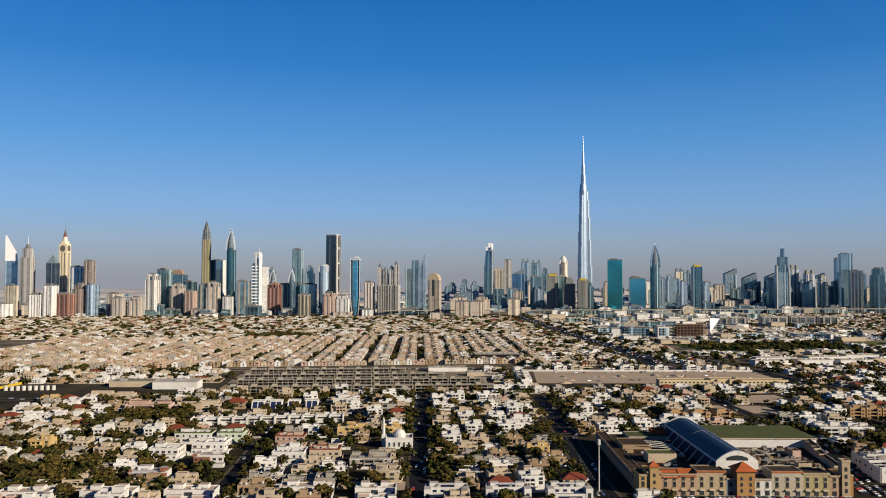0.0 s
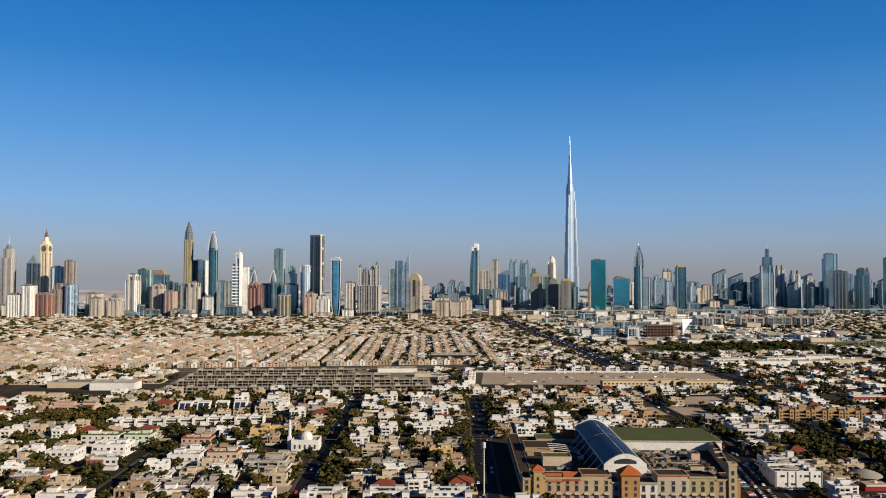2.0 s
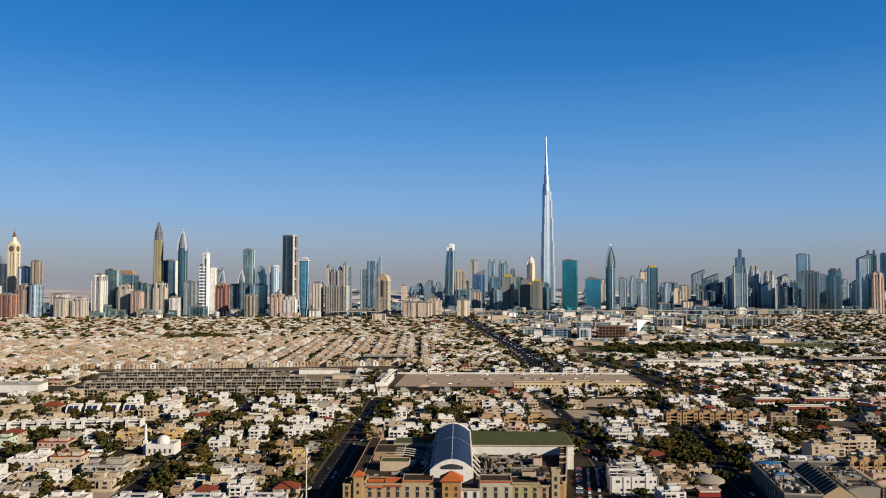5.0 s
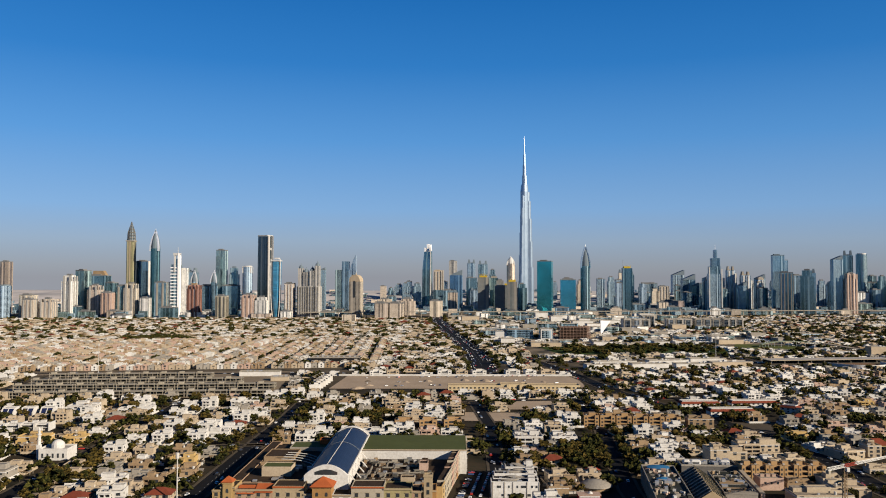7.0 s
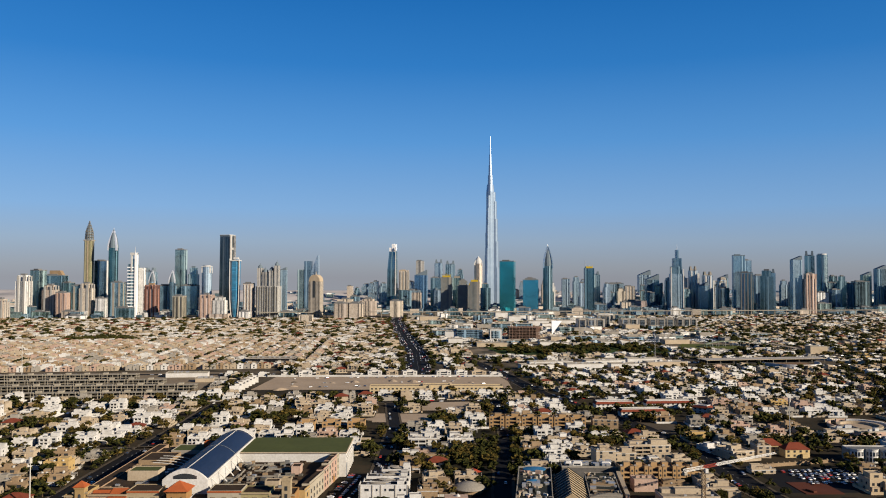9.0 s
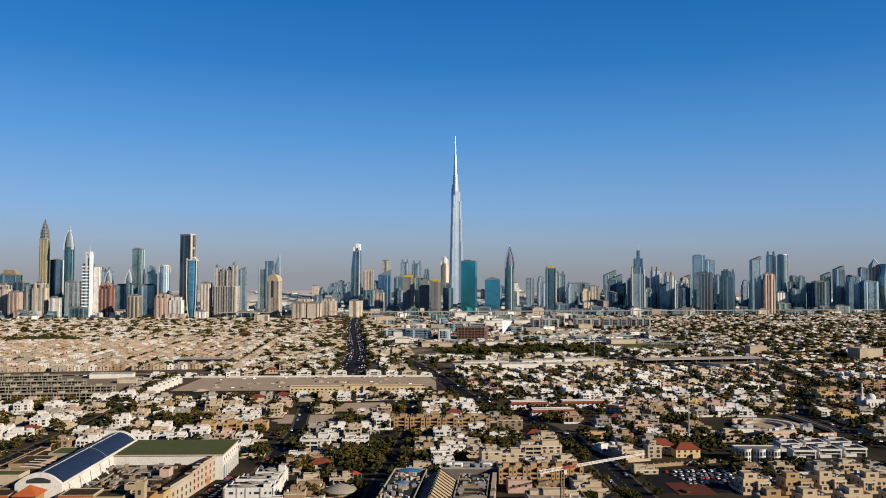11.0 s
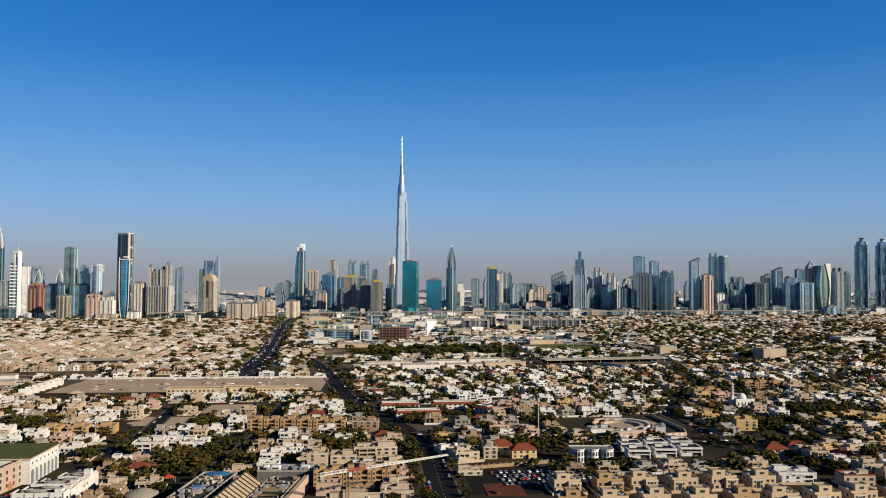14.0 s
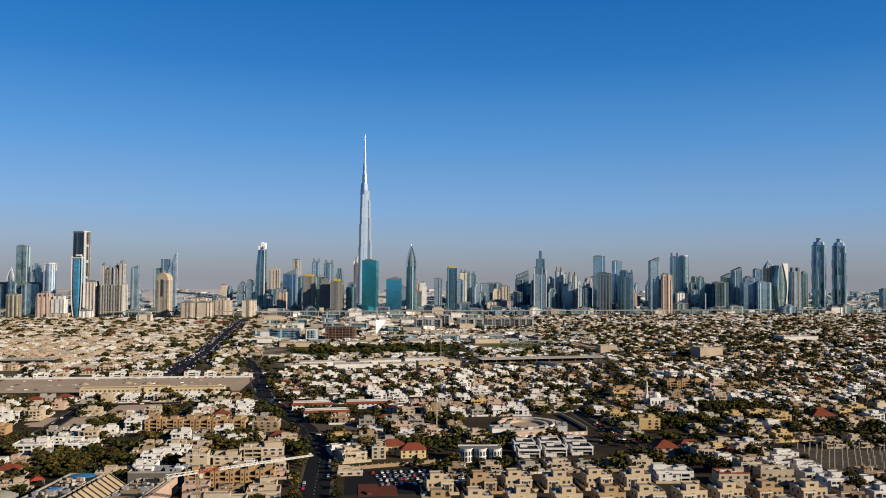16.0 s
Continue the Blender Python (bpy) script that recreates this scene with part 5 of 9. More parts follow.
keep(262, 570, 86, 92, -8.5)          # mall
keep(534, 543, 21, 11, -12)           # block behind the works
keep(446, 478, 20, 34, -14)           # dark yard by the kiosk
keep(1095, 1243, 116, 24)             # grandstand
keep(1121, 1190, 52, 50)              # riding ring
keep(985, 1252, 95, 16, -8)           # dark lot beside the stand
keep(1158, 1546, 80, 78)              # lawn and curved roof
keep(1274, 1458, 10, 75, -7)          # covered way
keep(1288, 1376, 19, 13)              # beige block
keep(1170, 1705, 96, 52, -4)          # vehicle park
keep(361, 541, 11, 75, -8.5)          # kerb strip along its east range
keep(385, 535, 26, 40, -8)            # white house
keep(435, 1055, 185, 95)              # sand lot and the long block
keep(25, 1105, 175, 132, -3)          # building site
keep(268, 1345, 44, 20)               # dark shed
keep(497, 972, 92, 12)
keep(900, 1510, 130, 85, 0, True)     # park
keep(800, 1790, 90, 40)
keep(950, 1890, 25, 25)
keep(1220, 2160, 160, 35)
keep(1425, 1255, 66, 30)
keep(1320, 1445, 26, 20)
keep(800, 425, 118, 75, -8)
keep(835, 556, 45, 24)
keep(770, 556, 22, 18)
keep(865, 682, 60, 56)
keep(1065, 485, 42, 48, -20)
keep(40, 655, 26, 26)
keep(1042, 775, 24, 22)
keep(700, 822, 62, 12)
keep(674, 774, 26, 10)
keep(748, 785, 12, 12)
keep(562, 720, 62, 16, -12)
keep(363, 755, 36, 16)
keep(580, 525, 42, 12, -8)
keep(595, 600, 36, 18, 20)
keep(562, 585, 13, 12)
keep(503, 484, 52, 42, -14)
keep(566, 478, 18, 14)
keep(712, 566, 26, 20)
keep(692, 510, 34, 36, -8)
keep(925, 1232, 290, 40)
keep(-55, 780, 62, 18)
keep(-45, 872, 62, 14)
keep(-340, 1020, 130, 70)
keep(-232, 1035, 70, 45)
keep(420, 770, 26, 18)
keep(480, 872, 23, 30)
keep(428, 800, 28, 24)
keep(672, 712, 27, 23)
keep(575, 455, 30, 12)
keep(560, 570, 12, 12)


# ---- low houses: set out ----
hr = random.Random(11)
SHAPES = {}
for pal in PAL:
    for k in range(7):
        style = ("modern", "modern", "arcade", "modern", "tile" if pal in ("cream", "tan") else "modern", "row", "modern")[k]
        w, d = hr.uniform(13, 19.5), hr.uniform(11.5, 15.5)
        if style == "row":
            w = 9
        parts = house_shape(hr, pal, w, d, hr.choice((2, 2, 2, 3)) if k in (0, 3) else 1 if k == 6 else 2, style, True, 2)
        SHAPES[pal, k] = (parts, style, w, d)
LOW = {}
for pal in PAL:
    for k in range(5):
        style = ("modern", "arcade", "modern", "tile" if pal == "cream" else "modern", "modern")[k]
        LOW[pal, k] = Stuff.template([p for p in house_shape(hr, pal, hr.uniform(13, 20), hr.uniform(13, 18), 2, style, k % 2 == 0, 1) if p[0] != "air_conditioner"])
MID = {}
for key, v in SHAPES.items():
    kept = [p for p in v[0] if p[0] not in ("window", "pergola", "cornice")]
    MID[key] = Stuff.template(kept + [("windows", flat_panes([p[1] for p in v[0] if p[0] == "window"]), [PANE])])
ROWLOW = [Stuff.template(house_shape(hr, pal, 9, 15, 2, "row", False, 1)) for pal in ("white", "cream", "grey", "cream", "pink", "tan")]
HOUSE_ROOT = {}
NEAR = []     # houses built part by part
houses_mid, houses_far, terraces = Stuff(), Stuff(), Stuff()
TREE_SPOTS = []


def near_house(pal, k, x, y, yaw):
    parts, style, w, d = SHAPES[pal, k]
    m = pose(x, y, 0, 0, 0, yaw)
    if (pal, k) not in HOUSE_ROOT:
        root = make_house(parts, f"{PAL_WORDS[pal]} {STYLE_WORDS[style]} behind a wall", "villas")
        root.matrix_basis = m
        HOUSE_ROOT[pal, k] = root
    else:
        copy_thing(HOUSE_ROOT[pal, k], m)
    keep(x, y, w / 2, d / 2 + 1, yaw, True)


def own_house(pal, x, y, w, d, storeys, style, yaw, label, wall=True, seed=0, group="", roof=None):
    """A house of its own size at a known place."""
    parts = house_shape(random.Random(seed or int(abs(x) * 7 + y)), pal, w, d, storeys, style, wall, 2)
    if roof:
        parts = [(n, b, [roof if m is ROOF[pal] else m for m in ms]) for n, b, ms in parts]
    root = make_house(parts, label, group)
    root.matrix_basis = pose(x, y, 0, 0, 0, yaw)
    keep(x, y, w / 2, d / 2 + 1, yaw, True)
    return root


ORANGE = surface("orange_tan_plaster", (0.56, 0.36, 0.18), (0.38, 0.23, 0.11))


def bay_house(x, y, w, d, storeys, yaw, label, group, paint, seed=1):
    """A terraced house whose front has projecting piers with deep balconies between."""
    rng = random.Random(seed)
    h = 3.3 * storeys
    root = thing("house", x, y, yaw, label, "house", group)
    part("body", Build().box(0, 0.8, 0, w - 0.1, d - 1.6, h, 0, 1), [paint, ROOF["tan"]], root)
    part("parapet", Build().parapet(0, 0.8, h, w - 0.1, d - 1.6, 1.1, 0.35), paint, root)
    for sx in (-0.36, 0.36):
        part("bay", Build().box(sx * w, -d / 2 + 0.5, 0, w * 0.27, 2.4, h + rng.uniform(0.6, 1.6), 0, 1), [paint, ROOF["tan"]], root)
    for s in range(storeys):
        part("window", Build().box(0, -d / 2 + 1.55, 3.3 * s + 0.4, w * 0.4, 0.14, 2.3, 0, floor=True), PANE, root)
        for sx in (-0.36, 0.36):
            part("window", Build().box(sx * w, -d / 2 - 0.72, 3.3 * s + 0.9, w * 0.12, 0.14, 1.5, 0, floor=True), PANE, root)
        if s:
            part("balcony", Build().box(0, -d / 2 + 0.6, 3.3 * s - 0.2, w * 0.44, 2.0, 1.0, 0, floor=True), paint, root)
    part("roof_room", Build().box(rng.uniform(-2, 2), 1.5, h, w * 0.45, d * 0.4, 2.8, 0, 1), [paint, ROOF["tan"]], root)
    part("air_conditioner", Build().box(-w * 0.3, -1, h, 1.5, 1.2, 1.3, 0), METAL, root)
    keep(x, y, w / 2, d / 2 + 1, yaw, True)


# houses that can be told apart
NAVY = surface("navy_glazing", (0.012, 0.018, 0.055), (0.008, 0.012, 0.035), 0.2, 0.4, 0.05, 0)
BRICK = surface("red_brown_brick", (0.33, 0.135, 0.085), (0.20, 0.085, 0.055), 0.85, 1.4, 0.2)
ROSE_SCREED = surface("rose_roof_screed", (0.60, 0.46, 0.38), (0.36, 0.27, 0.22), 0.9, 0.5, 0.09)
BLACK_FELT = surface("black_roof_felt", (0.035, 0.035, 0.04), (0.02, 0.02, 0.022), 0.9, 0.5, 0.09)


def roof_clutter(root, rng, w, d, z, n, oy=0.0):
    """tanks, plant and upstands lying about on a flat roof"""
    for k in range(n):
        x, y = rng.uniform(-0.44, 0.44) * w, oy + rng.uniform(-0.4, 0.4) * d
        if k % 3 == 0:
            part("air_conditioner", Build().box(x, y, z, 1.5, 1.1, 1.2, 0), METAL, root)
        elif k % 3 == 1:
            part("water_tank", Build().rod((x - 1.0, y, z + 0.8), (x + 1.0, y, z + 0.8), 0.75, 0, 10), TANK, root)
        else:
            part("upstand", Build().box(x, y, z, rng.uniform(2, 5), 0.3, rng.uniform(0.8, 1.5), 0), PAL["white"], root)


def twin_villa(x, y, w, yaw, seed):
    """A wide pair of villas: rose-coloured roofs, pale ribbed panels and a slanted navy glass end."""
    rng = random.Random(seed)
    root = thing("villa", x, y, yaw, "wide white twin villa with rose roofs and navy glass", "house", "white twin villas")
    part("body", Build().box(0, 1, 0, w, 12, 6.2, 0, 1), [PAL["white"], ROSE_SCREED], root)
    part("parapet", Build().parapet(0, 1, 6.2, w, 12, 0.8, 0.35), PAL["white"], root)
    for sx in (-0.27, 0.22):
        part("front_bay", Build().box(sx * w, -6.2, 0, w * 0.3, 2.6, 4.4, 0, 1), [PAL["white"], ROSE_SCREED], root)
        part("rose_panel", Build().box(sx * w, -7.6, 2.2, w * 0.24, 0.2, 1.5, 0, floor=True), PAL["pink"], root)
        part("window", Build().box(sx * w - 1, -7.6, 0.3, w * 0.16, 0.2, 1.5, 0, floor=True), PANE, root)
        part("stair_house", Build().box(sx * w, 3.5, 6.2, w * 0.2, 5.5, 2.6, 0, 1), [PAL["white"], ROSE_SCREED], root)
    part("window_band", Build().box(-w * 0.02, -5.06, 3.4, w * 0.16, 0.2, 2.2, 0, floor=True), PANE, root)
    b = Build()
    e = w * 0.5
    b.v += [(e - 6, -5.2, 6.9), (e - 0.4, -5.2, 6.9), (e - 0.4, -9.2, 2.4), (e - 6, -9.2, 2.4), (e - 6, -5.2, 6.6), (e - 0.4, -5.2, 6.6), (e - 0.4, -9.2, 2.1), (e - 6, -9.2, 2.1)]
    for q in ((3, 2, 1, 0), (4, 5, 6, 7), (0, 4, 7, 3), (2, 6, 5, 1), (3, 7, 6, 2)):
        b.face(q, 0, [(0, 0)] * 4)
    part("slanted_glazing", b, NAVY, root)
    part("end_wall", Build().box(e - 0.2, -6.4, 0, 0.5, 5.0, 5.8, 0), PAL["white"], root)
    roof_clutter(root, rng, w, 9, 6.2, 5, 0)
    keep(x, y, w / 2, 9, yaw, True)


def stepped_rows(x, y, yaw):
    """Long white building: a plain front with few small windows, then rows stepping back, dark roofs between white upstands."""
    root = thing("white_rows", x, y, yaw, "long white building of stepped rows with dark roofs", "building")
    rng = random.Random(31)
    v = 0.0
    for k, (w, d, h) in enumerate(((31, 11, 9.6), (30, 10, 9.0), (29, 10, 9.8), (27, 10, 9.0), (20, 11, 9.6), (21, 9, 8.0))):
        ox, oy = (31 - w) / 2 - 5 + rng.uniform(-0.6, 0.6), v + d / 2
        row = part("wing", Build().box(ox, oy, 0, w, d - 0.03, h, 0, 1), [PAL["white"], BLACK_FELT], root)
        up = Build().box(ox, v + 0.25, h, w, 0.5, 1.1, 0).box(ox - w / 2 + 0.25, oy, h, 0.5, d - 1.1, 0.9, 0).box(ox + w / 2 - 0.25, oy, h, 0.5, d - 1.1, 0.9, 0)
        part("upstand", up, PAL["white"], row)
        ob = Build()
        ob.loft([(h + 0.5, ellipse(w * 0.2, 2.2, 14, ox + rng.uniform(-4, 4), oy + 1.0)), (h + 1.3, ellipse(w * 0.14, 1.3, 14, ox + rng.uniform(-4, 4), oy + 1.0))], 0, floor=True)
        part("skylight", ob, PAL["grey"], row)
        part("stair_head", Build().box(ox + w * 0.36, oy + 1, h, 4.5, 4, 2.2 if k != 4 else 4.2, 0, 1), [PAL["white"], ROOF["white"]], row)
        for q in range(3):
            part("air_conditioner", Build().box(ox + rng.uniform(-0.4, 0.3) * w, oy + rng.uniform(-0.3, 0.3) * d, h, 1.6, 1.1, 1.2, 0), METAL, row)
        v += d
    for px in (-20.2, -12.5, -7.0, 2.2, 10.2):
        part("pilaster", Build().box(px, -0.15, 0, 0.5, 0.3, 10.4, 0), PAL["grey"], root)
    for px, z, w in ((-16, 6.6, 2.6), (-9.5, 6.6, 1.0), (-4, 6.6, 1.0), (0, 6.6, 3.2), (5.5, 6.6, 1.2), (8.5, 6.6, 1.2), (-13.5, 1.2, 1.6), (-8.8, 1.2, 3.0), (-2.0, 1.2, 1.4), (3.5, 1.2, 2.4), (7.0, 1.2, 1.4)):
        part("window", Build().box(px, -0.08, z, w, 0.18, 1.5, 0, floor=True), PANE, root)
    for k in range(8):
        part("window", Build().box(10.55, 6 + 5.5 * k, 5.4, 0.18, 1.6, 1.6, 0, floor=True), PANE, root)
        part("window", Build().box(-20.6 + (0.6 * k if k < 5 else 4), 4 + 5.4 * k, 5.4, 0.3, 1.6, 1.6, 0, floor=True), PANE, root)
    c, s = math.cos(radians(yaw)), math.sin(radians(yaw))
    keep(x - 5 * c - 30 * s, y - 5 * s + 30 * c, 16, 32, yaw, True)


def panel_villa(x, y, yaw, seed):
    """A stepped white villa: a wide navy window below, small dark openings above, corner towers."""
    rng = random.Random(seed)
    root = thing("villa", x, y, yaw, "white stepped modern villa with a wide navy window", "house", "white modern villas")
    part("body", Build().box(0, 4, 0, 27, 10, 7.2, 0, 1), [PAL["white"], ROOF["grey"]], root)
    part("parapet", Build().parapet(0, 4, 7.2, 27, 10, 1.0, 0.5), PAL["white"], root)
    part("front_block", Build().box(0, -3.5, 0, 22, 5, 4.2, 0, 1), [PAL["white"], BLACK_FELT], root)
    part("parapet", Build().parapet(0, -3.5, 4.2, 22, 5, 0.9, 0.3), PAL["white"], root)
    part("window_band", Build().box(0, -6.08, 1.0, 15, 0.2, 2.6, 0, floor=True), NAVY, root)
    for k in range(4):
        part("window", Build().box(-7.5 + 5 * k, -1.08, 5.2, 2.4, 0.2, 1.5, 0, floor=True), NAVY, root)
    for sx in (-1, 1):
        part("corner_tower", Build().box(sx * 12, -2.6, 0, 4.4, 7.4, 8.4, 0, 1), [PAL["white"], ROOF["white"]], root)
        part("tower_window", Build().box(sx * 12, -6.4, 2.2, 2.0, 0.2, 3.4, 0, floor=True), PANE, root)
        part("stair_house", Build().box(sx * 8, 6, 7.2, 5.4, 4.6, 2.5, 0, 1), [PAL["white"], ROOF["white"]], root)
    part("roof_terrace_window", Build().box(0, 3.0, 7.4, 9, 0.3, 1.5, 0), NAVY, root)
    part("terrace_slab", Build().box(0, 3.8, 9.0, 11, 3.4, 0.35, 0, floor=True), PAL["white"], root)
    roof_clutter(root, rng, 24, 7, 7.2, 6, 4)
    keep(x, y, 14, 9, yaw, True)


def brick_villa(x, y, yaw):
    """White slabs on red-brown brick piers round deep open balconies."""
    root = thing("villa", x, y, yaw, "white and brick villa with deep open balconies", "house")
    part("body", Build().box(0, 3, 0, 25, 10, 7, 0, 1), [PAL["white"], ROOF["white"]], root)
    for z in (3.2, 6.8):
        part("floor_slab", Build().box(0, -4.5, z, 25, 5.4, 0.5, 0, floor=True), PAL["white"], root)
    for k in range(4):
        part("brick_pier", Build().box(-11 + 7.3 * k, -6.4, 0, 1.8 if k in (0, 3) else 1.0, 1.4, 7.3 + (2.2 if k in (0, 3) else 0), 0), BRICK, root)
    for k in range(3):
        for z in (0.3, 3.9):
            part("window", Build().box(-7.4 + 7.3 * k, -2.08, z, 4.6, 0.2, 2.5, 0, floor=True), PANE, root)
    part("side_tower", Build().box(9.8, 0, 0, 4.6, 5, 9.4, 0, 1), [BRICK, ROOF["white"]], root)
    part("roof_room", Build().box(-4, 4, 7, 9, 6, 2.7, 0, 1), [PAL["white"], ROOF["white"]], root)
    part("garden_wall", Build().box(0, -10.5, 0, 29, 0.5, 2.2, 0), PAL["white"], root)
    roof_clutter(root, random.Random(4), 20, 7, 7, 4, 3)
    keep(x, y, 13, 9, yaw, True)


MINT = surface("pale_mint_plaster", (0.66, 0.74, 0.60), (0.44, 0.50, 0.40))


def brick_front(x, y, yaw):
    """A white villa with a red brick corner block over a low white terrace."""
    root = thing("villa", x, y, yaw, "white villa with a red brick corner and terrace", "house")
    part("body", Build().box(2, 2, 0, 20, 14, 7.2, 0, 1), [PAL["white"], ROOF["white"]], root)
    part("parapet", Build().parapet(2, 2, 7.2, 20, 14, 0.9, 0.3), PAL["white"], root)
    part("brick_block", Build().box(-4, -4.5, 0, 12, 5, 6.8, 0, 1), [BRICK, ROOF["white"]], root, "red brick block")
    part("brick_block", Build().box(-9.8, 0, 0, 3, 10, 8.6, 0, 1), [BRICK, ROOF["white"]], root, "red brick block")
    part("terrace", Build().box(2, -8, 0, 22, 5, 2.6, 0, 1), [PAL["white"], ROOF["white"]], root)
    for k in range(3):
        for z in (0.9, 4.2):
            part("window", Build().box(-8 + 4 * k, -7.05 if z > 3 else -10.55, z, 1.8, 0.16, 1.5, 0, floor=True), PANE, root)
    for k in range(2):
        part("window", Build().box(5 + 4.5 * k, -5.06, 4.0, 2.4, 0.16, 1.9, 0, floor=True), PANE, root)
    roof_clutter(root, random.Random(17), 16, 10, 7.2, 5, 2)
    keep(x, y, 12, 11, yaw, True)


def flat_villa(x, y, w, d, h, yaw, paint, roof, label, seed, trim=None):
    """A two-storey block with a walled flat roof, a stair room, a lower wing in front and many roof fittings."""
    rng = random.Random(90 + seed)
    root = thing("villa", x, y, yaw, label, "house")
    sx = rng.choice((-1, 1))
    part("body", Build().box(0, 1.5, 0, w, d - 3, h, 0, 1), [paint, roof], root)
    part("parapet", Build().parapet(0, 1.5, h, w + 0.1, d - 2.9, 1.0, 0.4), trim or paint, root)
    part("front_wing", Build().box(sx * w * 0.2, -d / 2 + 1.5, 0, w * 0.55, 3.4, h * 0.55, 0, 1), [paint, roof], root)
    part("stair_house", Build().box(-sx * w * 0.25, d * 0.15, h, w * 0.3, d * 0.3, 2.6, 0, 1), [paint, roof], root)
    part("screen_wall", Build().box(sx * w * 0.15, 1.0, h, w * 0.5, 0.35, 1.7, 0), paint, root)
    part("screen_wall", Build().box(sx * w * 0.1, -d * 0.1, h, 0.35, d * 0.45, 1.5, 0), paint, root)
    n = int(w / 4.5)
    for k in range(n):
        for z in (1.0, 4.6):
            fx = -w / 2 + w * (k + 0.5) / n
            if z < h * 0.55 and abs(fx - sx * w * 0.2) < w * 0.29:
                part("window", Build().box(fx, -d / 2 - 0.22, z, 1.6, 0.16, 1.8, 0, floor=True), PANE, root)
            else:
                part("window", Build().box(fx, -d / 2 + 2.95, z, rng.choice((1.2, 1.8, 2.6)), 0.16, 1.8, 0, floor=True), PANE, root)
    for k in range(int(d / 6)):
        part("window", Build().box(w / 2 + 0.02, -d / 2 + 6 + 5 * k, 4.4, 0.16, 1.5, 1.7, 0, floor=True), PANE, root)
    part("garden_wall", Build().parapet(0, -1, 0, w + 3, d + 6, 2.1, 0.3), paint, root)
    roof_clutter(root, rng, w * 0.9, d * 0.7, h, 8, 1.0)
    keep(x, y, w / 2 + 1, d / 2 + 2, yaw, True)


def terrace_house(x, y, yaw, seed):
    """One of a white row: projecting party walls, a dark recessed front and a black roof between white upstands."""
    rng = random.Random(seed)
    root = thing("terraced_house", x, y, yaw, "white terraced house with a shaded recess and black roof", "house", "white terrace")
    part("body", Build().box(0, 1.5, 0, 12.4, 12, 6.2, 0, 1), [PAL["grey"], BLACK_FELT], root)
    for sx in (-1, 1):
        part("party_wall", Build().box(sx * 6.0, 0, 0, 0.7, 15.4, 7.4, 0), PAL["white"], root)
    part("fascia", Build().box(0, -5.6, 5.4, 11.3, 0.6, 1.5, 0, floor=True), PAL["white"], root)
    part("porch", Build().box(rng.choice((-2.6, 2.6)), -6.3, 0, 5.4, 2.4, 4.0, 0, 1), [PAL["white"], ROOF["white"]], root)
    part("canopy", Build().box(0, -5.4, 3.0, 11.2, 2.6, 0.35, 0, floor=True), PAL["white"], root)
    part("window_band", Build().box(0, -4.6, 3.5, 9.5, 0.2, 1.8, 0, floor=True), PANE, root)
    part("roof_room", Build().box(rng.choice((-3, 3)), 4.2, 6.2, 4.2, 4.6, 2.3, 0, 1), [PAL["white"], ROOF["white"]], root)
    part("roof_upstand", Build().box(0, 0.8, 6.2, 11.2, 0.5, 0.9, 0), PAL["white"], root)
    keep(x, y, 6.5, 8, yaw, True)


def slope_villa(x, y, yaw):
    """A small white villa whose front is one sloping sheet of dark glass between white cheeks."""
    root = thing("villa", x, y, yaw, "small white villa with a sloping dark glass front", "house", "small white villas")
    part("body", Build().box(0, 2, 0, 13, 9, 7.2, 0, 1), [PAL["white"], ROOF["white"]], root)
    part("parapet", Build().parapet(0, 2, 7.2, 13, 9, 0.7, 0.35), PAL["white"], root)

    def wedge(x0, x1, zt, zb, dy):
        b = Build()
        b.v += [(x0, -2.5, zt), (x1, -2.5, zt), (x1, -7.0 - dy, zb), (x0, -7.0 - dy, zb), (x0, -2.5, 0), (x1, -2.5, 0), (x1, -7.0 - dy, 0), (x0, -7.0 - dy, 0)]
        for q in ((3, 2, 1, 0), (0, 4, 7, 3), (2, 6, 5, 1), (3, 7, 6, 2)):
            b.face(q, 0, [(0, 0)] * 4)
        return b
    part("sloping_glazing", wedge(-5.4, 5.4, 6.6, 2.0, 0), NAVY, root)
    for x0 in (-6.5, 5.5):
        part("cheek_wall", wedge(x0, x0 + 1.0, 7.6, 2.8, 0.6), PAL["white"], root)
    part("glazing_bar", wedge(-0.4, 0.4, 6.8, 2.2, 0.2), PAL["white"], root)
    keep(x, y, 7, 8, yaw, True)


# houses that can be told apart
for k, (x, y, w) in enumerate(((-196, 530, 32), (-145, 526, 33), (-94, 522, 32), (-22, 521, 34), (22, 513, 26))):
    twin_villa(x, y, w, -6, 400 + k)
for k in range(3):
    panel_villa(66 + 38.5 * k, 500 - 4.2 * k, -6, 420 + k)
brick_villa(-131, 572, -5)
brick_front(-98, 616, -7)
flat_villa(-104, 662, 26, 24, 8.0, -7, PAL["white"], ROOF["white"], "large plain white villa with a cluttered roof", 1)
flat_villa(-135, 645, 23, 22, 7.6, -7, PAL["white"], ROOF["white"], "white villa stepping down to the street", 2)
flat_villa(-124, 704, 31, 19, 7.8, -7, PAL["white"], GREENROOF, "white villa with a green roof edge", 3, GREENROOF)
flat_villa(-93, 700, 22, 18, 8.2, -7, MINT, GREENROOF, "pale green villa with a green roof", 4, GREENROOF)
flat_villa(-42, 682, 24, 18, 7.4, -7, PAL["pink"], ROOF["pink"], "salmon villa with a red roof edge", 5, TILE)
flat_villa(-39, 618, 24, 22, 8.0, -7, PAL["white"], ROOF["white"], "white villa with pale roof terraces", 6)
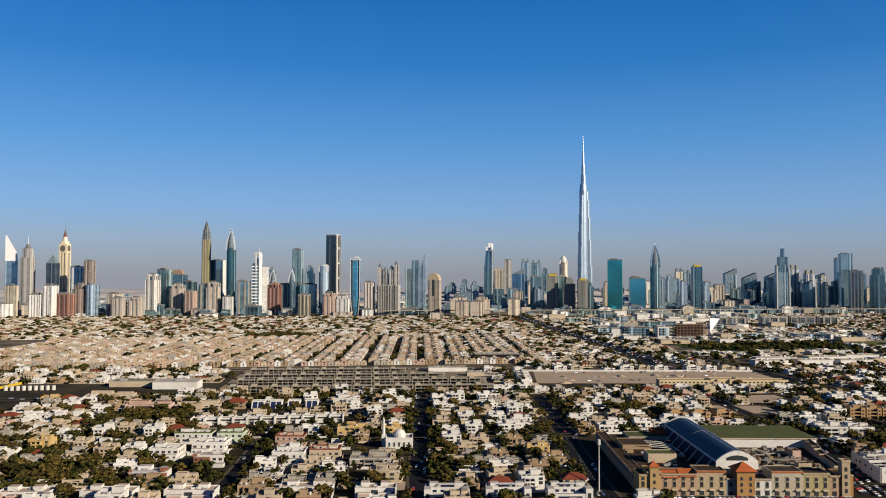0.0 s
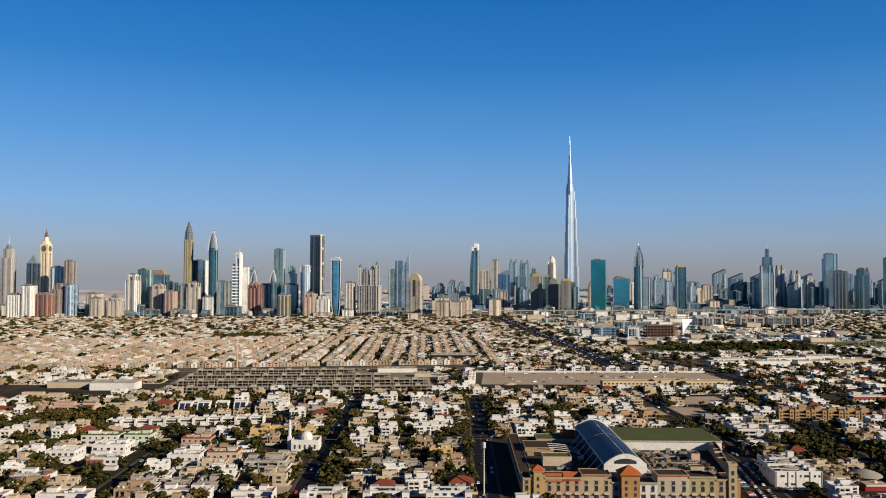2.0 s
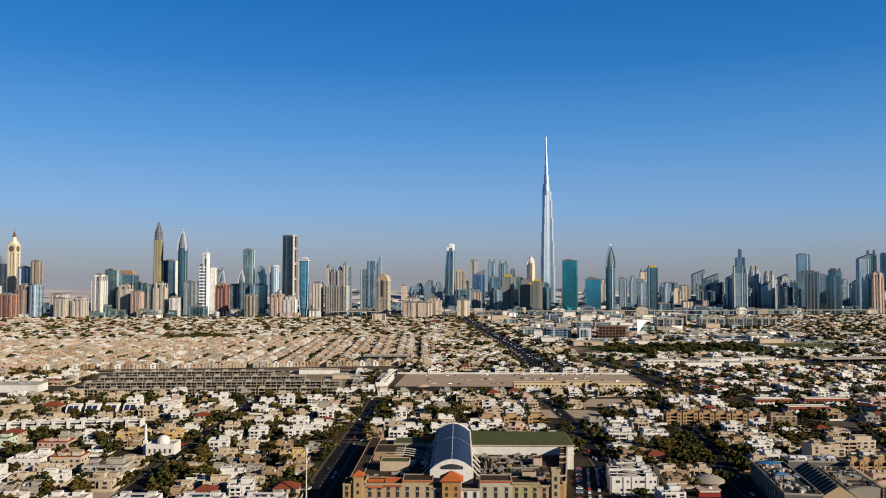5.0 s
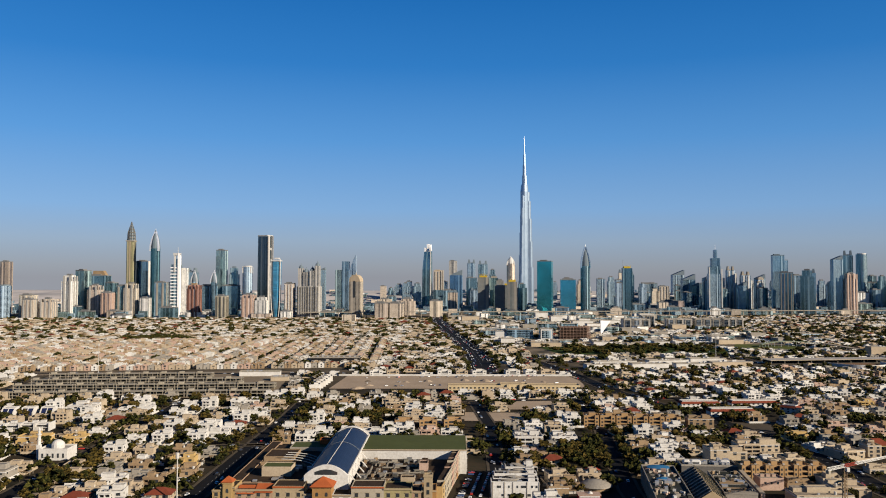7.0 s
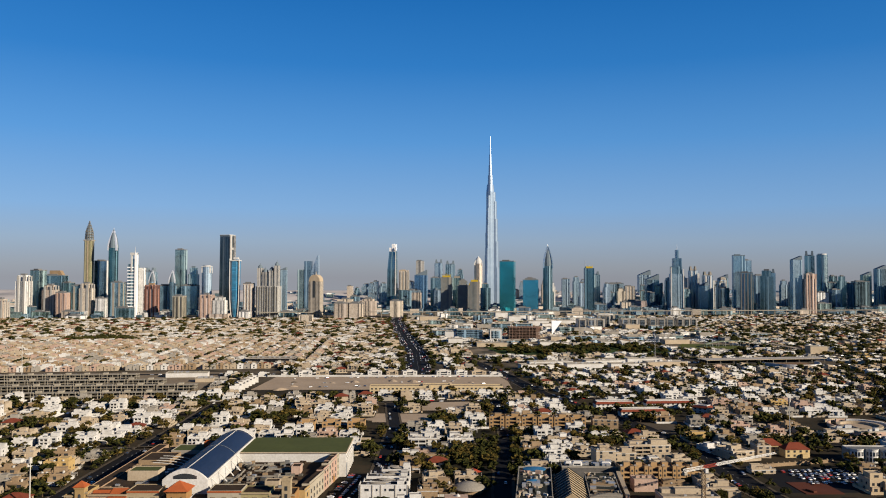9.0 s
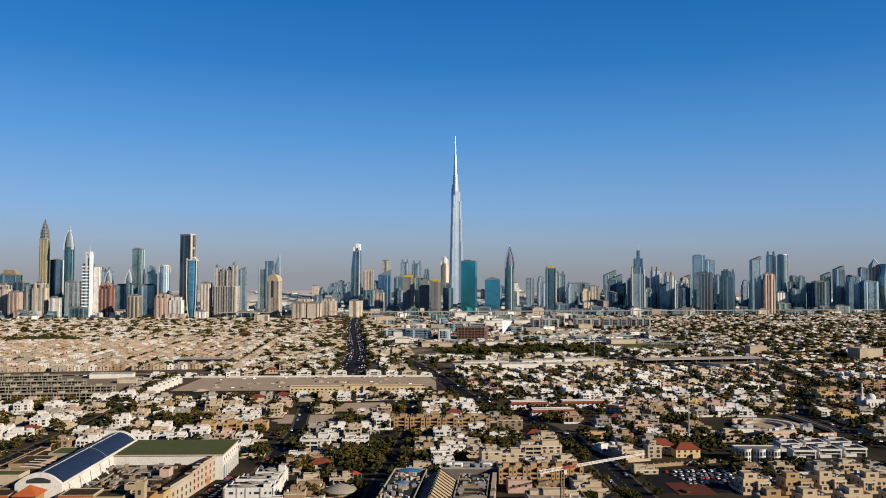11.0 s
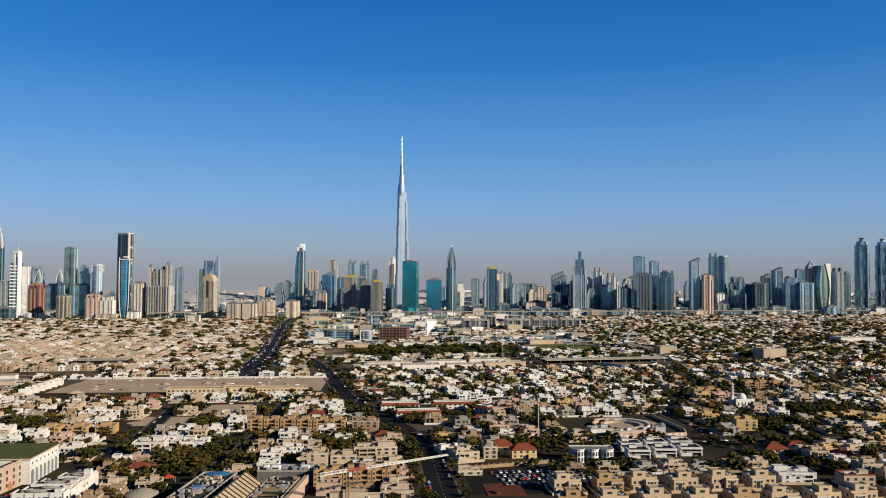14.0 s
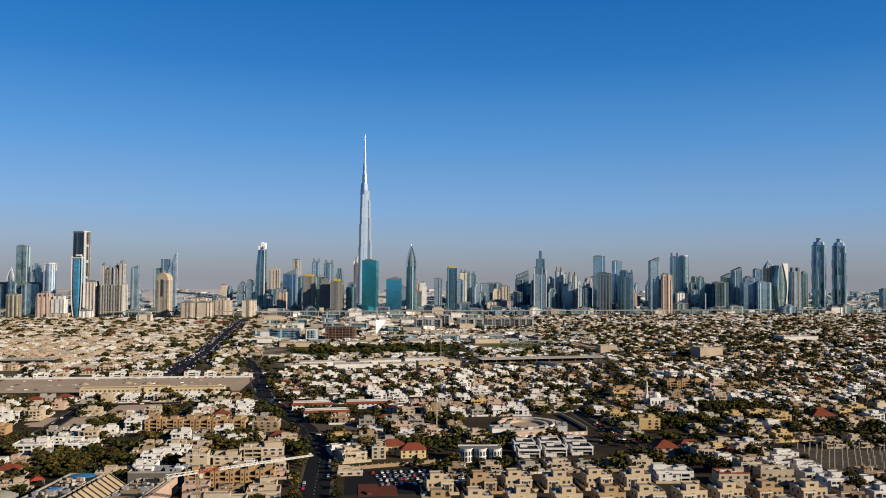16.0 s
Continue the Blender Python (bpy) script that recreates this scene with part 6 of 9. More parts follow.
flat_villa(-12, 622, 23, 18, 8.4, -7, PAL["cream"], ROOF["pink"], "cream villa with a walled roof and kiosk", 7, TILE)
flat_villa(-16, 594, 20, 14, 6.6, -7, PAL["cream"], ROOF["cream"], "cream villa with projecting bays", 8)
own_house("grey", 22, 600, 30, 18, 2, "modern", -6, "grey-beige flat-roofed house beside the mosque")
own_house("cream", 30, 560, 22, 14, 2, "modern", -10, "cream house with red trim on the corner")
own_house("ochre", 10, 722, 26, 12, 2, "modern", -4, "ochre yellow house with deep bays")
own_house("ochre", 45, 715, 18, 12, 2, "modern", -4, "ochre house behind the mosque")
own_house("tan", 18, 690, 12, 12, 2, "arcade", -4, "tan house with dark upper windows")
for k in range(11):
    terrace_house(-134 + 13 * k, 780 + 0.4 * k, -3, 77 + k)
for k in range(4):
    slope_villa(-88 + 19 * k, 873, -3)
own_house("white", 6, 868, 28, 18, 3, "modern", -4, "large white house with angled roof lights")
own_house("tan", -112, 880, 20, 16, 2, "tile", -6, "villa with a bright red tiled roof")
own_house("pink", -200, 872, 46, 18, 2, "modern", -6, "salmon villa with a flat orange-red roof", roof=TILE)
own_house("cream", -147, 866, 44, 17, 2, "arcade", -6, "cream house with a row of arched windows")
stepped_rows(387, 500.5, -8.5)
own_house("tan", 411, 505, 13, 12, 2, "row", -8, "small tan house with dark openings beside the white rows", False)
for k in range(3):
    bay_house(331 + 23.5 * k, 756 - 1.4 * k, 17, 15, 2, -6, "orange-tan cube house beside two like it", "orange cube houses", ORANGE, 41)
own_house("cream", -260, 949, 52, 16, 2, "row", -6, "long cream two-storey house with a flat roof", False)
own_house("white", 428, 655, 24, 20, 3, "modern", -8, "white villa with many roof levels")
own_house("white", 462, 665, 22, 18, 2, "modern", -8, "white villa with roof tanks")
own_house("cream", 557, 574, 15, 17, 4, "row", -6, "square sand-coloured block with roof machinery", False)
own_house("cream", 578, 590, 20, 14, 2, "row", -6, "cream house with a walled roof beside the long range", False)
own_house("cream", 604, 600, 34, 14, 3, "arcade", -4, "long cream house with a band of windows", False)
for k in range(6):
    bay_house(556 + 9.9 * k, 529 - 1.4 * k, 9.6, 13, 3, -8, "orange-tan terraced house with projecting bays", "orange terrace", ORANGE, 5 + k)
own_house("cream", 572, 466, 36, 18, 2, "row", -8, "low cream block under a broad flat roof", False)
own_house("cream", 601, 482, 21, 16, 2, "modern", -6, "cream block with tall dark windows", False)
for k in range(6):
    bay_house(512 + 15 * k, 740 - 3.6 * k, 14.4, 14, 3, -13, "ochre-brown terraced house with recessed balconies", "brown terrace", ORANGE, 61 + k)
own_house("tan", 612, 716, 24, 14, 3, "row", -13, "end block of the brown terrace", False)
def hip_villa(x, y, yaw, w, d, h, label):
    """A pale ochre villa under a steep red hip roof, the ridge along its front."""
    root = thing("villa", x, y, yaw, label, "house", "red-roofed villas")
    part("body", Build().box(0, 0, 0, w, d, h, 0), PALE_OCHRE, root)
    e, r, k = 0.7, 0.42 * d, d / 2
    a = [(-w / 2 - e, -d / 2 - e, h), (w / 2 + e, -d / 2 - e, h), (w / 2 + e, d / 2 + e, h), (-w / 2 - e, d / 2 + e, h), (-w / 2 + k, 0, h + r), (w / 2 - k, 0, h + r)]
    rb = Build()
    rb.v += a
    for q in ((0, 1, 5, 4), (2, 3, 4, 5), (1, 2, 5), (3, 0, 4), (3, 2, 1, 0)):
        rb.face(q, 0, [a[i][:2] for i in q])
    part("hip_roof", rb, TILE, root)
    part("ridge_cap", Build().rod((-w / 2 + k, 0, h + r), (w / 2 - k, 0, h + r), 0.25, 0, 5), TILE, root)
    for i in range(4):
        for z in (0.9, 4.1):
            part("window", Build().box(-w / 2 + w * (i + 0.5) / 4, -d / 2 - 0.04, z, 1.7, 0.16, 1.7, 0, floor=True), PANE, root)
    part("porch", Build().box(w * 0.25, -d / 2 - 1.4, 0, 4.4, 2.8, 3.2, 0), PALE_OCHRE, root)
    keep(x, y, w / 2, d / 2, yaw, True)


PALE_OCHRE = surface("pale_ochre_plaster", (0.78, 0.60, 0.32), (0.52, 0.39, 0.19))
hip_villa(721, 580, -6, 20, 11, 6.4, "pale ochre villa under a deep red hip roof")
hip_villa(707, 595, -6, 19, 11, 7.0, "rear wing of the ochre villa under red tiles")
own_house("cream", 694, 584, 11, 14, 3, "row", -8, "narrow cream tower house beside red roofs", False)
own_house("cream", 672, 585, 20, 22, 2, "modern", 8, "cream villa hung with plants")
own_house("cream", 664, 534, 18, 9, 1, "row", -6, "low cream house at the corner of the yard", False)
own_house("white", 668, 612, 22, 16, 1, "row", 8, "low white house with a walled roof terrace", False)
def framed_villa(x, y, yaw):
    """A villa of dark recessed walls inside a projecting white frame."""
    root = thing("villa", x, y, yaw, "white villa with a flat projecting roof frame", "house", "white framed villas")
    part("body", Build().box(0, 1, 0, 16, 14, 6.4, 0, 1), [PAL["grey"], CAP], root)
    part("roof_frame", Build().parapet(0, 0, 5.6, 18, 17, 1.5, 1.2), PAL["white"], root)
    part("roof_deck", Build().box(0, 0, 5.9, 15.8, 14.8, 0.6, 0, floor=True), BLACK_FELT, root)
    for sx in (-1, 1):
        part("side_wall", Build().box(sx * 8.6, -1, 0, 0.8, 13, 5.6, 0), PAL["white"], root)
    part("front_wall", Build().box(-4, -8, 0, 9, 0.6, 2.6, 0), PAL["white"], root)
    part("window_band", Build().box(1, -6.06, 0.4, 13, 0.16, 2.4, 0, floor=True), PANE, root)
    part("window_band", Build().box(0, -6.06, 3.5, 12, 0.16, 1.8, 0, floor=True), PANE, root)
    part("terrace_slab", Build().box(2, -7, 3.0, 12, 2.4, 0.35, 0, floor=True), PAL["white"], root)
    part("roof_room", Build().box(-3, 4, 6.4, 6, 5, 2.4, 0, 1), [PAL["white"], CAP], root)
    keep(x, y, 9, 9, yaw, True)


for x in (812, 835, 858):
    framed_villa(x, 562, -12)
    framed_villa(x + 6, 588, -12)
for k in range(6):
    bay_house(240 + 3.0 * k, 1022 + 17 * k, 16, 14, 2, -84, "white terraced villa at the edge of the site", "white site villas", PAL["white"], 200 + k)
for k in range(13):
    if k not in (3, 8):
        bay_house(300 + 25 * k, 1166 - 3.1 * k + 2.5 * math.sin(5 * k), 19 + 2.5 * math.sin(3 * k), 12.5, 2 if k % 4 else 1, 3 * math.sin(2 * k), "white villa with projecting bays behind the sand lot", "white lot villas", PAL["cream" if k in (2, 6, 11) else "white"], 300 + k)
cb = thing("apartment_block", 770, 557, -12, "pale grey block with three bowed bays and tall windows", "building")
part("body", Build().box(0, 2, 0, 34, 12, 9.4, 0, 1), [PAL["grey"], CAP], cb)
part("parapet", Build().parapet(0, 2, 9.4, 34, 12, 0.9, 0.4), PAL["white"], cb)
for k in range(3):
    bx = -11.3 + 11.3 * k
    b = Build()
    b.loft([(0, ellipse(5, 5.5, 20, bx, -4)), (10, ellipse(5, 5.5, 20, bx, -4))], 0, 1)
    part("bay", b, [PAL["white"], CAP], cb)
    b = Build()
    b.loft([(10, ellipse(5.5, 6, 20, bx, -4)), (10.6, ellipse(5.5, 6, 20, bx, -4))], 0, 1, floor=True)
    part("cornice", b, [PAL["white"], CAP], cb)
    for i in range(5):
        a = -math.pi / 2 + (i - 2) * 0.48
        for zz in (0.8, 5.2):
            part("window", Build().box(bx + 5.03 * math.cos(a), -4 + 5.53 * math.sin(a), zz, 1.3, 0.16, 3.2, 0, yaw=math.degrees(a) + 90, floor=True), PANE, cb)
keep(770, 557, 18, 11, -12, True)
own_house("white", 887, 471, 27, 18, 2, "modern", -12, "white house with a pale blue wall")
flat_villa(921, 448, 22, 16, 8.0, -12, PAL["cream"], ROOF["pink"], "cream villa with red roof edges beside its twin", 21, TILE)
flat_villa(955, 447, 24, 16, 8.4, -12, PAL["cream"], ROOF["cream"], "cream villa with a cluttered flat roof", 22)
own_house("ochre", 968, 648, 20, 14, 3, "row", -14, "yellow block with three rows of windows", False)
own_house("pink", 925, 545, 20, 18, 2, "tile", -12, "villa with a brown-red hip roof")
own_house("cream", 955, 556, 26, 18, 1, "tile", -12, "white house under a dark tiled roof")
own_house("cream", 1163, 645, 26, 20, 2, "tile", -14, "cream house with a low red roof")
for k, (x, y) in enumerate(((1037, 842), (1055, 846), (1140, 892), (1160, 890), (1176, 884))):
    bay_house(x, y, 18, 16, 3, -12, "orange-tan three-storey apartment house with balconies", "orange apartment houses", ORANGE, 80 + k)
# the compound of like beige villas
cluster = []
for r, (y0, x0, n) in enumerate(((480, 717, 6), (439, 704, 10), (398, 720, 9), (357, 742, 8))):
    for k in range(n):
        cluster.append((x0 + 27 * k, y0 - 3.8 * k))


SAND_PAINT = {"cream": surface("warm_sand_paint", (0.70, 0.56, 0.385), (0.50, 0.375, 0.24)), "tan": surface("ochre_sand_paint", (0.54, 0.37, 0.20), (0.36, 0.24, 0.13))}


def compound_villa(pal, flip):
    paint = SAND_PAINT[pal]
    b, parts = Build(), []
    b.box(0, 0, 0, 18, 14, 7.6, 0, 1)
    b.box(flip * 4.5, -8.2, 0, 8.5, 2.5, 6.6, 0, 1)
    b.box(-flip * 6, -7.9, 0, 5, 1.9, 3.8, 0, 1)
    parts.append(("body", b, [paint, ROOF[pal]]))
    parts.append(("parapet", Build().parapet(0, 0, 7.6, 18, 14, 1.3, 0.35), [paint]))
    parts.append(("parapet", Build().parapet(flip * 4.5, -8.2, 6.6, 8.5, 2.45, 1.0, 0.3), [paint]))
    parts.append(("roof_room", Build().box(-flip * 1.5, 2, 7.6, 9, 8, 3.4, 0, 1).parapet(-flip * 1.5, 2, 11, 9, 8, 0.6, 0.3), [paint, ROOF[pal]]))
    for wx, wy, z, w, h in ((flip * 4.5, -9.5, 1.2, 2.6, 4.6), (-flip * 3.2, -7.05, 4.4, 1.8, 1.8), (-flip * 6.6, -7.05, 4.4, 1.6, 1.8), (-flip * 6, -8.9, 0.6, 2.2, 2.2), (-flip * 0.8, -7.05, 1.0, 1.4, 2.4), (-flip * 1.5, -2.05, 8.6, 3.0, 1.6)):
        parts.append(("window", Build().box(wx, wy, z, w, 0.16, h, 0, floor=True), [PANE]))
    for wx, z in ((flip * 2.2, 4.6), (flip * 6.9, 4.6), (flip * 2.2, 1.4), (flip * 6.9, 1.4)):
        parts.append(("window", Build().box(wx, -9.5, z, 1.0, 0.16, 1.9, 0, floor=True), [PANE]))
    parts.append(("cornice", Build().box(flip * 4.5, -9.55, 6.3, 9.0, 0.5, 0.5, 0, floor=True), [PAL["white"]]))
    for sx in (-1, 1):
        for wy, z in ((-3, 4.4), (3, 4.4), (0, 1.0)):
            parts.append(("window", Build().box(sx * 9.03, wy, z, 0.16, 1.6, 1.8, 0, floor=True), [PANE]))
    for k in range(3):
        parts.append(("air_conditioner", Build().box(flip * (5 + 1.2 * k) - 1, 3 - 2.3 * k, 7.6, 1.5, 1.1, 1.3, 0), [METAL]))
    parts.append(("boundary_wall", Build().parapet(0, -2, 0, 24, 23, 2.0, 0.25), [paint]))
    return parts


firsts = {}
rk = random.Random(9)
for k, (x, y) in enumerate(cluster):
    key = (rk.choice(("cream", "cream", "tan", "cream")), rk.choice((-1, 1)))
    m = pose(x + rk.uniform(-1.5, 1.5), y + rk.uniform(-2, 2), 0, 0, 0, -8 + rk.uniform(-2, 2))
    if key not in firsts:
        firsts[key] = make_house(compound_villa(*key), "sand-coloured cube villa with a roof room" if key[0] == "cream" else "ochre cube villa with a roof room", "compound villas")
        firsts[key].matrix_basis = m
    else:
        copy_thing(firsts[key], m)
    keep(x, y, 10, 10, -8, True)


def pick(rng, table):
    t = rng.random() * sum(table.values())
    for k, v in table.items():
        t -= v
        if t <= 0:
            return k
    return k


def district(x0, x1, y0, y1, pw, pd, cols, street, table, trees, level, yaw=0.0, fill=0.95, seed=1):
    """Back-to-back plots in blocks; level: 0 nearest, 1 middle, 2 far."""
    rng = random.Random(seed)
    y = y0
    row = 0
    while y < y1:
        for half in (0, 1):
            x, col = x0 + rng.uniform(0, pw), 0
            while x < x1:
                px, py = x + rng.uniform(-1.5, 1.5), y + half * pd + rng.uniform(-1.5, 1.5)
                py += (x - (x0 + x1) / 2) * math.tan(radians(yaw))
                if in_view_wedge(px, py):
                    if rng.random() < fill and is_clear(px, py, 7.5):
                        pal = pick(rng, table)
                        a = yaw + rng.uniform(-4, 4) + (180 if level and half and rng.random() < 0.3 else 0)
                        if level == 0:
                            NEAR.append((py - 0.06 * px, pal, rng.choice((0, 1, 2, 3, 0, 1, 2, 3, 6, 6, 4)), px, py, a))
                        elif level == 1:
                            houses_mid.put(MID[pal, rng.choice((0, 1, 2, 3, 6, 0, 1, 2, 3, 6, 4))], px, py, a, (rng.uniform(0.8, 1.1), rng.uniform(0.8, 1.1), rng.uniform(0.52, 0.86)))
                        else:
                            houses_far.put(LOW[pal, rng.choice((0, 1, 2, 4, 0, 1, 2, 4, 0, 1, 2, 3))], px, py, a, (rng.uniform(0.9, 1.4), rng.uniform(0.9, 1.3), rng.uniform(0.42, 0.8)))
                    for _ in range(5):
                        if rng.random() < trees:
                            tx, ty = (px + rng.uniform(-0.5, 0.5) * pw, py - 0.5 * pd + rng.uniform(-3, 3)) if rng.random() < 0.6 else (px + rng.choice((-0.5, 0.5)) * pw + rng.uniform(-1.5, 1.5), py + rng.uniform(-0.5, 0.5) * pd)
                            TREE_SPOTS.append((tx, ty, rng.random()))
                col += 1
                x += pw + (street if col % cols == 0 else 0)
        y += 2 * pd + street
        row += 1


district(-330, 205, 440, 960, 22, 19, 5, 8, {"white": 3.8, "cream": 3.2, "tan": 0.8, "grey": 1.3, "pink": 0.4, "ochre": 0.2}, 0.31, 0, -3, seed=3)
district(195, 640, 640, 925, 21, 19, 5, 8, {"white": 4.5, "cream": 3.4, "tan": 0.9, "pink": 0.7, "grey": 0.6}, 0.25, 0, -5, seed=4)
district(385, 640, 420, 650, 21, 19, 4, 7, {"white": 5, "cream": 3, "tan": 0.6, "pink": 0.5, "grey": 0.8}, 0.17, 0, -6, seed=5)
district(660, 900, 520, 900, 22, 20, 5, 8, {"white": 2.6, "cream": 3.5, "tan": 2.4, "ochre": 0.7, "pink": 0.8, "grey": 1.2}, 0.27, 0, -7, seed=6)
district(900, 1250, 520, 900, 23, 21, 5, 8, {"white": 2.0, "cream": 3.5, "tan": 2.6, "ochre": 1.0, "pink": 0.8, "grey": 1.6}, 0.34, 0, -7, 0.9, seed=20)
district(940, 1200, 380, 520, 22, 21, 4, 8, {"white": 3, "cream": 4, "tan": 2}, 0.24, 0, -8, seed=7)
NEAR.sort()
for i, (_, pal, k, x, y, a) in enumerate(NEAR):
    if not is_clear(x, y, 7):
        continue
    if i < 37:
        near_house(pal, k, x, y, a)
    else:
        houses_mid.put(MID[pal, k], x, y, a, (0.98, 0.98, 0.72 + 0.26 * abs(math.sin(x + y))))
district(300, 470, 1180, 1290, 22, 23, 4, 8, {"white": 4, "cream": 4, "grey": 1}, 0.24, 1, -3, seed=28)
district(545, 640, 1180, 1640, 22, 23, 4, 8, {"white": 3, "cream": 4, "grey": 2}, 0.28, 1, 0, seed=29)
district(160, 560, 1290, 1850, 21, 20, 4, 7, {"white": 3, "cream": 5, "grey": 0.6}, 0.12, 2, 0, seed=30)
district(-560, -130, 960, 1235, 23, 20, 4, 9, {"white": 4, "cream": 4, "grey": 1, "tan": 0.5}, 0.24, 1, -4, seed=8)
district(180, 620, 905, 1180, 23, 20, 4, 8, {"white": 5, "cream": 4, "grey": 1}, 0.20, 1, -3, seed=9)
district(640, 1080, 905, 1180, 22, 20, 4, 9, {"white": 4.6, "cream": 2.6, "tan": 0.8, "grey": 1.4, "pink": 0.4}, 0.31, 1, 3, seed=10)
district(1080, 1700, 905, 1180, 25, 22, 4, 10, {"white": 3, "cream": 3, "tan": 1.5, "grey": 1.2, "pink": 0.3}, 0.33, 1, 3, seed=18)
district(1180, 1700, 560, 980, 24, 25, 4, 10, {"white": 3, "cream": 4, "tan": 1.5, "ochre": 0.5}, 0.36, 1, 2, seed=11)
# close terraces running away from the camera
tr = random.Random(21)
for k in range(22):
    bx = -640 + 46 * k
    for j in range(38):
        y = 1275 + 14.5 * j
        if j % 13 == 12 or j == 0:
            continue
        for sd in (0, 1):
            x = bx + sd * 16.5 + (y - 1275) * 0.10
            if x < 330 + 0.1 * (y - 1275) and in_view_wedge(x, y) and is_clear(x, y, 7) and tr.random() < 0.97:
                terraces.put(tr.choice(ROWLOW), x, y, 90 if sd else -90, (1.45, 1, tr.uniform(0.92, 1.05)))
        for _ in range(2):
            if tr.random() < 0.1:
                TREE_SPOTS.append((bx + tr.uniform(26, 36) + (y - 1275) * 0.1, y + tr.uniform(-6, 6), tr.random()))
for k in range(98):
    x = -640 + 10.4 * k
    if in_view_wedge(x, 1275) and is_clear(x, 1275, 5) and k % 11:
        terraces.put(tr.choice(ROWLOW), x, 1275, tr.uniform(-3, 3), (1.05, 0.9, tr.uniform(0.8, 1.05)))
district(-1150, 640, 1840, 2790, 23, 23, 5, 9, {"white": 3, "cream": 5, "tan": 0.8, "grey": 0.4}, 0.15, 2, -5, 0.9, seed=12)
district(640, 1250, 1190, 1420, 24, 25, 4, 10, {"white": 3.6, "cream": 2.5, "grey": 1, "tan": 0.5}, 0.15, 2, 0, seed=13)
district(570, 1500, 1620, 2180, 25, 25, 5, 10, {"white": 5, "cream": 2.5, "grey": 1.2, "tan": 0.4}, 0.09, 2, 0, 0.85, seed=14)
district(600, 1450, 2190, 2800, 26, 26, 5, 11, {"white": 3.5, "cream": 3, "tan": 0.6, "grey": 2}, 0.10, 2, 0, 0.85, seed=15)
district(1038, 1250, 1425, 1620, 22, 22, 5, 9, {"white": 5, "cream": 2.5, "grey": 1}, 0.14, 2, 0, 0.95, seed=23)
district(1450, 3500, 2190, 2800, 26, 26, 5, 11, {"white": 3.5, "cream": 4, "tan": 0.8, "grey": 1}, 0.15, 2, 0, 0.85, seed=19)
district(1250, 2900, 1190, 2180, 26, 28, 5, 12, {"white": 3, "cream": 4, "tan": 1.5, "grey": 1, "ochre": 0.3}, 0.34, 2, 4, 0.9, seed=16)
district(1700, 2300, 800, 1200, 26, 28, 5, 12, {"white": 3, "cream": 4, "tan": 1.5}, 0.55, 2, 4, 0.9, seed=17)
# sheds, carports and low garden walls in the yards
yard = Stuff()
YARD = []
for pal in ("white", "cream", "grey", "tan"):
    YARD.append(Stuff.template([("shed", Build().box(0, 0, 0, 3.2, 2.6, 2.5, 0, 1), [PAL[pal], ROOF[pal]])]))
    YARD.append(Stuff.template([("wall", Build().box(0, 0, 0, 11, 0.3, 1.9, 0), [PAL[pal]])]))
    cp = Build().box(0, 0, 2.4, 5.6, 5.2, 0.2, 0, floor=True)
    for kx in (-2.6, 2.6):
        for ky in (-2.4, 2.4):
            cp.box(kx, ky, 0, 0.2, 0.2, 2.4, 0)
    YARD.append(Stuff.template([("carport", cp, [PAL[pal]])]))
ry = random.Random(17)
for _, pal, k, x, y, a in NEAR:
    for _ in range(7):
        tx, ty = x + ry.uniform(-13, 13), y + ry.choice((-1, -1, 1)) * ry.uniform(9, 12)
        if is_clear(tx, ty, 1.5):
            yard.put(ry.choice(YARD), tx, ty, a + ry.choice((0, 90)))
yard.finish("garden_sheds", "small sheds, carports and low walls in yards", "sheds")
houses_mid.finish("villas_in_rows", "white and cream flat-roofed villas packed in walled rows", "houses")
houses_far.finish("villas_far_off", "pale flat-roofed villas spreading to the highway", "houses")
terraces.finish("terraced_houses", "cream terraces in long straight rows", "houses")

# ---- trees: set out ----
rt = random.Random(31)
for x0, x1, y0, y1, n in ((-330, -130, 540, 770, 260), (-330, -60, 900, 935, 60), (-120, 230, 905, 930, 90), (690, 1030, 1435, 1590, 190), (250, 300, 850, 925, 30), (640, 700, 700, 800, 40), (560, 600, 640, 690, 25), (60, 90, 560, 740, 40), (440, 490, 585, 640, 26), (1000, 1200, 560, 760, 100), (520, 545, 590, 700, 16), (700, 900, 520, 548, 30), (690, 900, 588, 604, 26), (890, 960, 440, 530, 50), (985, 1090, 400, 440, 30), (650, 720, 600, 640, 16), (405, 436, 560, 600, 14), (-300, -180, 540, 630, 80), (-260, -150, 640, 800, 90), (-215, -152, 545, 625, 50)):
    for _ in range(n):
        TREE_SPOTS.append((rt.uniform(x0, x1), rt.uniform(y0, y1), rt.random()))
for gx0, gy0, ghx, ghy, _, _ in GROVES:
    for _ in range(int(ghx * ghy / 16)):
        TREE_SPOTS.append((gx0 + rt.uniform(-1, 1) * ghx, gy0 + rt.uniform(-1, 1) * ghy, rt.uniform(0.45, 0.89)))
SHAPE_T = [tree_shape(rt, 360, rt.uniform(6.0, 8.5), rt.uniform(3.0, 4.4), 0.5) for _ in range(7)]
SHAPE_P = [palm_shape(rt, rt.uniform(6, 9)) for _ in range(2)]
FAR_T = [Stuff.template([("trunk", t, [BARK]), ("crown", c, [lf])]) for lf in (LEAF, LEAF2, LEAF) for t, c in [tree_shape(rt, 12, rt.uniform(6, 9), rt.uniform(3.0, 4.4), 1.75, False)]]
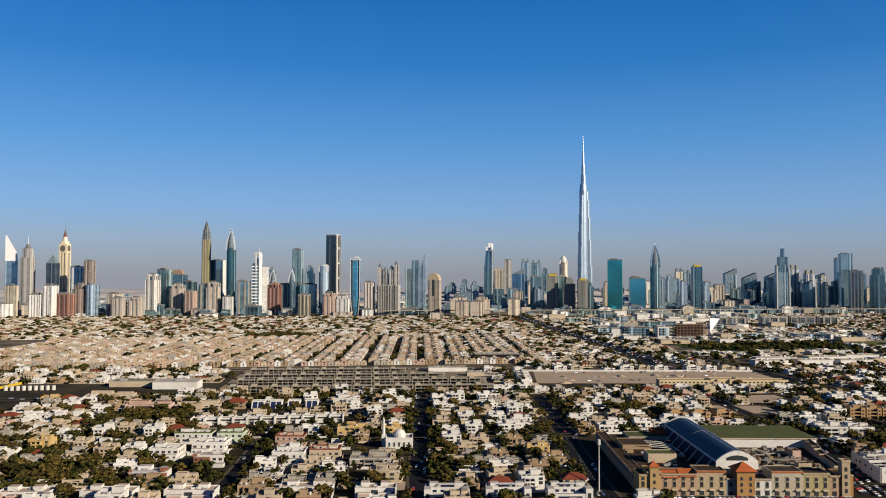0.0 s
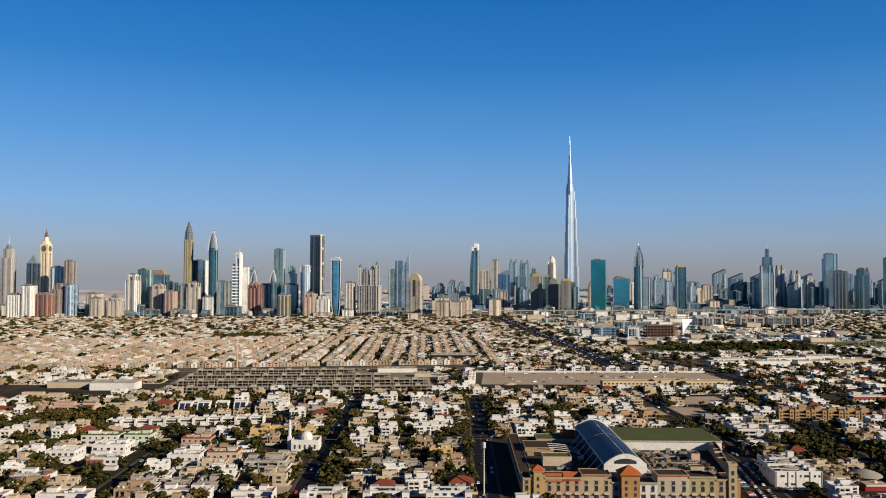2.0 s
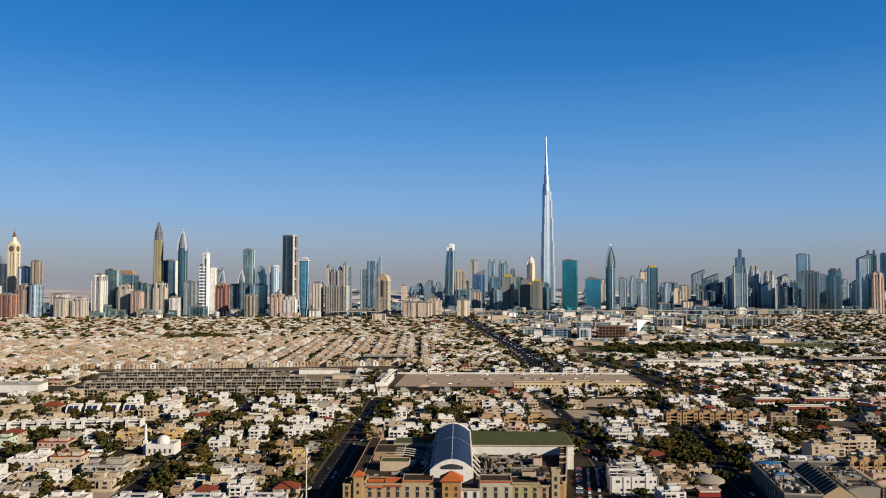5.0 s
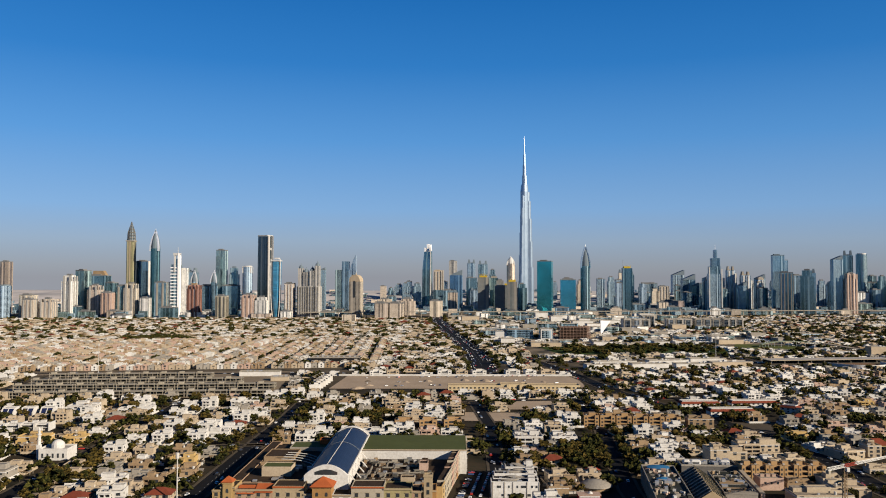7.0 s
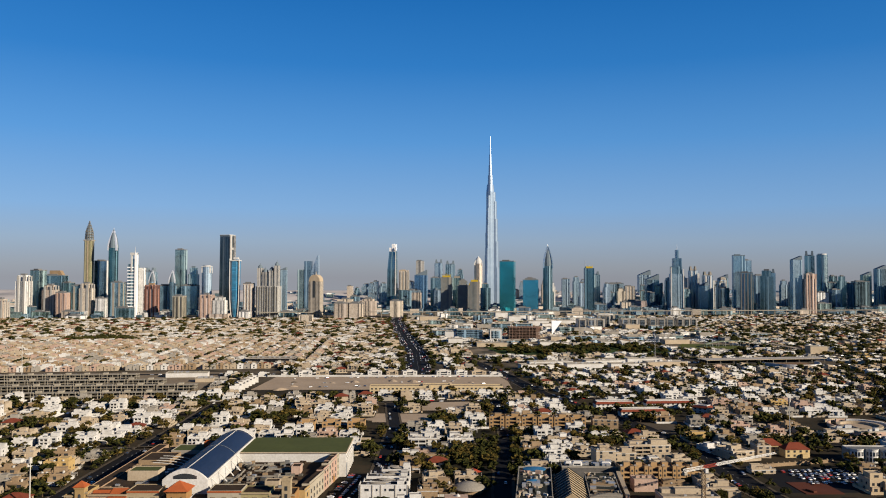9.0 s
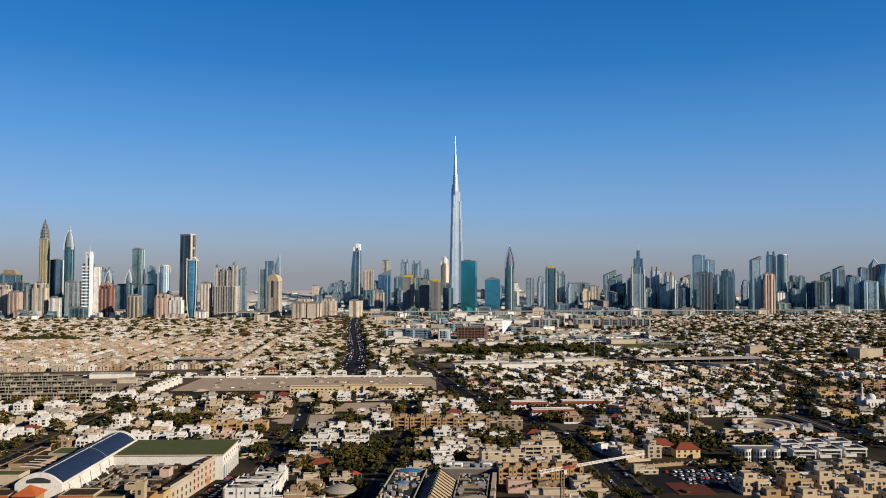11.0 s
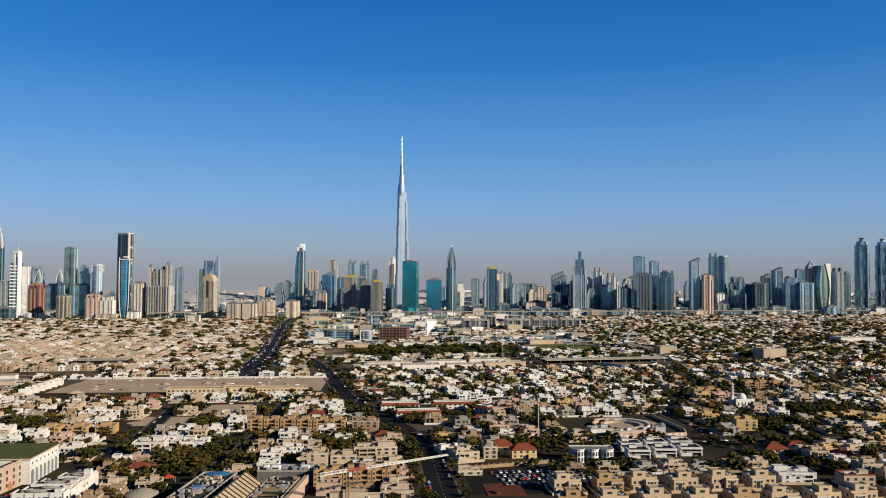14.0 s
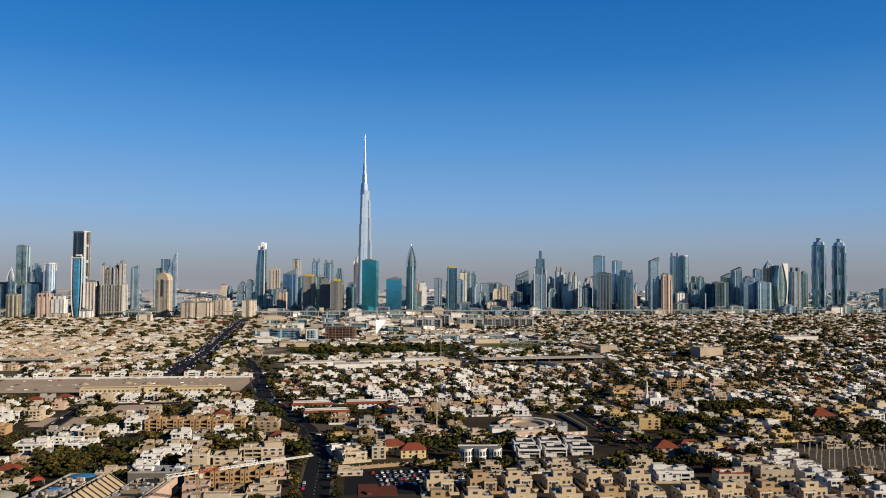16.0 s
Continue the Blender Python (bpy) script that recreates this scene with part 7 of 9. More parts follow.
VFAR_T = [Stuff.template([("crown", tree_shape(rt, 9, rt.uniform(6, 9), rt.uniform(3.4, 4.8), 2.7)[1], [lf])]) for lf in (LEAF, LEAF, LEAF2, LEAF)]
for pts, w in ROADS:
    for (ax, ay), (bx, by) in zip(pts, pts[1:]):
        q = math.hypot(bx - ax, by - ay)
        for k in range(int(q / 9)):
            for sd in (-1, 1):
                if rt.random() < (0.36 if ay < 1150 else 0.16):
                    s, o = (k + rt.random()) * 9 / q, sd * (w / 2 + rt.uniform(0.5, 3))
                    TREE_SPOTS.append((ax + s * (bx - ax) - o * (by - ay) / q, ay + s * (by - ay) + o * (bx - ax) / q, rt.random()))


def tree_fits(x, y):
    if road_gap(x, y) < 0.2:
        return False
    for kx, ky, hx, hy, c, s in KEEP + (BUILT if y < 1000 else []):
        dx, dy = x - kx, y - ky
        if abs(c * dx + s * dy) < hx + 1 and abs(c * dy - s * dx) < hy + 1:
            return False
    return True


spots = sorted(s for s in ((y - 0.06 * x, x, y, q) for x, y, q in TREE_SPOTS) if in_view_wedge(s[1], s[2]) and tree_fits(s[1], s[2]))
roots = {}
near_trees, far_trees = 0, Stuff()
for _, x, y, q in spots:
    s = (0.75 if near_trees < 150 else 0.85) + 0.85 * q * q + 0.2 * q
    if near_trees < 150:
        near_trees += 1
        palm = q > 0.94
        s = 0.85 if palm else s
        k = int(q * 1000) % (2 if palm else 7)
        m = pose(x, y, 0, 0, 0, 360 * q * 7) @ Matrix.Diagonal((s * 0.95, s, s * (0.8 + 0.35 * ((q * 37) % 1)), 1))
        if (palm, k) not in roots:
            t, c = (SHAPE_P if palm else SHAPE_T)[k]
            ob = thing("palm" if palm else "tree", x, y, 0, "date palm with drooping fronds among villas" if palm else "dusty olive-green tree with a ragged crown", "tree", "garden trees")
            part("trunk", t, BARK, ob)
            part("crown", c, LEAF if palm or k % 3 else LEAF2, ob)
            ob.matrix_basis = m
            roots[palm, k] = ob
        else:
            copy_thing(roots[palm, k], m)
    elif y < 1250:
        far_trees.put(FAR_T[int(q * 100) % 3], x, y, 360 * q, (0.96 * s, 0.96 * s, 0.85 * s))
    else:
        far_trees.put(VFAR_T[int(q * 100) % 4], x, y, 360 * q, (1.08 * s, 1.08 * s, 0.76 * s))
far_trees.finish("garden_trees_far_off", "olive-green garden trees between the villas", "trees")


# ---- the shopping mall ----
MALL_TILE = surface("orange_red_tile", (0.56, 0.15, 0.05), (0.36, 0.09, 0.035), 0.8, 1.6, 0.2)


def mall():
    root = thing("shopping_mall", 187, 496, -8.5, "ochre Italianate mall with glazed barrel vault and red turrets", "mall")
    wallm = [PAL["tan"], surface("brown_roof_felt", (0.085, 0.058, 0.038), (0.03, 0.022, 0.016), 0.9, 0.4, 0.06)]
    yel = surface("yellow_stucco", (0.549, 0.383, 0.179), (0.370, 0.249, 0.108))
    tur = surface("orange_brown_stucco", (0.472, 0.268, 0.108), (0.307, 0.166, 0.071))
    ros = surface("rose_stucco", (0.511, 0.351, 0.236), (0.344, 0.230, 0.147))
    # blue-grey: recess shade put into the colour of the narrow front bay
    slate = surface("stucco_and_recess_shade", (0.22, 0.25, 0.29), (0.15, 0.17, 0.2))
    lime = surface("straw_stucco", (0.459, 0.396, 0.211), (0.307, 0.262, 0.128))
    white = surface("chalk_stucco", (0.549, 0.486, 0.383), (0.383, 0.332, 0.255))
    pale = surface("pale_stucco", (0.511, 0.408, 0.268), (0.344, 0.262, 0.166))

    def window(x, y, z, w, h, mats=PANE, side=False, arch=False):
        b = Build().box(x, y, z, 0.2 if side else w, w if side else 0.2, h, 0, floor=True)
        if arch:
            b.rod((x, y + 0.1, z + h), (x, y - 0.1, z + h), w / 2, 0, 12)
        p = part("window", b, mats, root)
        fb = Build()
        if side:
            fb.box(x, y, z - 0.35, 0.5, w + 0.5, 0.3, 0, floor=True)
        else:
            fb.box(x, y - 0.05, z - 0.35, w + 0.5, 0.5, 0.3, 0, floor=True)
            fb.box(x, y - 0.05, z + h + (w / 2 if arch else 0), w + 0.6, 0.45, 0.3, 0, floor=True)
        part("sill", fb, pale, p)

    # front range
    for u0, u1, h, mt, name in ((4, 9, 13, yel, "front_bay"), (9, 18, 15, yel, "front_bay"), (18, 41, 13.5, ros, "front_bay"), (41, 60, 15.5, pale, "front_bay"), (60, 65.7, 11, slate, "front_bay"), (77.3, 89, 10.5, PAL["white"], "front_bay"),
                                (89, 109, 15.5, white, "front_bay"), (109, 126, 14.5, lime, "front_bay"), (126, 132, 13, ros, "front_bay"), (132, 141, 13.5, tur, "front_bay")):
        f = Build()
        f.box((u0 + u1) / 2, 8, 0, u1 - u0 - 0.02, 16, h, 0, 1)
        f.parapet((u0 + u1) / 2, 8, h, u1 - u0 - 0.02, 16, 0.45, 0.5)
        part(name, f, [mt, wallm[1]], root)
        part("cornice", Build().box((u0 + u1) / 2, -0.25, h - 0.5, u1 - u0 + 0.3, 0.7, 0.8, 0, floor=True), MALL_TILE if u0 in (41, 89) else pale, root)
        n = max(1, int((u1 - u0) / 5.2))
        for s, (zz, hh) in enumerate(((0.4, 3.0), (5.4, 2.6), (9.6, 2.4))):
            for i in range(n):
                if zz + hh < h - 0.6:
                    window(u0 + (u1 - u0) * (i + 0.5) / n, -0.06, zz, 2.8 if s == 0 else 2.0, hh, arch=s == 1)
        if u1 - u0 > 15:
            for i in range(n):
                aw = Build()
                ax = u0 + (u1 - u0) * (i + 0.5) / n
                aw.v += [(ax - 1.6, -0.1, 4.4), (ax + 1.6, -0.1, 4.4), (ax + 1.6, -1.5, 3.6), (ax - 1.6, -1.5, 3.6), (ax - 1.6, -0.1, 4.3), (ax + 1.6, -0.1, 4.3), (ax + 1.6, -1.5, 3.5), (ax - 1.6, -1.5, 3.5)]
                for q in ((3, 2, 1, 0), (4, 5, 6, 7), (0, 4, 7, 3), (2, 6, 5, 1), (3, 7, 6, 2)):
                    aw.face(q, 0, [(0, 0)] * 4)
                part("awning", aw, PAL["cream"], root)
    # red lean-to roofs on the first bays
    for u0, u1, z, run in ((19, 30, 12.2, 7), (30, 41, 13.0, 8)):
        b = Build()
        b.v += [(u0, -0.9, z - 0.6), (u1, -0.9, z - 0.6), (u1, run, z + 2.6), (u0, run, z + 2.6), (u0, -0.9, z - 0.9), (u1, -0.9, z - 0.9), (u1, run, z - 0.9), (u0, run, z - 0.9)]
        for q in ((0, 1, 2, 3), (0, 4, 5, 1), (1, 5, 6, 2), (2, 6, 7, 3), (3, 7, 4, 0)):
            b.face(q, 0, [(0, 0)] * 4)
        part("tiled_roof", b, MALL_TILE, root)

    def turret(u, v, w, h, roof, mt, name="turret"):
        t = Build()
        t.box(u, v, 0, w, w, h, 0)
        t.box(u, v, h - 1.0, w + 0.9, w + 0.9, 0.7, 0, floor=True)
        tp = part(name, t, mt, root)
        r = Build()
        r.box(u, v, h, w + 1.2 + 0.18 * w, w + 1.2 + 0.18 * w, roof, 0, top=(0.02, 0.02), floor=True)
        part("hip_roof", r, MALL_TILE, tp, "red tiled pyramid roof")
        for s in range(3):
            zz = 3 + s * (h - 5) / 3
            for i in range(max(1, int(w / 4))):
                ux = u - w / 2 + w * (i + 0.5) / max(1, int(w / 4))
                part("arched_opening", Build().rod((ux, v - w / 2 - 0.06, zz + 1.6), (ux, v - w / 2 - 0.12, zz + 1.6), 0.8, 0, 10).box(ux, v - w / 2 - 0.06, zz, 1.6, 0.14, 1.6, 0), PANE, tp)

    turret(13.5, 1.5, 5.5, 18.5, 3.2, yel)
    turret(71.5, 2.5, 11.5, 16.5, 5.0, tur)
    t = Build()
    t.box(136, 1.5, 0, 5.2, 5.2, 22, 0)
    t.parapet(136, 1.5, 22, 5.8, 5.8, 1.6, 0.7)
    tp = part("clock_turret", t, pale, root)
    for s in range(4):
        part("arched_opening", Build().box(136, -1.2, 2.5 + 4.6 * s, 1.6, 0.2, 2.6, 0, floor=True), PANE, tp)
    # wings and lower roofs
    w1 = Build()
    w1.box(8, 90, 0, 8, 146, 9.3, 0, 1)
    w1.parapet(8, 90, 9.3, 8, 146, 0.4, 0.3)
    part("side_wing", w1, [ros, wallm[1]], root)
    for k in range(22):
        for zz in (6.0,):
            window(3.94, 20 + 6.4 * k, zz, 2.0, 2.2, side=True)
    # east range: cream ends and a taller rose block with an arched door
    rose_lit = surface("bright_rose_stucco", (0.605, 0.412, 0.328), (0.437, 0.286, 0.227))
    def outer(v):
        return 144.5 + 0.142 * (v - 16)

    lean = -8.1
    for v0, v1, h, mt in ((16, 26, 12, yel), (26, 58, 13.5, white), (58, 70, 14.5, rose_lit), (70, 76, 16, white), (76, 91, 16.5, rose_lit), (91, 96.9, 16.8, white)):
        v1 -= 0.02
        w2 = Build()
        w2.loft([(z, [(outer(v0) - 5, v0), (outer(v0), v0), (outer(v1), v1), (outer(v1) - 5, v1)]) for z in (0, h)], 0, 1)
        w2.loft([(z, [(outer(v0) - 0.4, v0), (outer(v0) + 0.1, v0), (outer(v1) + 0.1, v1), (outer(v1) - 0.4, v1)]) for z in (h + 0.004, h + 0.8)], 0)
        part("east_range", w2, [mt, wallm[1]], root)
        cn = Build()
        cn.loft([(z, [(outer(v0), v0 + 0.05), (outer(v0) + 0.6, v0 + 0.05), (outer(v1) + 0.6, v1 - 0.05), (outer(v1), v1 - 0.05)]) for z in (h - 1.0, h - 0.5)], 0, floor=True)
        part("cornice", cn, white, root)
        nn = max(1, int((v1 - v0) / 5.5))
        for k in range(nn):
            vm = v0 + (v1 - v0) * (k + 0.5) / nn
            for zz in (2.6, 7.0, 11.4):
                if zz + 2.4 < h:
                    wn = part("window", Build().box(outer(vm) + 0.06, vm, zz, 0.2, 1.7, 2.3, 0, yaw=lean, floor=True), PANE, root)
                    part("sill", Build().box(outer(vm) + 0.1, vm, zz - 0.35, 0.5, 2.2, 0.3, 0, yaw=lean, floor=True), pale, wn)
    ue = outer(83.5)
    part("arched_door", Build().rod((ue - 0.1, 83.5, 3.6), (ue + 0.15, 83.5, 3.6), 2.2, 0, 16).box(ue + 0.1, 83.5, 0, 0.3, 4.4, 3.6, 0, yaw=lean), tur, root)
    low = Build()
    low.box(34, 84, 0, 43.9, 135.9, 9, 0, 1)
    low.loft([(z, [(87, 16.05), (outer(16) - 5.02, 16.05), (outer(96.9) - 5.02, 96.9), (87, 96.9)]) for z in (0, 10.5)], 0, 1)
    part("low_roof", low, wallm, root)
    # blocks standing on the low roof
    for u, v, w, d, z, h, mt in ((32, 58, 20, 14, 9, 6, PAL["cream"]), (24, 108, 22, 26, 9, 3, PAL["tan"]), (45, 140, 40, 22, 9, 2.5, PAL["grey"]), (122, 30, 9, 7, 10.5, 4, PAL["cream"]), (131, 66, 6, 10, 10.5, 5, PAL["pink"]), (52, 146, 12, 8, 9, 6, MALL_TILE)):
        b = Build()
        b.box(u, v, z, w, d, h, 0, 1)
        b.parapet(u, v, z + h, w, d, 0.5, 0.4)
        part("roof_block", b, [mt, GREENROOF if u in (32, 45) else wallm[1]], root)
    rr = random.Random(3)
    for k in range(104):
        u, v = rr.uniform(88, 138), rr.uniform(20, 94)
        if 116 < u < 128 and v < 36 or u > 126 and 58 < v < 74:
            continue
        b = Build().box(u, v, 10.5, rr.uniform(1.0, 4.5), rr.uniform(1.0, 3.5), rr.uniform(0.8, 2.6), 0, yaw=rr.uniform(-20, 20))
        part("air_handler", b, (CONC, PAL["tan"], BRONZE, CAP, wallm[1], METAL)[k % 6], root)
    for k in range(22):
        u, v = rr.uniform(92, 130), rr.uniform(22, 90)
        b = Build()
        L = rr.uniform(8, 22)
        if k % 2:
            b.box(u, min(80, v), 11.4, 0.8, L, 0.8, 0, floor=True)
        else:
            b.box(min(120, u), v, 11.4, L, 0.8, 0.8, 0, floor=True)
        b.box(u if k % 2 else min(120, u), min(80, v) if k % 2 else v, 10.5, 0.6, 0.6, 1, 0)
        part("duct", b, CONC, root)
    for k in range(4):
        tb = Build()
        for i in range(8):
            a0, a1 = math.pi * i / 16, math.pi * (i + 1) / 16
            tb.rod((30 + 24 * math.sin(a0), 76 + 7 * k, 9 + 6 * math.cos(a0)), (30 + 24 * math.sin(a1), 76 + 7 * k, 9 + 6 * math.cos(a1)), 0.25, 0, 5)
        part("roof_truss", tb, PAL["white"], root, "white curved steel truss")
    for k in range(16):
        b = Build().box(rr.uniform(14, 54), rr.uniform(22, 48) if k % 2 else rr.uniform(66, 92), 9, rr.uniform(1.5, 5), rr.uniform(1.5, 3.5), rr.uniform(1, 2.4), 0)
        part("air_handler", b, METAL if k % 3 else PAL["tan"], root)
    # green-roofed hall
    hb = Build()
    hb.box(121, 121.5, 0, 80, 49, 17.2, 0, 1)
    part("hall", hb, [PAL["white"], PAVE], root)
    rf = Build()
    rf.v += [(x, y, z) for z, zb in ((17.4, 18.2), (17.0, 17.0)) for x, y, z in ((81, 96.5, z), (161, 96.5, z), (161, 146.5, zb), (81, 146.5, zb))]
    for q in ((0, 1, 2, 3), (0, 4, 5, 1), (1, 5, 6, 2), (2, 6, 7, 3), (3, 7, 4, 0)):
        rf.face(q, 0, [rf.v[i][:2] for i in q])
    part("green_roof", rf, GREENROOF, root, "flat green roof with a pale edge")
    rim = Build()
    rim.parapet(121, 121.5, 16.9, 81, 50.6, 0.8, 0.5)
    part("roof_edge", rim, PAL["cream"], root)
    for k in range(7):
        vk = 101 + 6.6 * k
        window(161.05, vk, 13.2, 1.3, 1.3, side=True)
        part("arcade_arch", Build().rod((161.02, vk, 7.6), (161.12, vk, 7.6), 2.1, 0, 14).box(161.07, vk, 0.3, 0.12, 4.2, 7.3, 0), slate, root)
        part("arcade_pier", Build().box(161.3, vk + 3.3, 0, 0.7, 1.2, 11.0, 0), PAL["white"], root)
    part("string_course", Build().box(161.3, 121.5, 11.0, 0.7, 48.8, 0.7, 0, floor=True), PAL["white"], root)
    # glazed barrel vault
    n, uc, rw, z0, rise = 22, 71.5, 13.2, 18.4, 6.6
    arc = [(uc - rw + 2 * rw * i / n, z0 + rise * (1 - (2 * i / n - 1) ** 2)) for i in range(n + 1)]
    vb = Build()
    vs = [16, 30, 44, 58, 72, 86, 100, 114, 128, 142]
    for j in range(len(vs) - 1):
        for i in range(n):
            k = len(vb.v)
            vb.v += [(arc[i][0], vs[j], arc[i][1]), (arc[i + 1][0], vs[j], arc[i + 1][1]), (arc[i + 1][0], vs[j + 1], arc[i + 1][1]), (arc[i][0], vs[j + 1], arc[i][1])]
            vb.face((k, k + 1, k + 2, k + 3), 0, [(2.2 * i, vs[j]), (2.2 * (i + 1), vs[j]), (2.2 * (i + 1), vs[j + 1]), (2.2 * i, vs[j + 1])])
    part("glazed_vault", vb, GLASS_ROOF, root, "dark blue glazed barrel vault")
    part("ridge_bar", Build().rod((uc, 16, z0 + rise + 0.1), (uc, 142, z0 + rise + 0.1), 0.22, 0, 5), PAL["white"], root)
    for j in (0, 5, 9):
        rb = Build()
        for i in range(n):
            rb.rod((arc[i][0], vs[j], arc[i][1] + 0.1), (arc[i + 1][0], vs[j], arc[i + 1][1] + 0.1), 0.2 if j == 5 else 0.35, 0, 4)
        part("vault_rib", rb, slate if j == 5 else PAL["white"], root)
    for sd in (-1, 1):
        part("vault_side", Build().box(uc + sd * (rw - 0.4), 79, 8.9, 0.7, 126, z0 - 8.9, 0), GLASS_ROOF if sd < 0 else PAL["white"], root)
    for i in (0, 22):
        part("vault_rail", Build().rod((arc[i][0], 16, arc[i][1] + 0.15), (arc[i][0], 142, arc[i][1] + 0.15), 0.75, 0, 6), PAL["white"], root)
    for vv, name in ((14, "front_gable"), (143, "rear_gable")):
        gb2 = Build()
        outer = [(uc + (p[0] - uc) * 1.05, p[1] + 0.8) for p in arc]
        pts = [(outer[0][0], 8.8)] + outer + [(outer[-1][0], 8.8)]
        m = len(pts)
        for off in (-1, 1):
            gb2.v += [(p[0], vv + off, p[1]) for p in pts]
        gb2.face(range(m - 1, -1, -1), 0, [(0, 0)] * m)
        gb2.face(range(m, 2 * m), 0, [(0, 0)] * m)
        for i in range(m):
            j = (i + 1) % m
            gb2.face((i, j, m + j, m + i), 0, [(0, 0)] * 4)
        part(name, gb2, PAL["white"], root)
    op = Build()
    seg = [(uc - 7.2 + 14.4 * i / 14, 21.3 + 1.7 * (1 - (i / 7 - 1) ** 2)) for i in range(15)]
    seg = [(seg[0][0], 19.6)] + seg + [(seg[-1][0], 19.6)]
    op.v += [(p[0], 12.9, p[1]) for p in seg]
    op.v += [(p[0], 13.05, p[1]) for p in seg]
    m = len(seg)
    op.face(range(m - 1, -1, -1), 0, [(0, 0)] * m)
    for i in range(m):
        op.face((i, (i + 1) % m, m + (i + 1) % m, m + i), 0, [(0, 0)] * 4)
    part("gable_window", op, PANE, root)
    # buttress frames beside the vault
    for k in range(7):
        for sd in (-1, 1):
            part("buttress", Build().rod((uc + sd * 13.2, 24 + 16 * k, 17.5), (uc + sd * 20.5, 24 + 16 * k, 9.3), 0.4, 0, 5), PAL["white"], root)


mall()


# ---- cars ----
def car_parts(rng, col):
    L, W = rng.uniform(4.2, 4.9), 1.85
    body = Build()
    body.loft([(0.35, rect(L, W)), (0.75, rect(L + 0.05, W + 0.04)), (0.95, rect(L - 0.15, W - 0.1))], 0, floor=True)
    cab = Build()
    cab.loft([(0.94, rect(L * 0.6, W - 0.15, -0.15)), (1.42, rect(L * 0.42, W - 0.4, -0.2))], 0, 1)
    wheels = [Build().rod((sx * L * 0.31, sy * (W / 2 - 0.2), 0.33), (sx * L * 0.31, sy * (W / 2 + 0.01), 0.33), 0.33, 0, 10) for sx in (-1, 1) for sy in (-1, 1)]
    return body, cab, wheels


CAR_COL = {"white": surface("white_car_paint", (0.75, 0.75, 0.75), (0.6, 0.6, 0.6), 0.25), "silver": surface("silver_car_paint", (0.42, 0.43, 0.45), (0.3, 0.3, 0.32), 0.3, metal=0.4),
           "black": surface("black_car_paint", (0.02, 0.02, 0.022), (0.012, 0.012, 0.014), 0.2), "red": surface("red_car_paint", (0.42, 0.03, 0.02), (0.28, 0.02, 0.015), 0.25), "blue": surface("blue_car_paint", (0.04, 0.08, 0.2), (0.03, 0.05, 0.13), 0.25)}
RUBBER = surface("tyre_rubber", (0.02, 0.02, 0.02), (0.012, 0.012, 0.012), 0.9)
rc = random.Random(8)
car_root, car_far = {}, {}
for col, mt in CAR_COL.items():
    body, cab, wheels = car_parts(rc, col)
    car_far[col] = Stuff.template([("body", body, [mt]), ("cabin", cab, [PANE, mt])])
    car_root[col] = (body, cab, wheels, mt)
made_car = {}


def near_car(col, x, y, yaw, z=0.1):
    if col not in made_car:
        body, cab, wheels, mt = car_root[col]
        ob = thing("car", x, y, yaw, f"{col} saloon car parked in the open", "car", "cars")
        part("body", body, mt, ob)
        part("cabin", cab, [PANE, mt], ob, "dark glazed cabin")
        for w in wheels:
            part("wheel", w, RUBBER, ob)
        ob.location.z = z
        made_car[col] = ob
    else:
        copy_thing(made_car[col], pose(x, y, z, 0, 0, yaw))


COLS = ("white", "white", "silver", "black", "white", "red", "blue", "silver")
c8, s8 = math.cos(radians(-8.5)), math.sin(radians(-8.5))
cars_far = Stuff()
for pts, w in ROADS:
    for (ax, ay), (bx, by) in zip(pts, pts[1:]):
        q = math.hypot(bx - ax, by - ay)
        yaw = math.degrees(math.atan2(by - ay, bx - ax))
        big = w > 40
        for k in range(int(q / (7 if big else 10))):
            for lane in ((-19, -15, -11, -7, 7, 11, 15, 19) if big else (-w / 2 + 4.3, w / 2 - 4.3, -1.8, 1.8)):
                if rc.random() < (0.20 if big else 0.17 if abs(lane) > 2.5 else 0.05):
                    s = (k + rc.random()) * (7 if big else 10) / q
                    if s > 0.98:
                        continue
                    x, y = ax + s * (bx - ax) - lane * math.sin(radians(yaw)), ay + s * (by - ay) + lane * math.cos(radians(yaw))
                    if in_view_wedge(x, y):
                        cars_far.put(car_far[rc.choice(COLS)], x, y, yaw + (180 if lane > 0 else 0), z=0.1)
for k in range(46):
    if rc.random() < 0.9:
        u = 8 + 2.85 * k
        cars_far.put(car_far[rc.choice(COLS)], 187 + c8 * u + s8 * 5.5, 496 + s8 * u - c8 * 5.5, 81.5 + rc.uniform(-2, 2), z=0.03)
for k in range(13):
    cars_far.put(car_far["white" if k % 4 else "silver"], 368 + 2.8 * k, 497 - 0.42 * k, 81 + rc.uniform(-3, 3), z=0.03)
for k in range(58):
    u, v = (151, 157.5, 164)[k % 3] + 0.142 * (2 + 5.1 * (k // 3)), 2 + 5.1 * (k // 3)
    if rc.random() < 0.75:
        cars_far.put(car_far[rc.choice(COLS)], 187 + c8 * u - s8 * v, 496 + s8 * u + c8 * v, 73.5 + rc.uniform(-4, 4) + (90 if k % 3 == 0 else 0), z=0.03)
for k in range(18):
    cars_far.put(car_far[rc.choice(COLS)], 430 + 3.4 * (k % 9) + rc.uniform(-0.5, 0.5), 455 + 16 * (k // 9) + rc.uniform(-1, 1), 80 + rc.uniform(-4, 4), z=0.06)
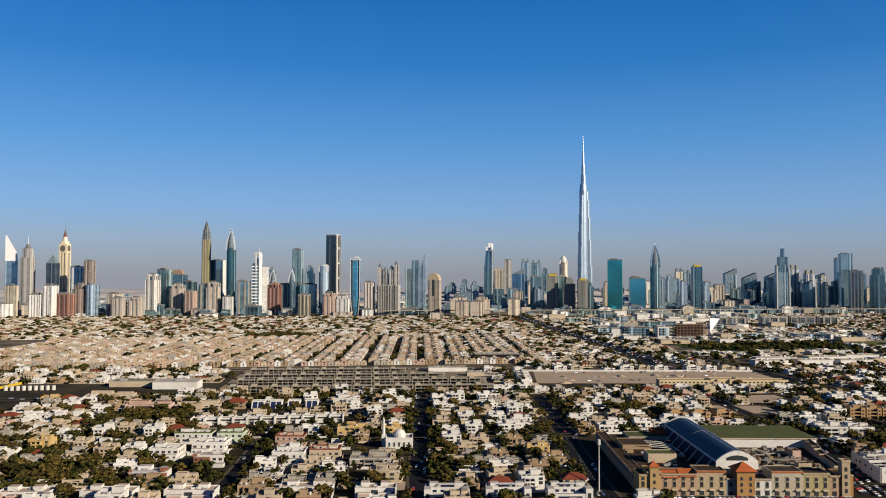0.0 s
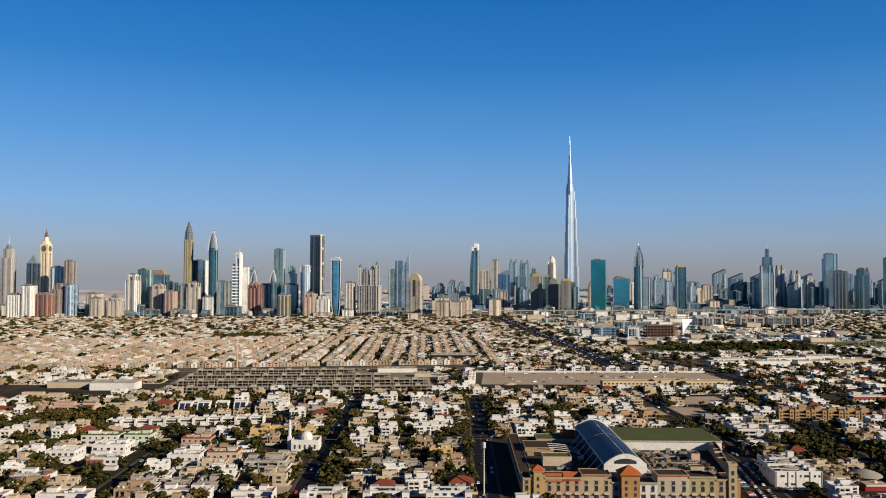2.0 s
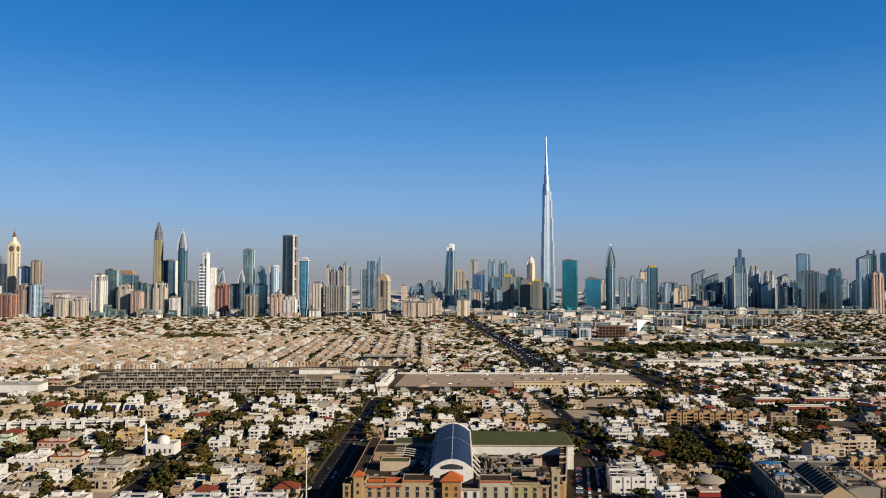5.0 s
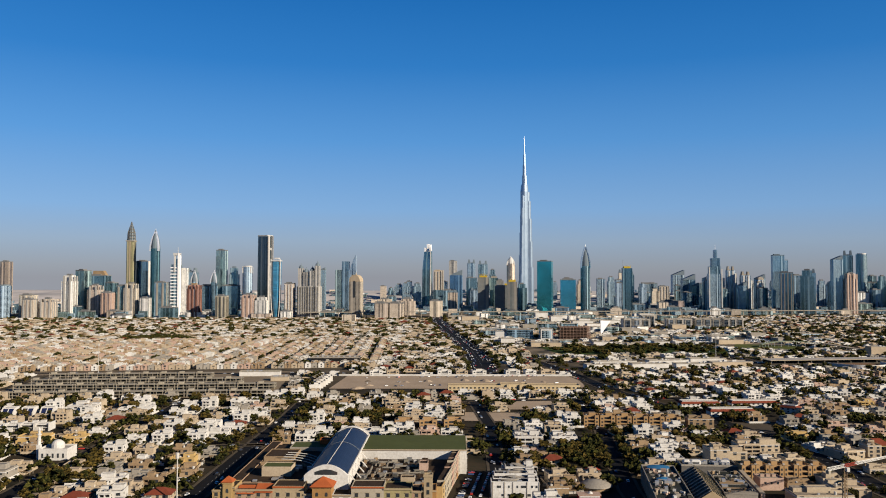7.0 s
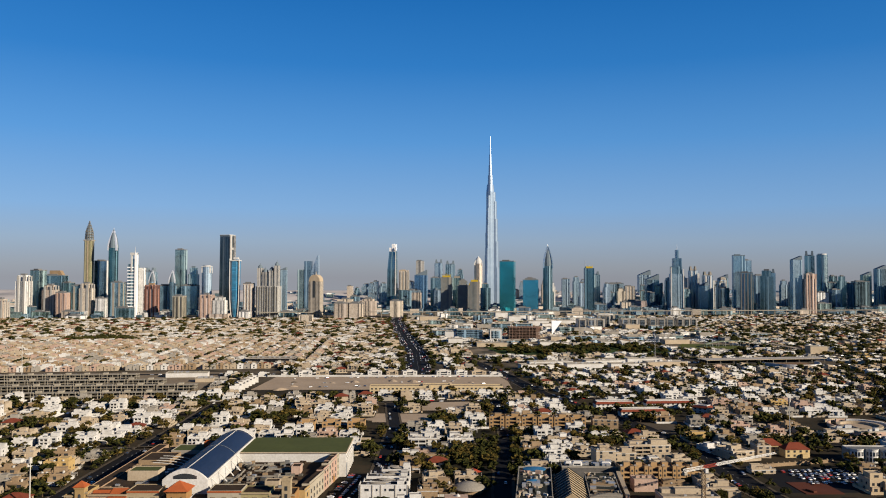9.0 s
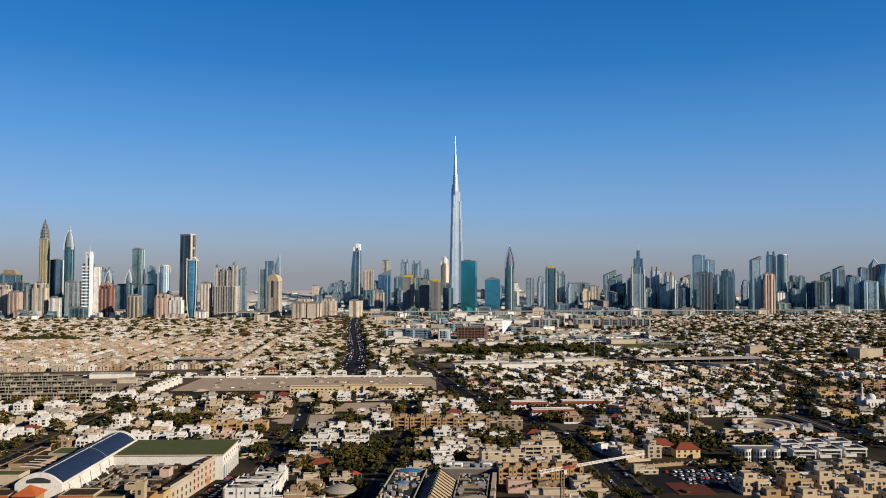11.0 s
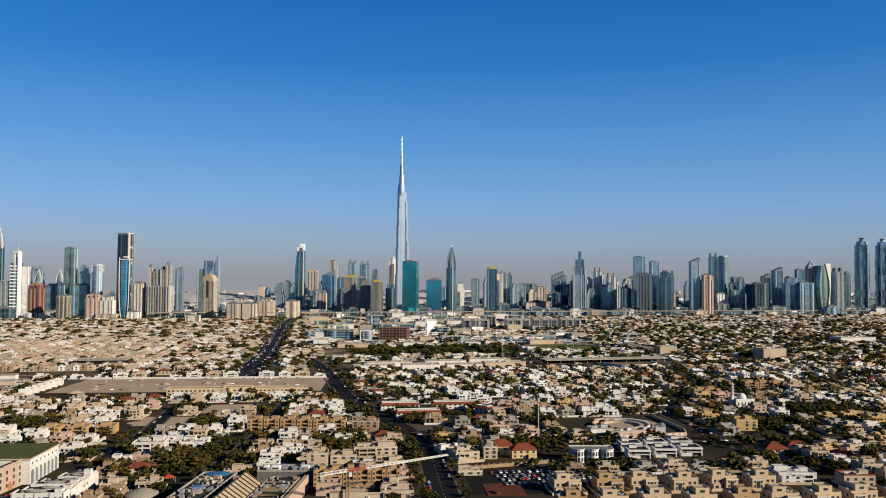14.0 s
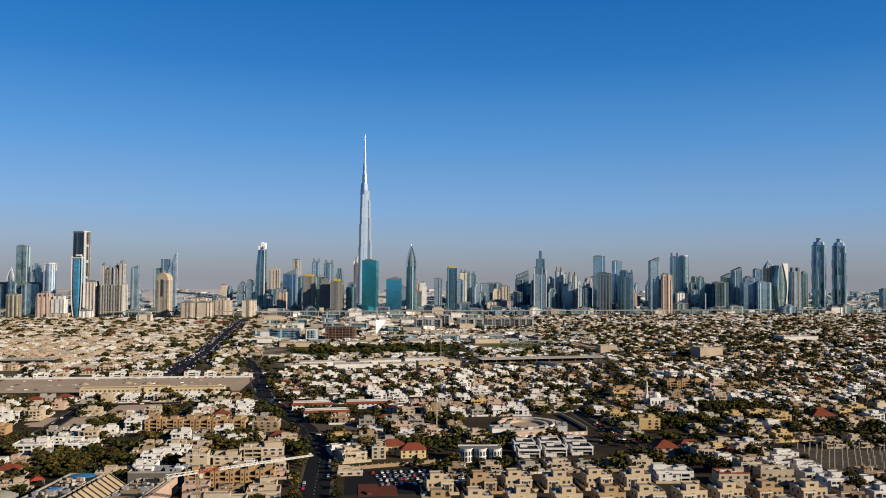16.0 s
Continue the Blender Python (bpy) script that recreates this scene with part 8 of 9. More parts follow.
for k in range(46):
    cars_far.put(car_far[rc.choice(COLS)], rc.uniform(300, 570), rc.choice((1122, 1130, 1075, 1040)) + rc.uniform(-3, 3), rc.uniform(0, 360), z=0.12)
for k in range(58):
    cars_far.put(car_far[rc.choice(COLS)], 682 + 4.6 * (k % 15) + rc.uniform(-1.2, 1.2), 500 + 11 * (k // 15) - 0.5 * (k % 15) + rc.uniform(-1.5, 1.5), 82 + rc.uniform(-10, 10), z=0.08)
for j in range(9):
    for k in range(44):
        if rc.random() < 0.72:
            cars_far.put(car_far["white" if rc.random() < 0.8 else "silver"], 1082 + 4.1 * k + rc.uniform(-0.8, 0.8), 1665 + 9.5 * j - 0.29 * k + rc.uniform(-1, 1), 86 + rc.uniform(-6, 6), (1.15, 1.15, 1.5), z=0.08)
for k in range(60):
    cars_far.put(car_far[rc.choice(COLS)], 905 + 2.8 * k, rc.choice((1249, 1262)) - 0.39 * (k - 30), 86 + rc.uniform(-6, 6), z=0.08)
cars_far.finish("cars_on_the_roads", "white, silver and dark cars on the roads", "cars")

def block(x, y, w, d, h, mat, label, yaw=0.0, name="building", cat="building", roof=None, units=4):
    ob = thing(name, x, y, yaw, label, cat)
    bb = Build()
    bb.box(0, 0, 0, w, d, h, 0, 1)
    part("body", bb, [mat, roof or CAP], ob)
    pb = Build()
    pb.parapet(0, 0, h, w + 0.3, d + 0.3, 1.2, 0.5)
    part("roof_edge", pb, PAL["grey"], ob)
    rg = random.Random(int(x + y))
    for k in range(units):
        part("roof_unit", Build().box(rg.uniform(-0.4, 0.4) * w, rg.uniform(-0.35, 0.35) * d, h, rg.uniform(2, 5), rg.uniform(2, 4), rg.uniform(1.5, 3), 0), METAL, ob)
    return ob


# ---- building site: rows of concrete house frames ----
# dark walls: shade under slabs and stand roof put into their colour
SHADE_WALL = surface("shade_dark_blockwork", (0.16, 0.145, 0.125), (0.09, 0.08, 0.07), 0.95)
for r in range(4):
    yy = 990 + 58 * r
    for h in range(13):
        x0 = -135 + 25 * h + 2 * r
        if h > 10 and r == 2 or (r == 3 and h > 8):
            continue
        fr = thing("unfinished_house", x0, yy - (x0 + 135) * 0.055 - (0 if r % 2 else 4), -3, "grey concrete frame of an unfinished terraced house", "building frame", "unfinished house frames")
        for z in (3.6, 7.2):
            part("floor_slab", Build().box(11.5, 6.5, z, 23.4, 14, 0.4, 0, floor=True), FRAME, fr)
        for i in range(4):
            part("column", Build().box(0.6 + 7.2 * i, 0.6, 0, 0.7, 0.7, 9.2 if i in (0, 3) else 7.6, 0), FRAME, fr)
            if i % 3 == 0:
                part("column", Build().box(0.6 + 7.2 * i, 12.4, 0, 0.7, 0.7, 7.6, 0), FRAME, fr)
        part("back_wall", Build().box(11.5, 13, 0, 23, 0.3, 7.2, 0), SHADE_WALL, fr)
        part("cross_wall", Build().box(11.5, 6.5, 0, 0.3, 12, 7.2, 0), SHADE_WALL, fr)
        part("roof_upstand", Build().box(4, 7, 7.6, 6, 6, 2.2, 0), FRAME, fr)
b = Build()
b.box(25, 1105, 0.03, 345, 262, 0.05, 0, yaw=-3)
single("site_ground", b, surface("site_dirt", (0.36, 0.285, 0.20), (0.19, 0.15, 0.105), 0.95, 0.3, 0.03), label="bare trodden sand of the building site", category="ground", kind="structure")

block(158, 1178, 58, 16, 6, PAL["white"], "low white works with a green roof", -3, roof=GREENROOF)
block(190, 1120, 24, 14, 5, PAL["cream"], "small cream site office with flat roof", -3, roof=ROOF["cream"])

# ---- sand lot, long school block, dark shed ----
b = Build()
b.v += [(258, 1028, 0.12), (590, 985, 0.12), (612, 1112, 0.12), (284, 1157, 0.12)]
b.face((0, 1, 2, 3), 0, [(0, 0)] * 4)
single("sand_lot", b, SAND, label="wide empty lot of bare sand", category="ground", kind="structure")
rm = random.Random(6)
mounds = Stuff()
HEAP = []
for k in range(3):
    b = Build()
    b.loft([(0, ellipse(7, 4.5, 9)), (0.9, ellipse(4.6, 3.0, 9, 0.6, 0.2)), (1.7, ellipse(1.6, 1.1, 9, rm.uniform(-1, 1), 0.3))], 0)
    HEAP.append(Stuff.template([("heap", b, [SAND if k else PAVE])]))
for k in range(12):
    mounds.put(rm.choice(HEAP), rm.uniform(285, 575), rm.uniform(1010, 1105), rm.uniform(0, 360), (rm.uniform(0.6, 1.6),) * 3, 0.1)
mounds.finish("sand_heaps", "low heaps of dug sand on the lot", "heaps")
b = Build()
b.box(440, 1138, 0, 340, 0.6, 2.6, 0, yaw=-7.5)
single("lot_wall", b, PAL["white"], label="low white wall round the empty lot", category="wall", kind="structure")
SCHOOL = surface("golden_plaster", (0.74, 0.60, 0.38), (0.52, 0.40, 0.235))
ls = thing("school", 489, 974, -7, "long two-storey cream school block with a centre gate", "school")
for ox, w, h in ((-50, 66, 8), (0, 34, 9.2), (50, 66, 8)):
    bb = Build()
    bb.box(ox, 0, 0, w - 0.05, 16, h, 0, 1)
    bb.parapet(ox, 0, h, w - 0.05, 16, 1.0, 0.4)
    part("block", bb, [SCHOOL, ROOF["tan"]], ls)
for k in range(32):
    for zz in (1.2, 4.8):
        part("window", Build().box(-80 + 5.16 * k, -8.05, zz, 2.4, 0.2, 1.8, 0, floor=True), PANE, ls)
for ox in (-8, 8):
    part("gate_pier", Build().box(ox, -9.2, 0, 3, 2.6, 10, 0), SCHOOL, ls)
sd = thing("warehouse", 268, 1345, -6, "long dark-fronted hall with a flat roof", "warehouse")
part("hall", Build().box(0, 0, 0, 80, 32, 9, 0, 1), [surface("black_cladding", (0.022, 0.022, 0.024), (0.012, 0.012, 0.013), 0.6), ROOF["cream"]], sd)
rr = Build()
rr.parapet(0, 0, 9, 81, 33, 1.4, 0.6)
part("roof_edge", rr, PAL["grey"], sd)
for k in range(8):
    part("roof_unit", Build().box(-32 + 9 * k, 8 - 5 * (k % 3), 9, 3, 2.4, 2, 0), METAL, sd)

b = Build()
b.box(485, 885, 0.03, 58, 32, 0.05, 0, yaw=-4)
single("sand_patch", b, SAND, label="bare sand plot between houses", category="ground", kind="structure")
b = Build()
b.loft([(0.03, ellipse(25, 12, 20, 413, 797)), (0.08, ellipse(25, 12, 20, 413, 797))], 0)
single("sand_patch", b, SAND, label="rounded plot of bare sand", category="ground", kind="structure")

for x, y, w, d, a in ((480, 872, 46, 66, -6), (428, 800, 60, 50, -10), (672, 712, 52, 44, -10), (-440, 1190, 330, 90, -4), (-40, 1228, 360, 26, -3.5), (20, 540, 46, 22, -8)):
    b = Build()
    b.box(x, y, 0.03, w, d, 0.045, 0, yaw=a)
    single("sand_patch", b, SAND if x != 672 else PAVE, label="open plot of trodden sand beside the street", category="ground", kind="structure")

# ---- white, beige and unfinished blocks in the middle distance ----
wb = block(756, 1800, 30, 26, 25, GL["dark"], "dark block with a white framed front", -8)
part("white_frame", Build().box(0, -13.4, 0, 27, 0.8, 24, 0), WHITE, wb)
part("glazing", Build().box(0, -13.95, 3, 21, 0.4, 18, 0, floor=True), GL["steel"], wb)
block(700, 1830, 60, 40, 22, GL["dark"], "dark glass office block", -8)
wb = block(655, 1835, 28, 26, 18, GL["steel"], "grey block with a pale framed front", -8)
part("white_frame", Build().box(0, -13.4, 2, 26, 0.8, 15, 0, floor=True), WHITE, wb)
RUST = surface("red_brown_concrete", (0.36, 0.235, 0.18), (0.22, 0.145, 0.11), 0.9, 0.3, 0.05)
cf = thing("construction_frame", 821, 1790, -8, "brown concrete frame of an unfinished office block", "building frame")
for k in range(8):
    part("floor_slab", Build().box(0, 0, 3.6 * k + 3.2, 72, 36, 0.5, 0, floor=True), RUST, cf)
for i in range(10):
    for j in range(4):
        part("column", Build().box(-35 + 7.78 * i, -17.4 + 11.6 * j, 0, 0.9, 0.9, 31, 0), RUST, cf)
part("core", Build().box(0, 4, 0, 60, 14, 28, 0), RUST, cf)
tg = thing("sign_wall", 931, 1890, -4, "white triangular wall standing on its point", "sign")
b = Build()
for oy in (-1.5, 1.5):
    b.v += [(-11, oy, 38), (15, oy, 37), (-10, oy, 3)]
for q in ((2, 1, 0), (3, 4, 5), (0, 1, 4, 3), (1, 2, 5, 4), (2, 0, 3, 5)):
    b.face(q, 0, [(0, 0)] * len(q))
part("panel", b, BRIGHT, tg)
part("mast", Build().rod((-9.4, 0, 0), (-9.4, 0, 14), 0.8, 0, 8), METAL, tg)
for x, y, w, h in ((1122, 2172, 78, 26), (1245, 2160, 74, 27), (1325, 2150, 76, 28), (1180, 2230, 40, 34), (1400, 2145, 60, 28)):
    ap = block(x, y, w, 30, h, GL["stone"], "grey stone apartment block with pale projecting frames", -8)
    for k in range(3):
        part("frame_bay", Build().box(-w / 3 + k * w / 3, -15.8, 2, w * 0.24, 1.4, h - 3, 0, floor=True), PAL["grey"], ap)
        part("bay_glazing", Build().box(-w / 3 + k * w / 3, -16.7, 4, w * 0.18, 0.4, h - 7, 0, floor=True), GL["ink"], ap)
block(1432, 1258, 46, 34, 18, PAL["cream"], "large plain cream hall", -2, roof=ROOF["cream"])
block(1288, 1376, 34, 20, 14, PAL["cream"], "plain cream block by the stands", -4, roof=ROOF["cream"])
block(1870, 1560, 90, 40, 12, PAL["white"], "low white warehouse with flat roof", -4, roof=ROOF["white"])
block(312, 2585, 42, 30, 22, GL["beige"], "low beige block before the hotel", -8)
gst = thing("grandstand", 1095, 1243, 0, "long open grandstand under a thin pale roof slab", "grandstand")
part("roof", Build().box(0, 0, 6.2, 222, 34, 0.8, 0, 1, floor=True), [PAL["cream"], ROOF["white"]], gst)
part("back_wall", Build().box(0, 15, 0, 214, 0.6, 6.2, 0), SHADE_WALL, gst)
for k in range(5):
    part("seating_tier", Build().box(0, -8 + 4.6 * k, 0, 210, 4.6, 0.5 + 0.5 * k, 0), SHADE_WALL, gst)
for k in range(10):
    part("column", Build().box(-108 + 24 * k, -14, 0, 0.7, 0.7, 6.2, 0), CONC, gst)
rg3 = thing("riding_ring", 1121, 1206, 0, "white curved wall round a brown dirt ring", "arena")


def ring_wall(rx, ry, t, a0, a1, h, n):
    """an upright wall along part of an oval"""
    b = Build()
    for i in range(n + 1):
        a = a0 + (a1 - a0) * i / n
        b.v += [((rx + o) * math.cos(a), (ry + o) * math.sin(a), z) for o, z in ((0, 0), (t, 0), (t, h), (0, h))]
    for i in range(n):
        p, q = 4 * i, 4 * i + 4
        for f in ((p, p + 1, q + 1, q), (p + 1, q + 1, q + 2, p + 2), (p + 2, q + 2, q + 3, p + 3), (p + 3, q + 3, q, p)):
            b.face(f, 0, [(0, 0)] * 4)
    b.face((0, 1, 2, 3), 0, [(0, 0)] * 4)
    b.face((4 * n + 3, 4 * n + 2, 4 * n + 1, 4 * n), 0, [(0, 0)] * 4)
    return b


part("wall", ring_wall(47, 50, 1.2, math.pi, 2 * math.pi, 5.0, 28), PAL["white"], rg3)
b = Build()
b.loft([(0.03, ellipse(46.5, 49, 28)), (0.1, ellipse(46.5, 49, 28))], 0)
part("dirt_floor", b, surface("brown_dirt", (0.30, 0.19, 0.12), (0.19, 0.12, 0.08), 0.95, 0.3, 0.05), rg3)
b = Build()
b.box(985, 1252, 0.03, 180, 30, 0.05, 0, yaw=-8)
single("parking_lot", b, ASPH, label="dark asphalt lot beside the stands", category="ground", kind="structure")
b = Build()
b.v += [(1063, 1510, 0.06), (1179, 1478, 0.06), (1250, 1569, 0.06), (1132, 1618, 0.06)]
b.face((0, 1, 2, 3), 0, [(0, 0)] * 4)
single("playing_field", b, surface("dry_lawn", (0.15, 0.17, 0.045), (0.09, 0.10, 0.03), 0.9, 0.4, 0.04), label="green playing field ringed by a curved road", category="lawn", kind="structure")
cvr = thing("curved_canopy", 1212, 1552, -6, "long canopy with a low curved grey-green roof", "canopy")
b = Build()
for k in range(17):
    u = k / 8 - 1
    b.v += [(66 * u, oy - 22 * u * u, 6.0 + 4.5 * (1 - u * u) + oz) for oy in (-8, 8) for oz in (0, 0.8)]
for k in range(16):
    p, q = 4 * k, 4 * k + 4
    for f in ((p + 1, q + 1, q + 3, p + 3), (p, p + 2, q + 2, q), (p, q, q + 1, p + 1), (p + 2, p + 3, q + 3, q + 2)):
        b.face(f, 0, [(0, 0)] * 4)
b.face((0, 1, 3, 2), 0, [(0, 0)] * 4)
b.face((64, 66, 67, 65), 0, [(0, 0)] * 4)
part("roof", b, surface("grey_green_sheet", (0.38, 0.42, 0.30), (0.26, 0.29, 0.2), 0.7, 0.4, 0.06), cvr)
for k in range(9):
    u = k / 4 - 1
    for oy in (-7, 7):
        part("post", Build().rod((65 * u, oy - 22 * u * u, 0), (65 * u, oy - 22 * u * u, 6.1 + 4.5 * (1 - u * u)), 0.4, 0, 6), METAL, cvr)
cwy = thing("covered_way", 1274, 1458, -7, "long straight covered way with a pale flat roof", "canopy")
part("roof", Build().box(0, 0, 7.2, 12, 140, 0.9, 0, 1, floor=True), [PAL["cream"], ROOF["cream"]], cwy)
for k in range(12):
    for sx in (-5, 5):
        part("post", Build().box(sx, -66 + 12 * k, 0, 0.7, 0.7, 7.2, 0), PAL["grey"], cwy)
b = Build()
b.box(1170, 1705, 0.03, 190, 102, 0.05, 0, yaw=-4)
single("vehicle_park", b, PAVE, label="dusty park full of white vehicles", category="ground", kind="structure")
b = Build()
b.box(860, 1515, 0.05, 350, 170, 0.06, 0)
single("park_lawn", b, GRASS, label="green park lawn between roads", category="lawn", kind="structure")
# ---- red-roofed ranges ----
def skirt_range(x, y, w, d, yaw):
    """A long white two-storey range: a red tiled skirt in front of a flat white roof."""
    root = thing("long_range", x, y, yaw, "long white range with a red tiled roof skirt", "building", "red-roofed ranges")
    part("body", Build().box(0, 0, 0, w, d, 6.6, 0, 1), [PAL["white"], ROOF["white"]], root)
    b = Build()
    b.loft([(5.6, rect(w + 2.4, d + 2.4)), (5.9, rect(w + 2.4, d + 2.4)), (7.9, rect(w - 1.6, d - 1.6))], 0, floor=True)
    part("tiled_skirt", b, TILE, root)
    part("roof_parapet", Build().parapet(0, 0, 7.4, w - 2.2, d - 2.2, 1.3, 0.4), PAL["white"], root)
    part("roof_deck", Build().box(0, 0, 7.0, w - 3.2, d - 3.2, 1.0, 0), ROOF["white"], root)
    n = int(w / 5)
    for k in range(n):
        for z in (0.9, 3.8):
            part("window", Build().box(-w / 2 + w * (k + 0.5) / n, -d / 2 - 0.05, z, 2.0, 0.16, 1.4, 0, floor=True), PANE, root)
    keep(x, y, w / 2, d / 2, yaw, True)


for x, y, w, a in ((674, 774, 46, -4), (664, 826, 42, -4), (727, 822, 54, -5), (748, 785, 16, -50)):
    skirt_range(x, y, w, 12, a)

# ---- mosques ----
def mosque(x, y, label, hm):
    ob = thing("mosque", x, y, -6, label, "mosque")
    hb = Build()
    hb.box(0, 0, 0, 22, 18, 8, 0, 1)
    hb.parapet(0, 0, 8, 22, 18, 1.2, 0.4)
    part("prayer_hall", hb, [PAL["white"], ROOF["white"]], ob)
    db = Build()
    db.loft([(8, ellipse(5, 5, 14)), (10, ellipse(5, 5, 14))] + [(10 + 4.6 * math.sin(a), ellipse(5.1 * math.cos(a), 5.1 * math.cos(a), 14)) for a in (0.2, 0.5, 0.8, 1.1, 1.35, 1.52)], 0)
    part("dome", db, PAL["white"], ob)
    mb = Build()
    mx, my = -13, -4
    mb.loft([(0, rect(3, 3, mx, my)), (hm * 0.45, rect(3, 3, mx, my))], 0)
    mb.loft([(hm * 0.45, ellipse(1.3, 1.3, 8, mx, my)), (hm * 0.78, ellipse(1.2, 1.2, 8, mx, my))], 0)
    mb.loft([(hm * 0.76, ellipse(2, 2, 8, mx, my)), (hm * 0.79, ellipse(2, 2, 8, mx, my))], 0, floor=True)
    mb.loft([(hm * 0.79, ellipse(0.9, 0.9, 8, mx, my)), (hm * 0.92, ellipse(0.9, 0.9, 8, mx, my)), (hm, ellipse(0.1, 0.1, 8, mx, my))], 0)
    part("minaret", mb, PAL["white"], ob)
    for k in range(5):
        part("window", Build().box(-8 + 4 * k, -9.05, 2, 1.4, 0.2, 3.4, 0, floor=True), PANE, ob)


mosque(48, 660, "small white mosque with dome and slim minaret", 25)
mosque(1050, 775, "white mosque with a tall minaret among trees", 28)

# ---- masts, crane, column field, walls ----
for x, y, h in ((168, 507, 33), (756, 640, 36), (-80, 1222, 44), (940, 1330, 40)):
    ms = thing("lamp_mast", x, y, 0, "tall pale steel mast with a head ring", "mast", "tall masts")
    part("pole", Build().rod((0, 0, 0), (0, 0, h), 0.5, 0, 8, 0.28), TANK, ms)
    part("head", Build().rod((0, 0, h - 2.5), (0, 0, h + 1), 1.1, 0, 8), TANK, ms)
    part("base", Build().box(0, 0, 0, 2, 2, 0.8, 0), CONC, ms)
cr = thing("tower_crane", 563, 427, 0, "slim tower crane with a long white lattice jib", "crane")
for px, py in ((-0.9, -0.9), (0.9, -0.9), (0.9, 0.9), (-0.9, 0.9)):
    part("mast_leg", Build().rod((px, py, 0), (px, py, 31.5), 0.22, 0, 5), PAL["tan"], cr)
lat = Build()
for k in range(15):
    z = 2.0 * k + 0.5
    for (ax, ay), (bx, by) in (((-0.9, -0.9), (0.9, -0.9)), ((0.9, -0.9), (0.9, 0.9)), ((0.9, 0.9), (-0.9, 0.9)), ((-0.9, 0.9), (-0.9, -0.9))):
        lat.rod((ax, ay, z), (bx, by, z + 2.0), 0.16, 0, 4)
part("mast_lattice", lat, PAL["tan"], cr)
part("footing", Build().box(0, 0, 0, 4, 4, 1.0, 0), CONC, cr)
part("cab", Build().box(1.4, -0.9, 29.6, 1.8, 1.8, 2.4, 0, floor=True), WHITE, cr)
boom = Build()
p0, p1 = Vector((-17, -8.7, 32.6)), Vector((67, 34, 31.2))
side = Vector((-0.45, 0.89, 0))
for k in range(30):
    a, c = p0.lerp(p1, k / 30), p0.lerp(p1, (k + 1) / 30)
    up, m = Vector((0, 0, 1.5 - 0.03 * k)), 1 if 5 < k < 10 else 0
    for e in (-0.8, 0.8):
        boom.rod(a + side * e, c + side * e, 0.2, m, 5)
        boom.rod(a + side * e, c + up, 0.1, m, 4)
    boom.rod(a + up, c + up, 0.2, m, 5)
part("jib", boom, [WHITE, surface("red_crane_paint", (0.36, 0.07, 0.05), (0.24, 0.05, 0.04), 0.6)], cr, "white lattice jib with a red length near the mast")
part("counterweight", Build().box(-15.5, -7.9, 30.6, 2.6, 1.8, 2.2, 0, yaw=27, floor=True), CONC, cr)
cfield = thing("column_field", 1065, 485, -20, "rows of bare concrete columns on a building site", "building frame")
for i in range(8):
    for j in range(7):
        part("column", Build().box(-36 + 10 * i + (j % 2), -40 + 13 * j, 0.3, 0.75, 0.75, 5.6 + 0.8 * ((i * 7 + j * 5) % 3), 0), FRAME, cfield)
part("slab", Build().box(-1, -1, 0, 78, 86, 0.3, 0), PAVE, cfield)
cw2 = thing("walled_court", 858, 684, -10, "oval pale arena ringed by pink and white curved walls", "arena")


def arc_wall(r0, r1, a0, a1, h, n=40, sy=1.0):
    """a flat-topped wall along part of an oval, r0 to r1 out from the middle"""
    b = Build()
    ring = a1 - a0 > 6.28
    k = n if ring else n + 1
    for i in range(k):
        a = a0 + (a1 - a0) * i / n
        b.v += [(r * math.cos(a), r * sy * math.sin(a), z) for r, z in ((r0, 0), (r1, 0), (r1, h), (r0, h))]
    for i in range(n):
        p, q = 4 * i, 4 * ((i + 1) % k)
        for c in range(4):
            d = (c + 1) % 4
            b.face((p + c, q + c, q + d, p + d) if c != 0 else (p, p + 1, q + 1, q), 0, [(0, 0)] * 4)
    if not ring:
        b.face((0, 1, 2, 3), 0, [(0, 0)] * 4)
        b.face((4 * n + 3, 4 * n + 2, 4 * n + 1, 4 * n), 0, [(0, 0)] * 4)
    return b


part("arena_wall", arc_wall(17, 20.5, 0, 2 * math.pi, 2.8, 48), PAL["cream"], cw2, "pale oval wall with a broad flat top")
af = Build()
af.loft([(0, ellipse(17.4, 17.4, 24)), (0.5, ellipse(17.4, 17.4, 24))], 0)
part("arena_floor", af, SAND, cw2)
for r, a0, a1, h, mt in ((25, -1.1, 1.6, 3.6, PAL["white"]), (29, -1.0, 1.9, 3.0, PAL["pink"]), (34, -0.7, 2.2, 2.6, PAL["cream"]), (27, 2.3, 3.4, 3.2, PAL["pink"])):
    part("curved_wall", arc_wall(r, r + 1.6, a0, a1, h, 24), mt, cw2)
for k in range(9):
    a = -0.9 + 0.28 * k
    part("awning_strip", Build().box(31.5 * math.cos(a), 31.5 * math.sin(a), 2.6, 3.4, 6.5, 0.3, 0, yaw=math.degrees(a), floor=True), PAL["white"] if k % 2 else PAL["pink"], cw2)
pw = thing("boundary_wall", 852, 630, 0, "pink boundary wall with white panels along the street", "wall")
part("wall", Build().box(0, 0, 0, 88, 0.8, 3.6, 0), PAL["pink"], pw)
for k in range(14):
    part("panel", Build().box(-40 + 6.1 * k, -0.45, 0.8, 3.4, 0.16, 2.2, 0, floor=True), PAL["white"], pw)
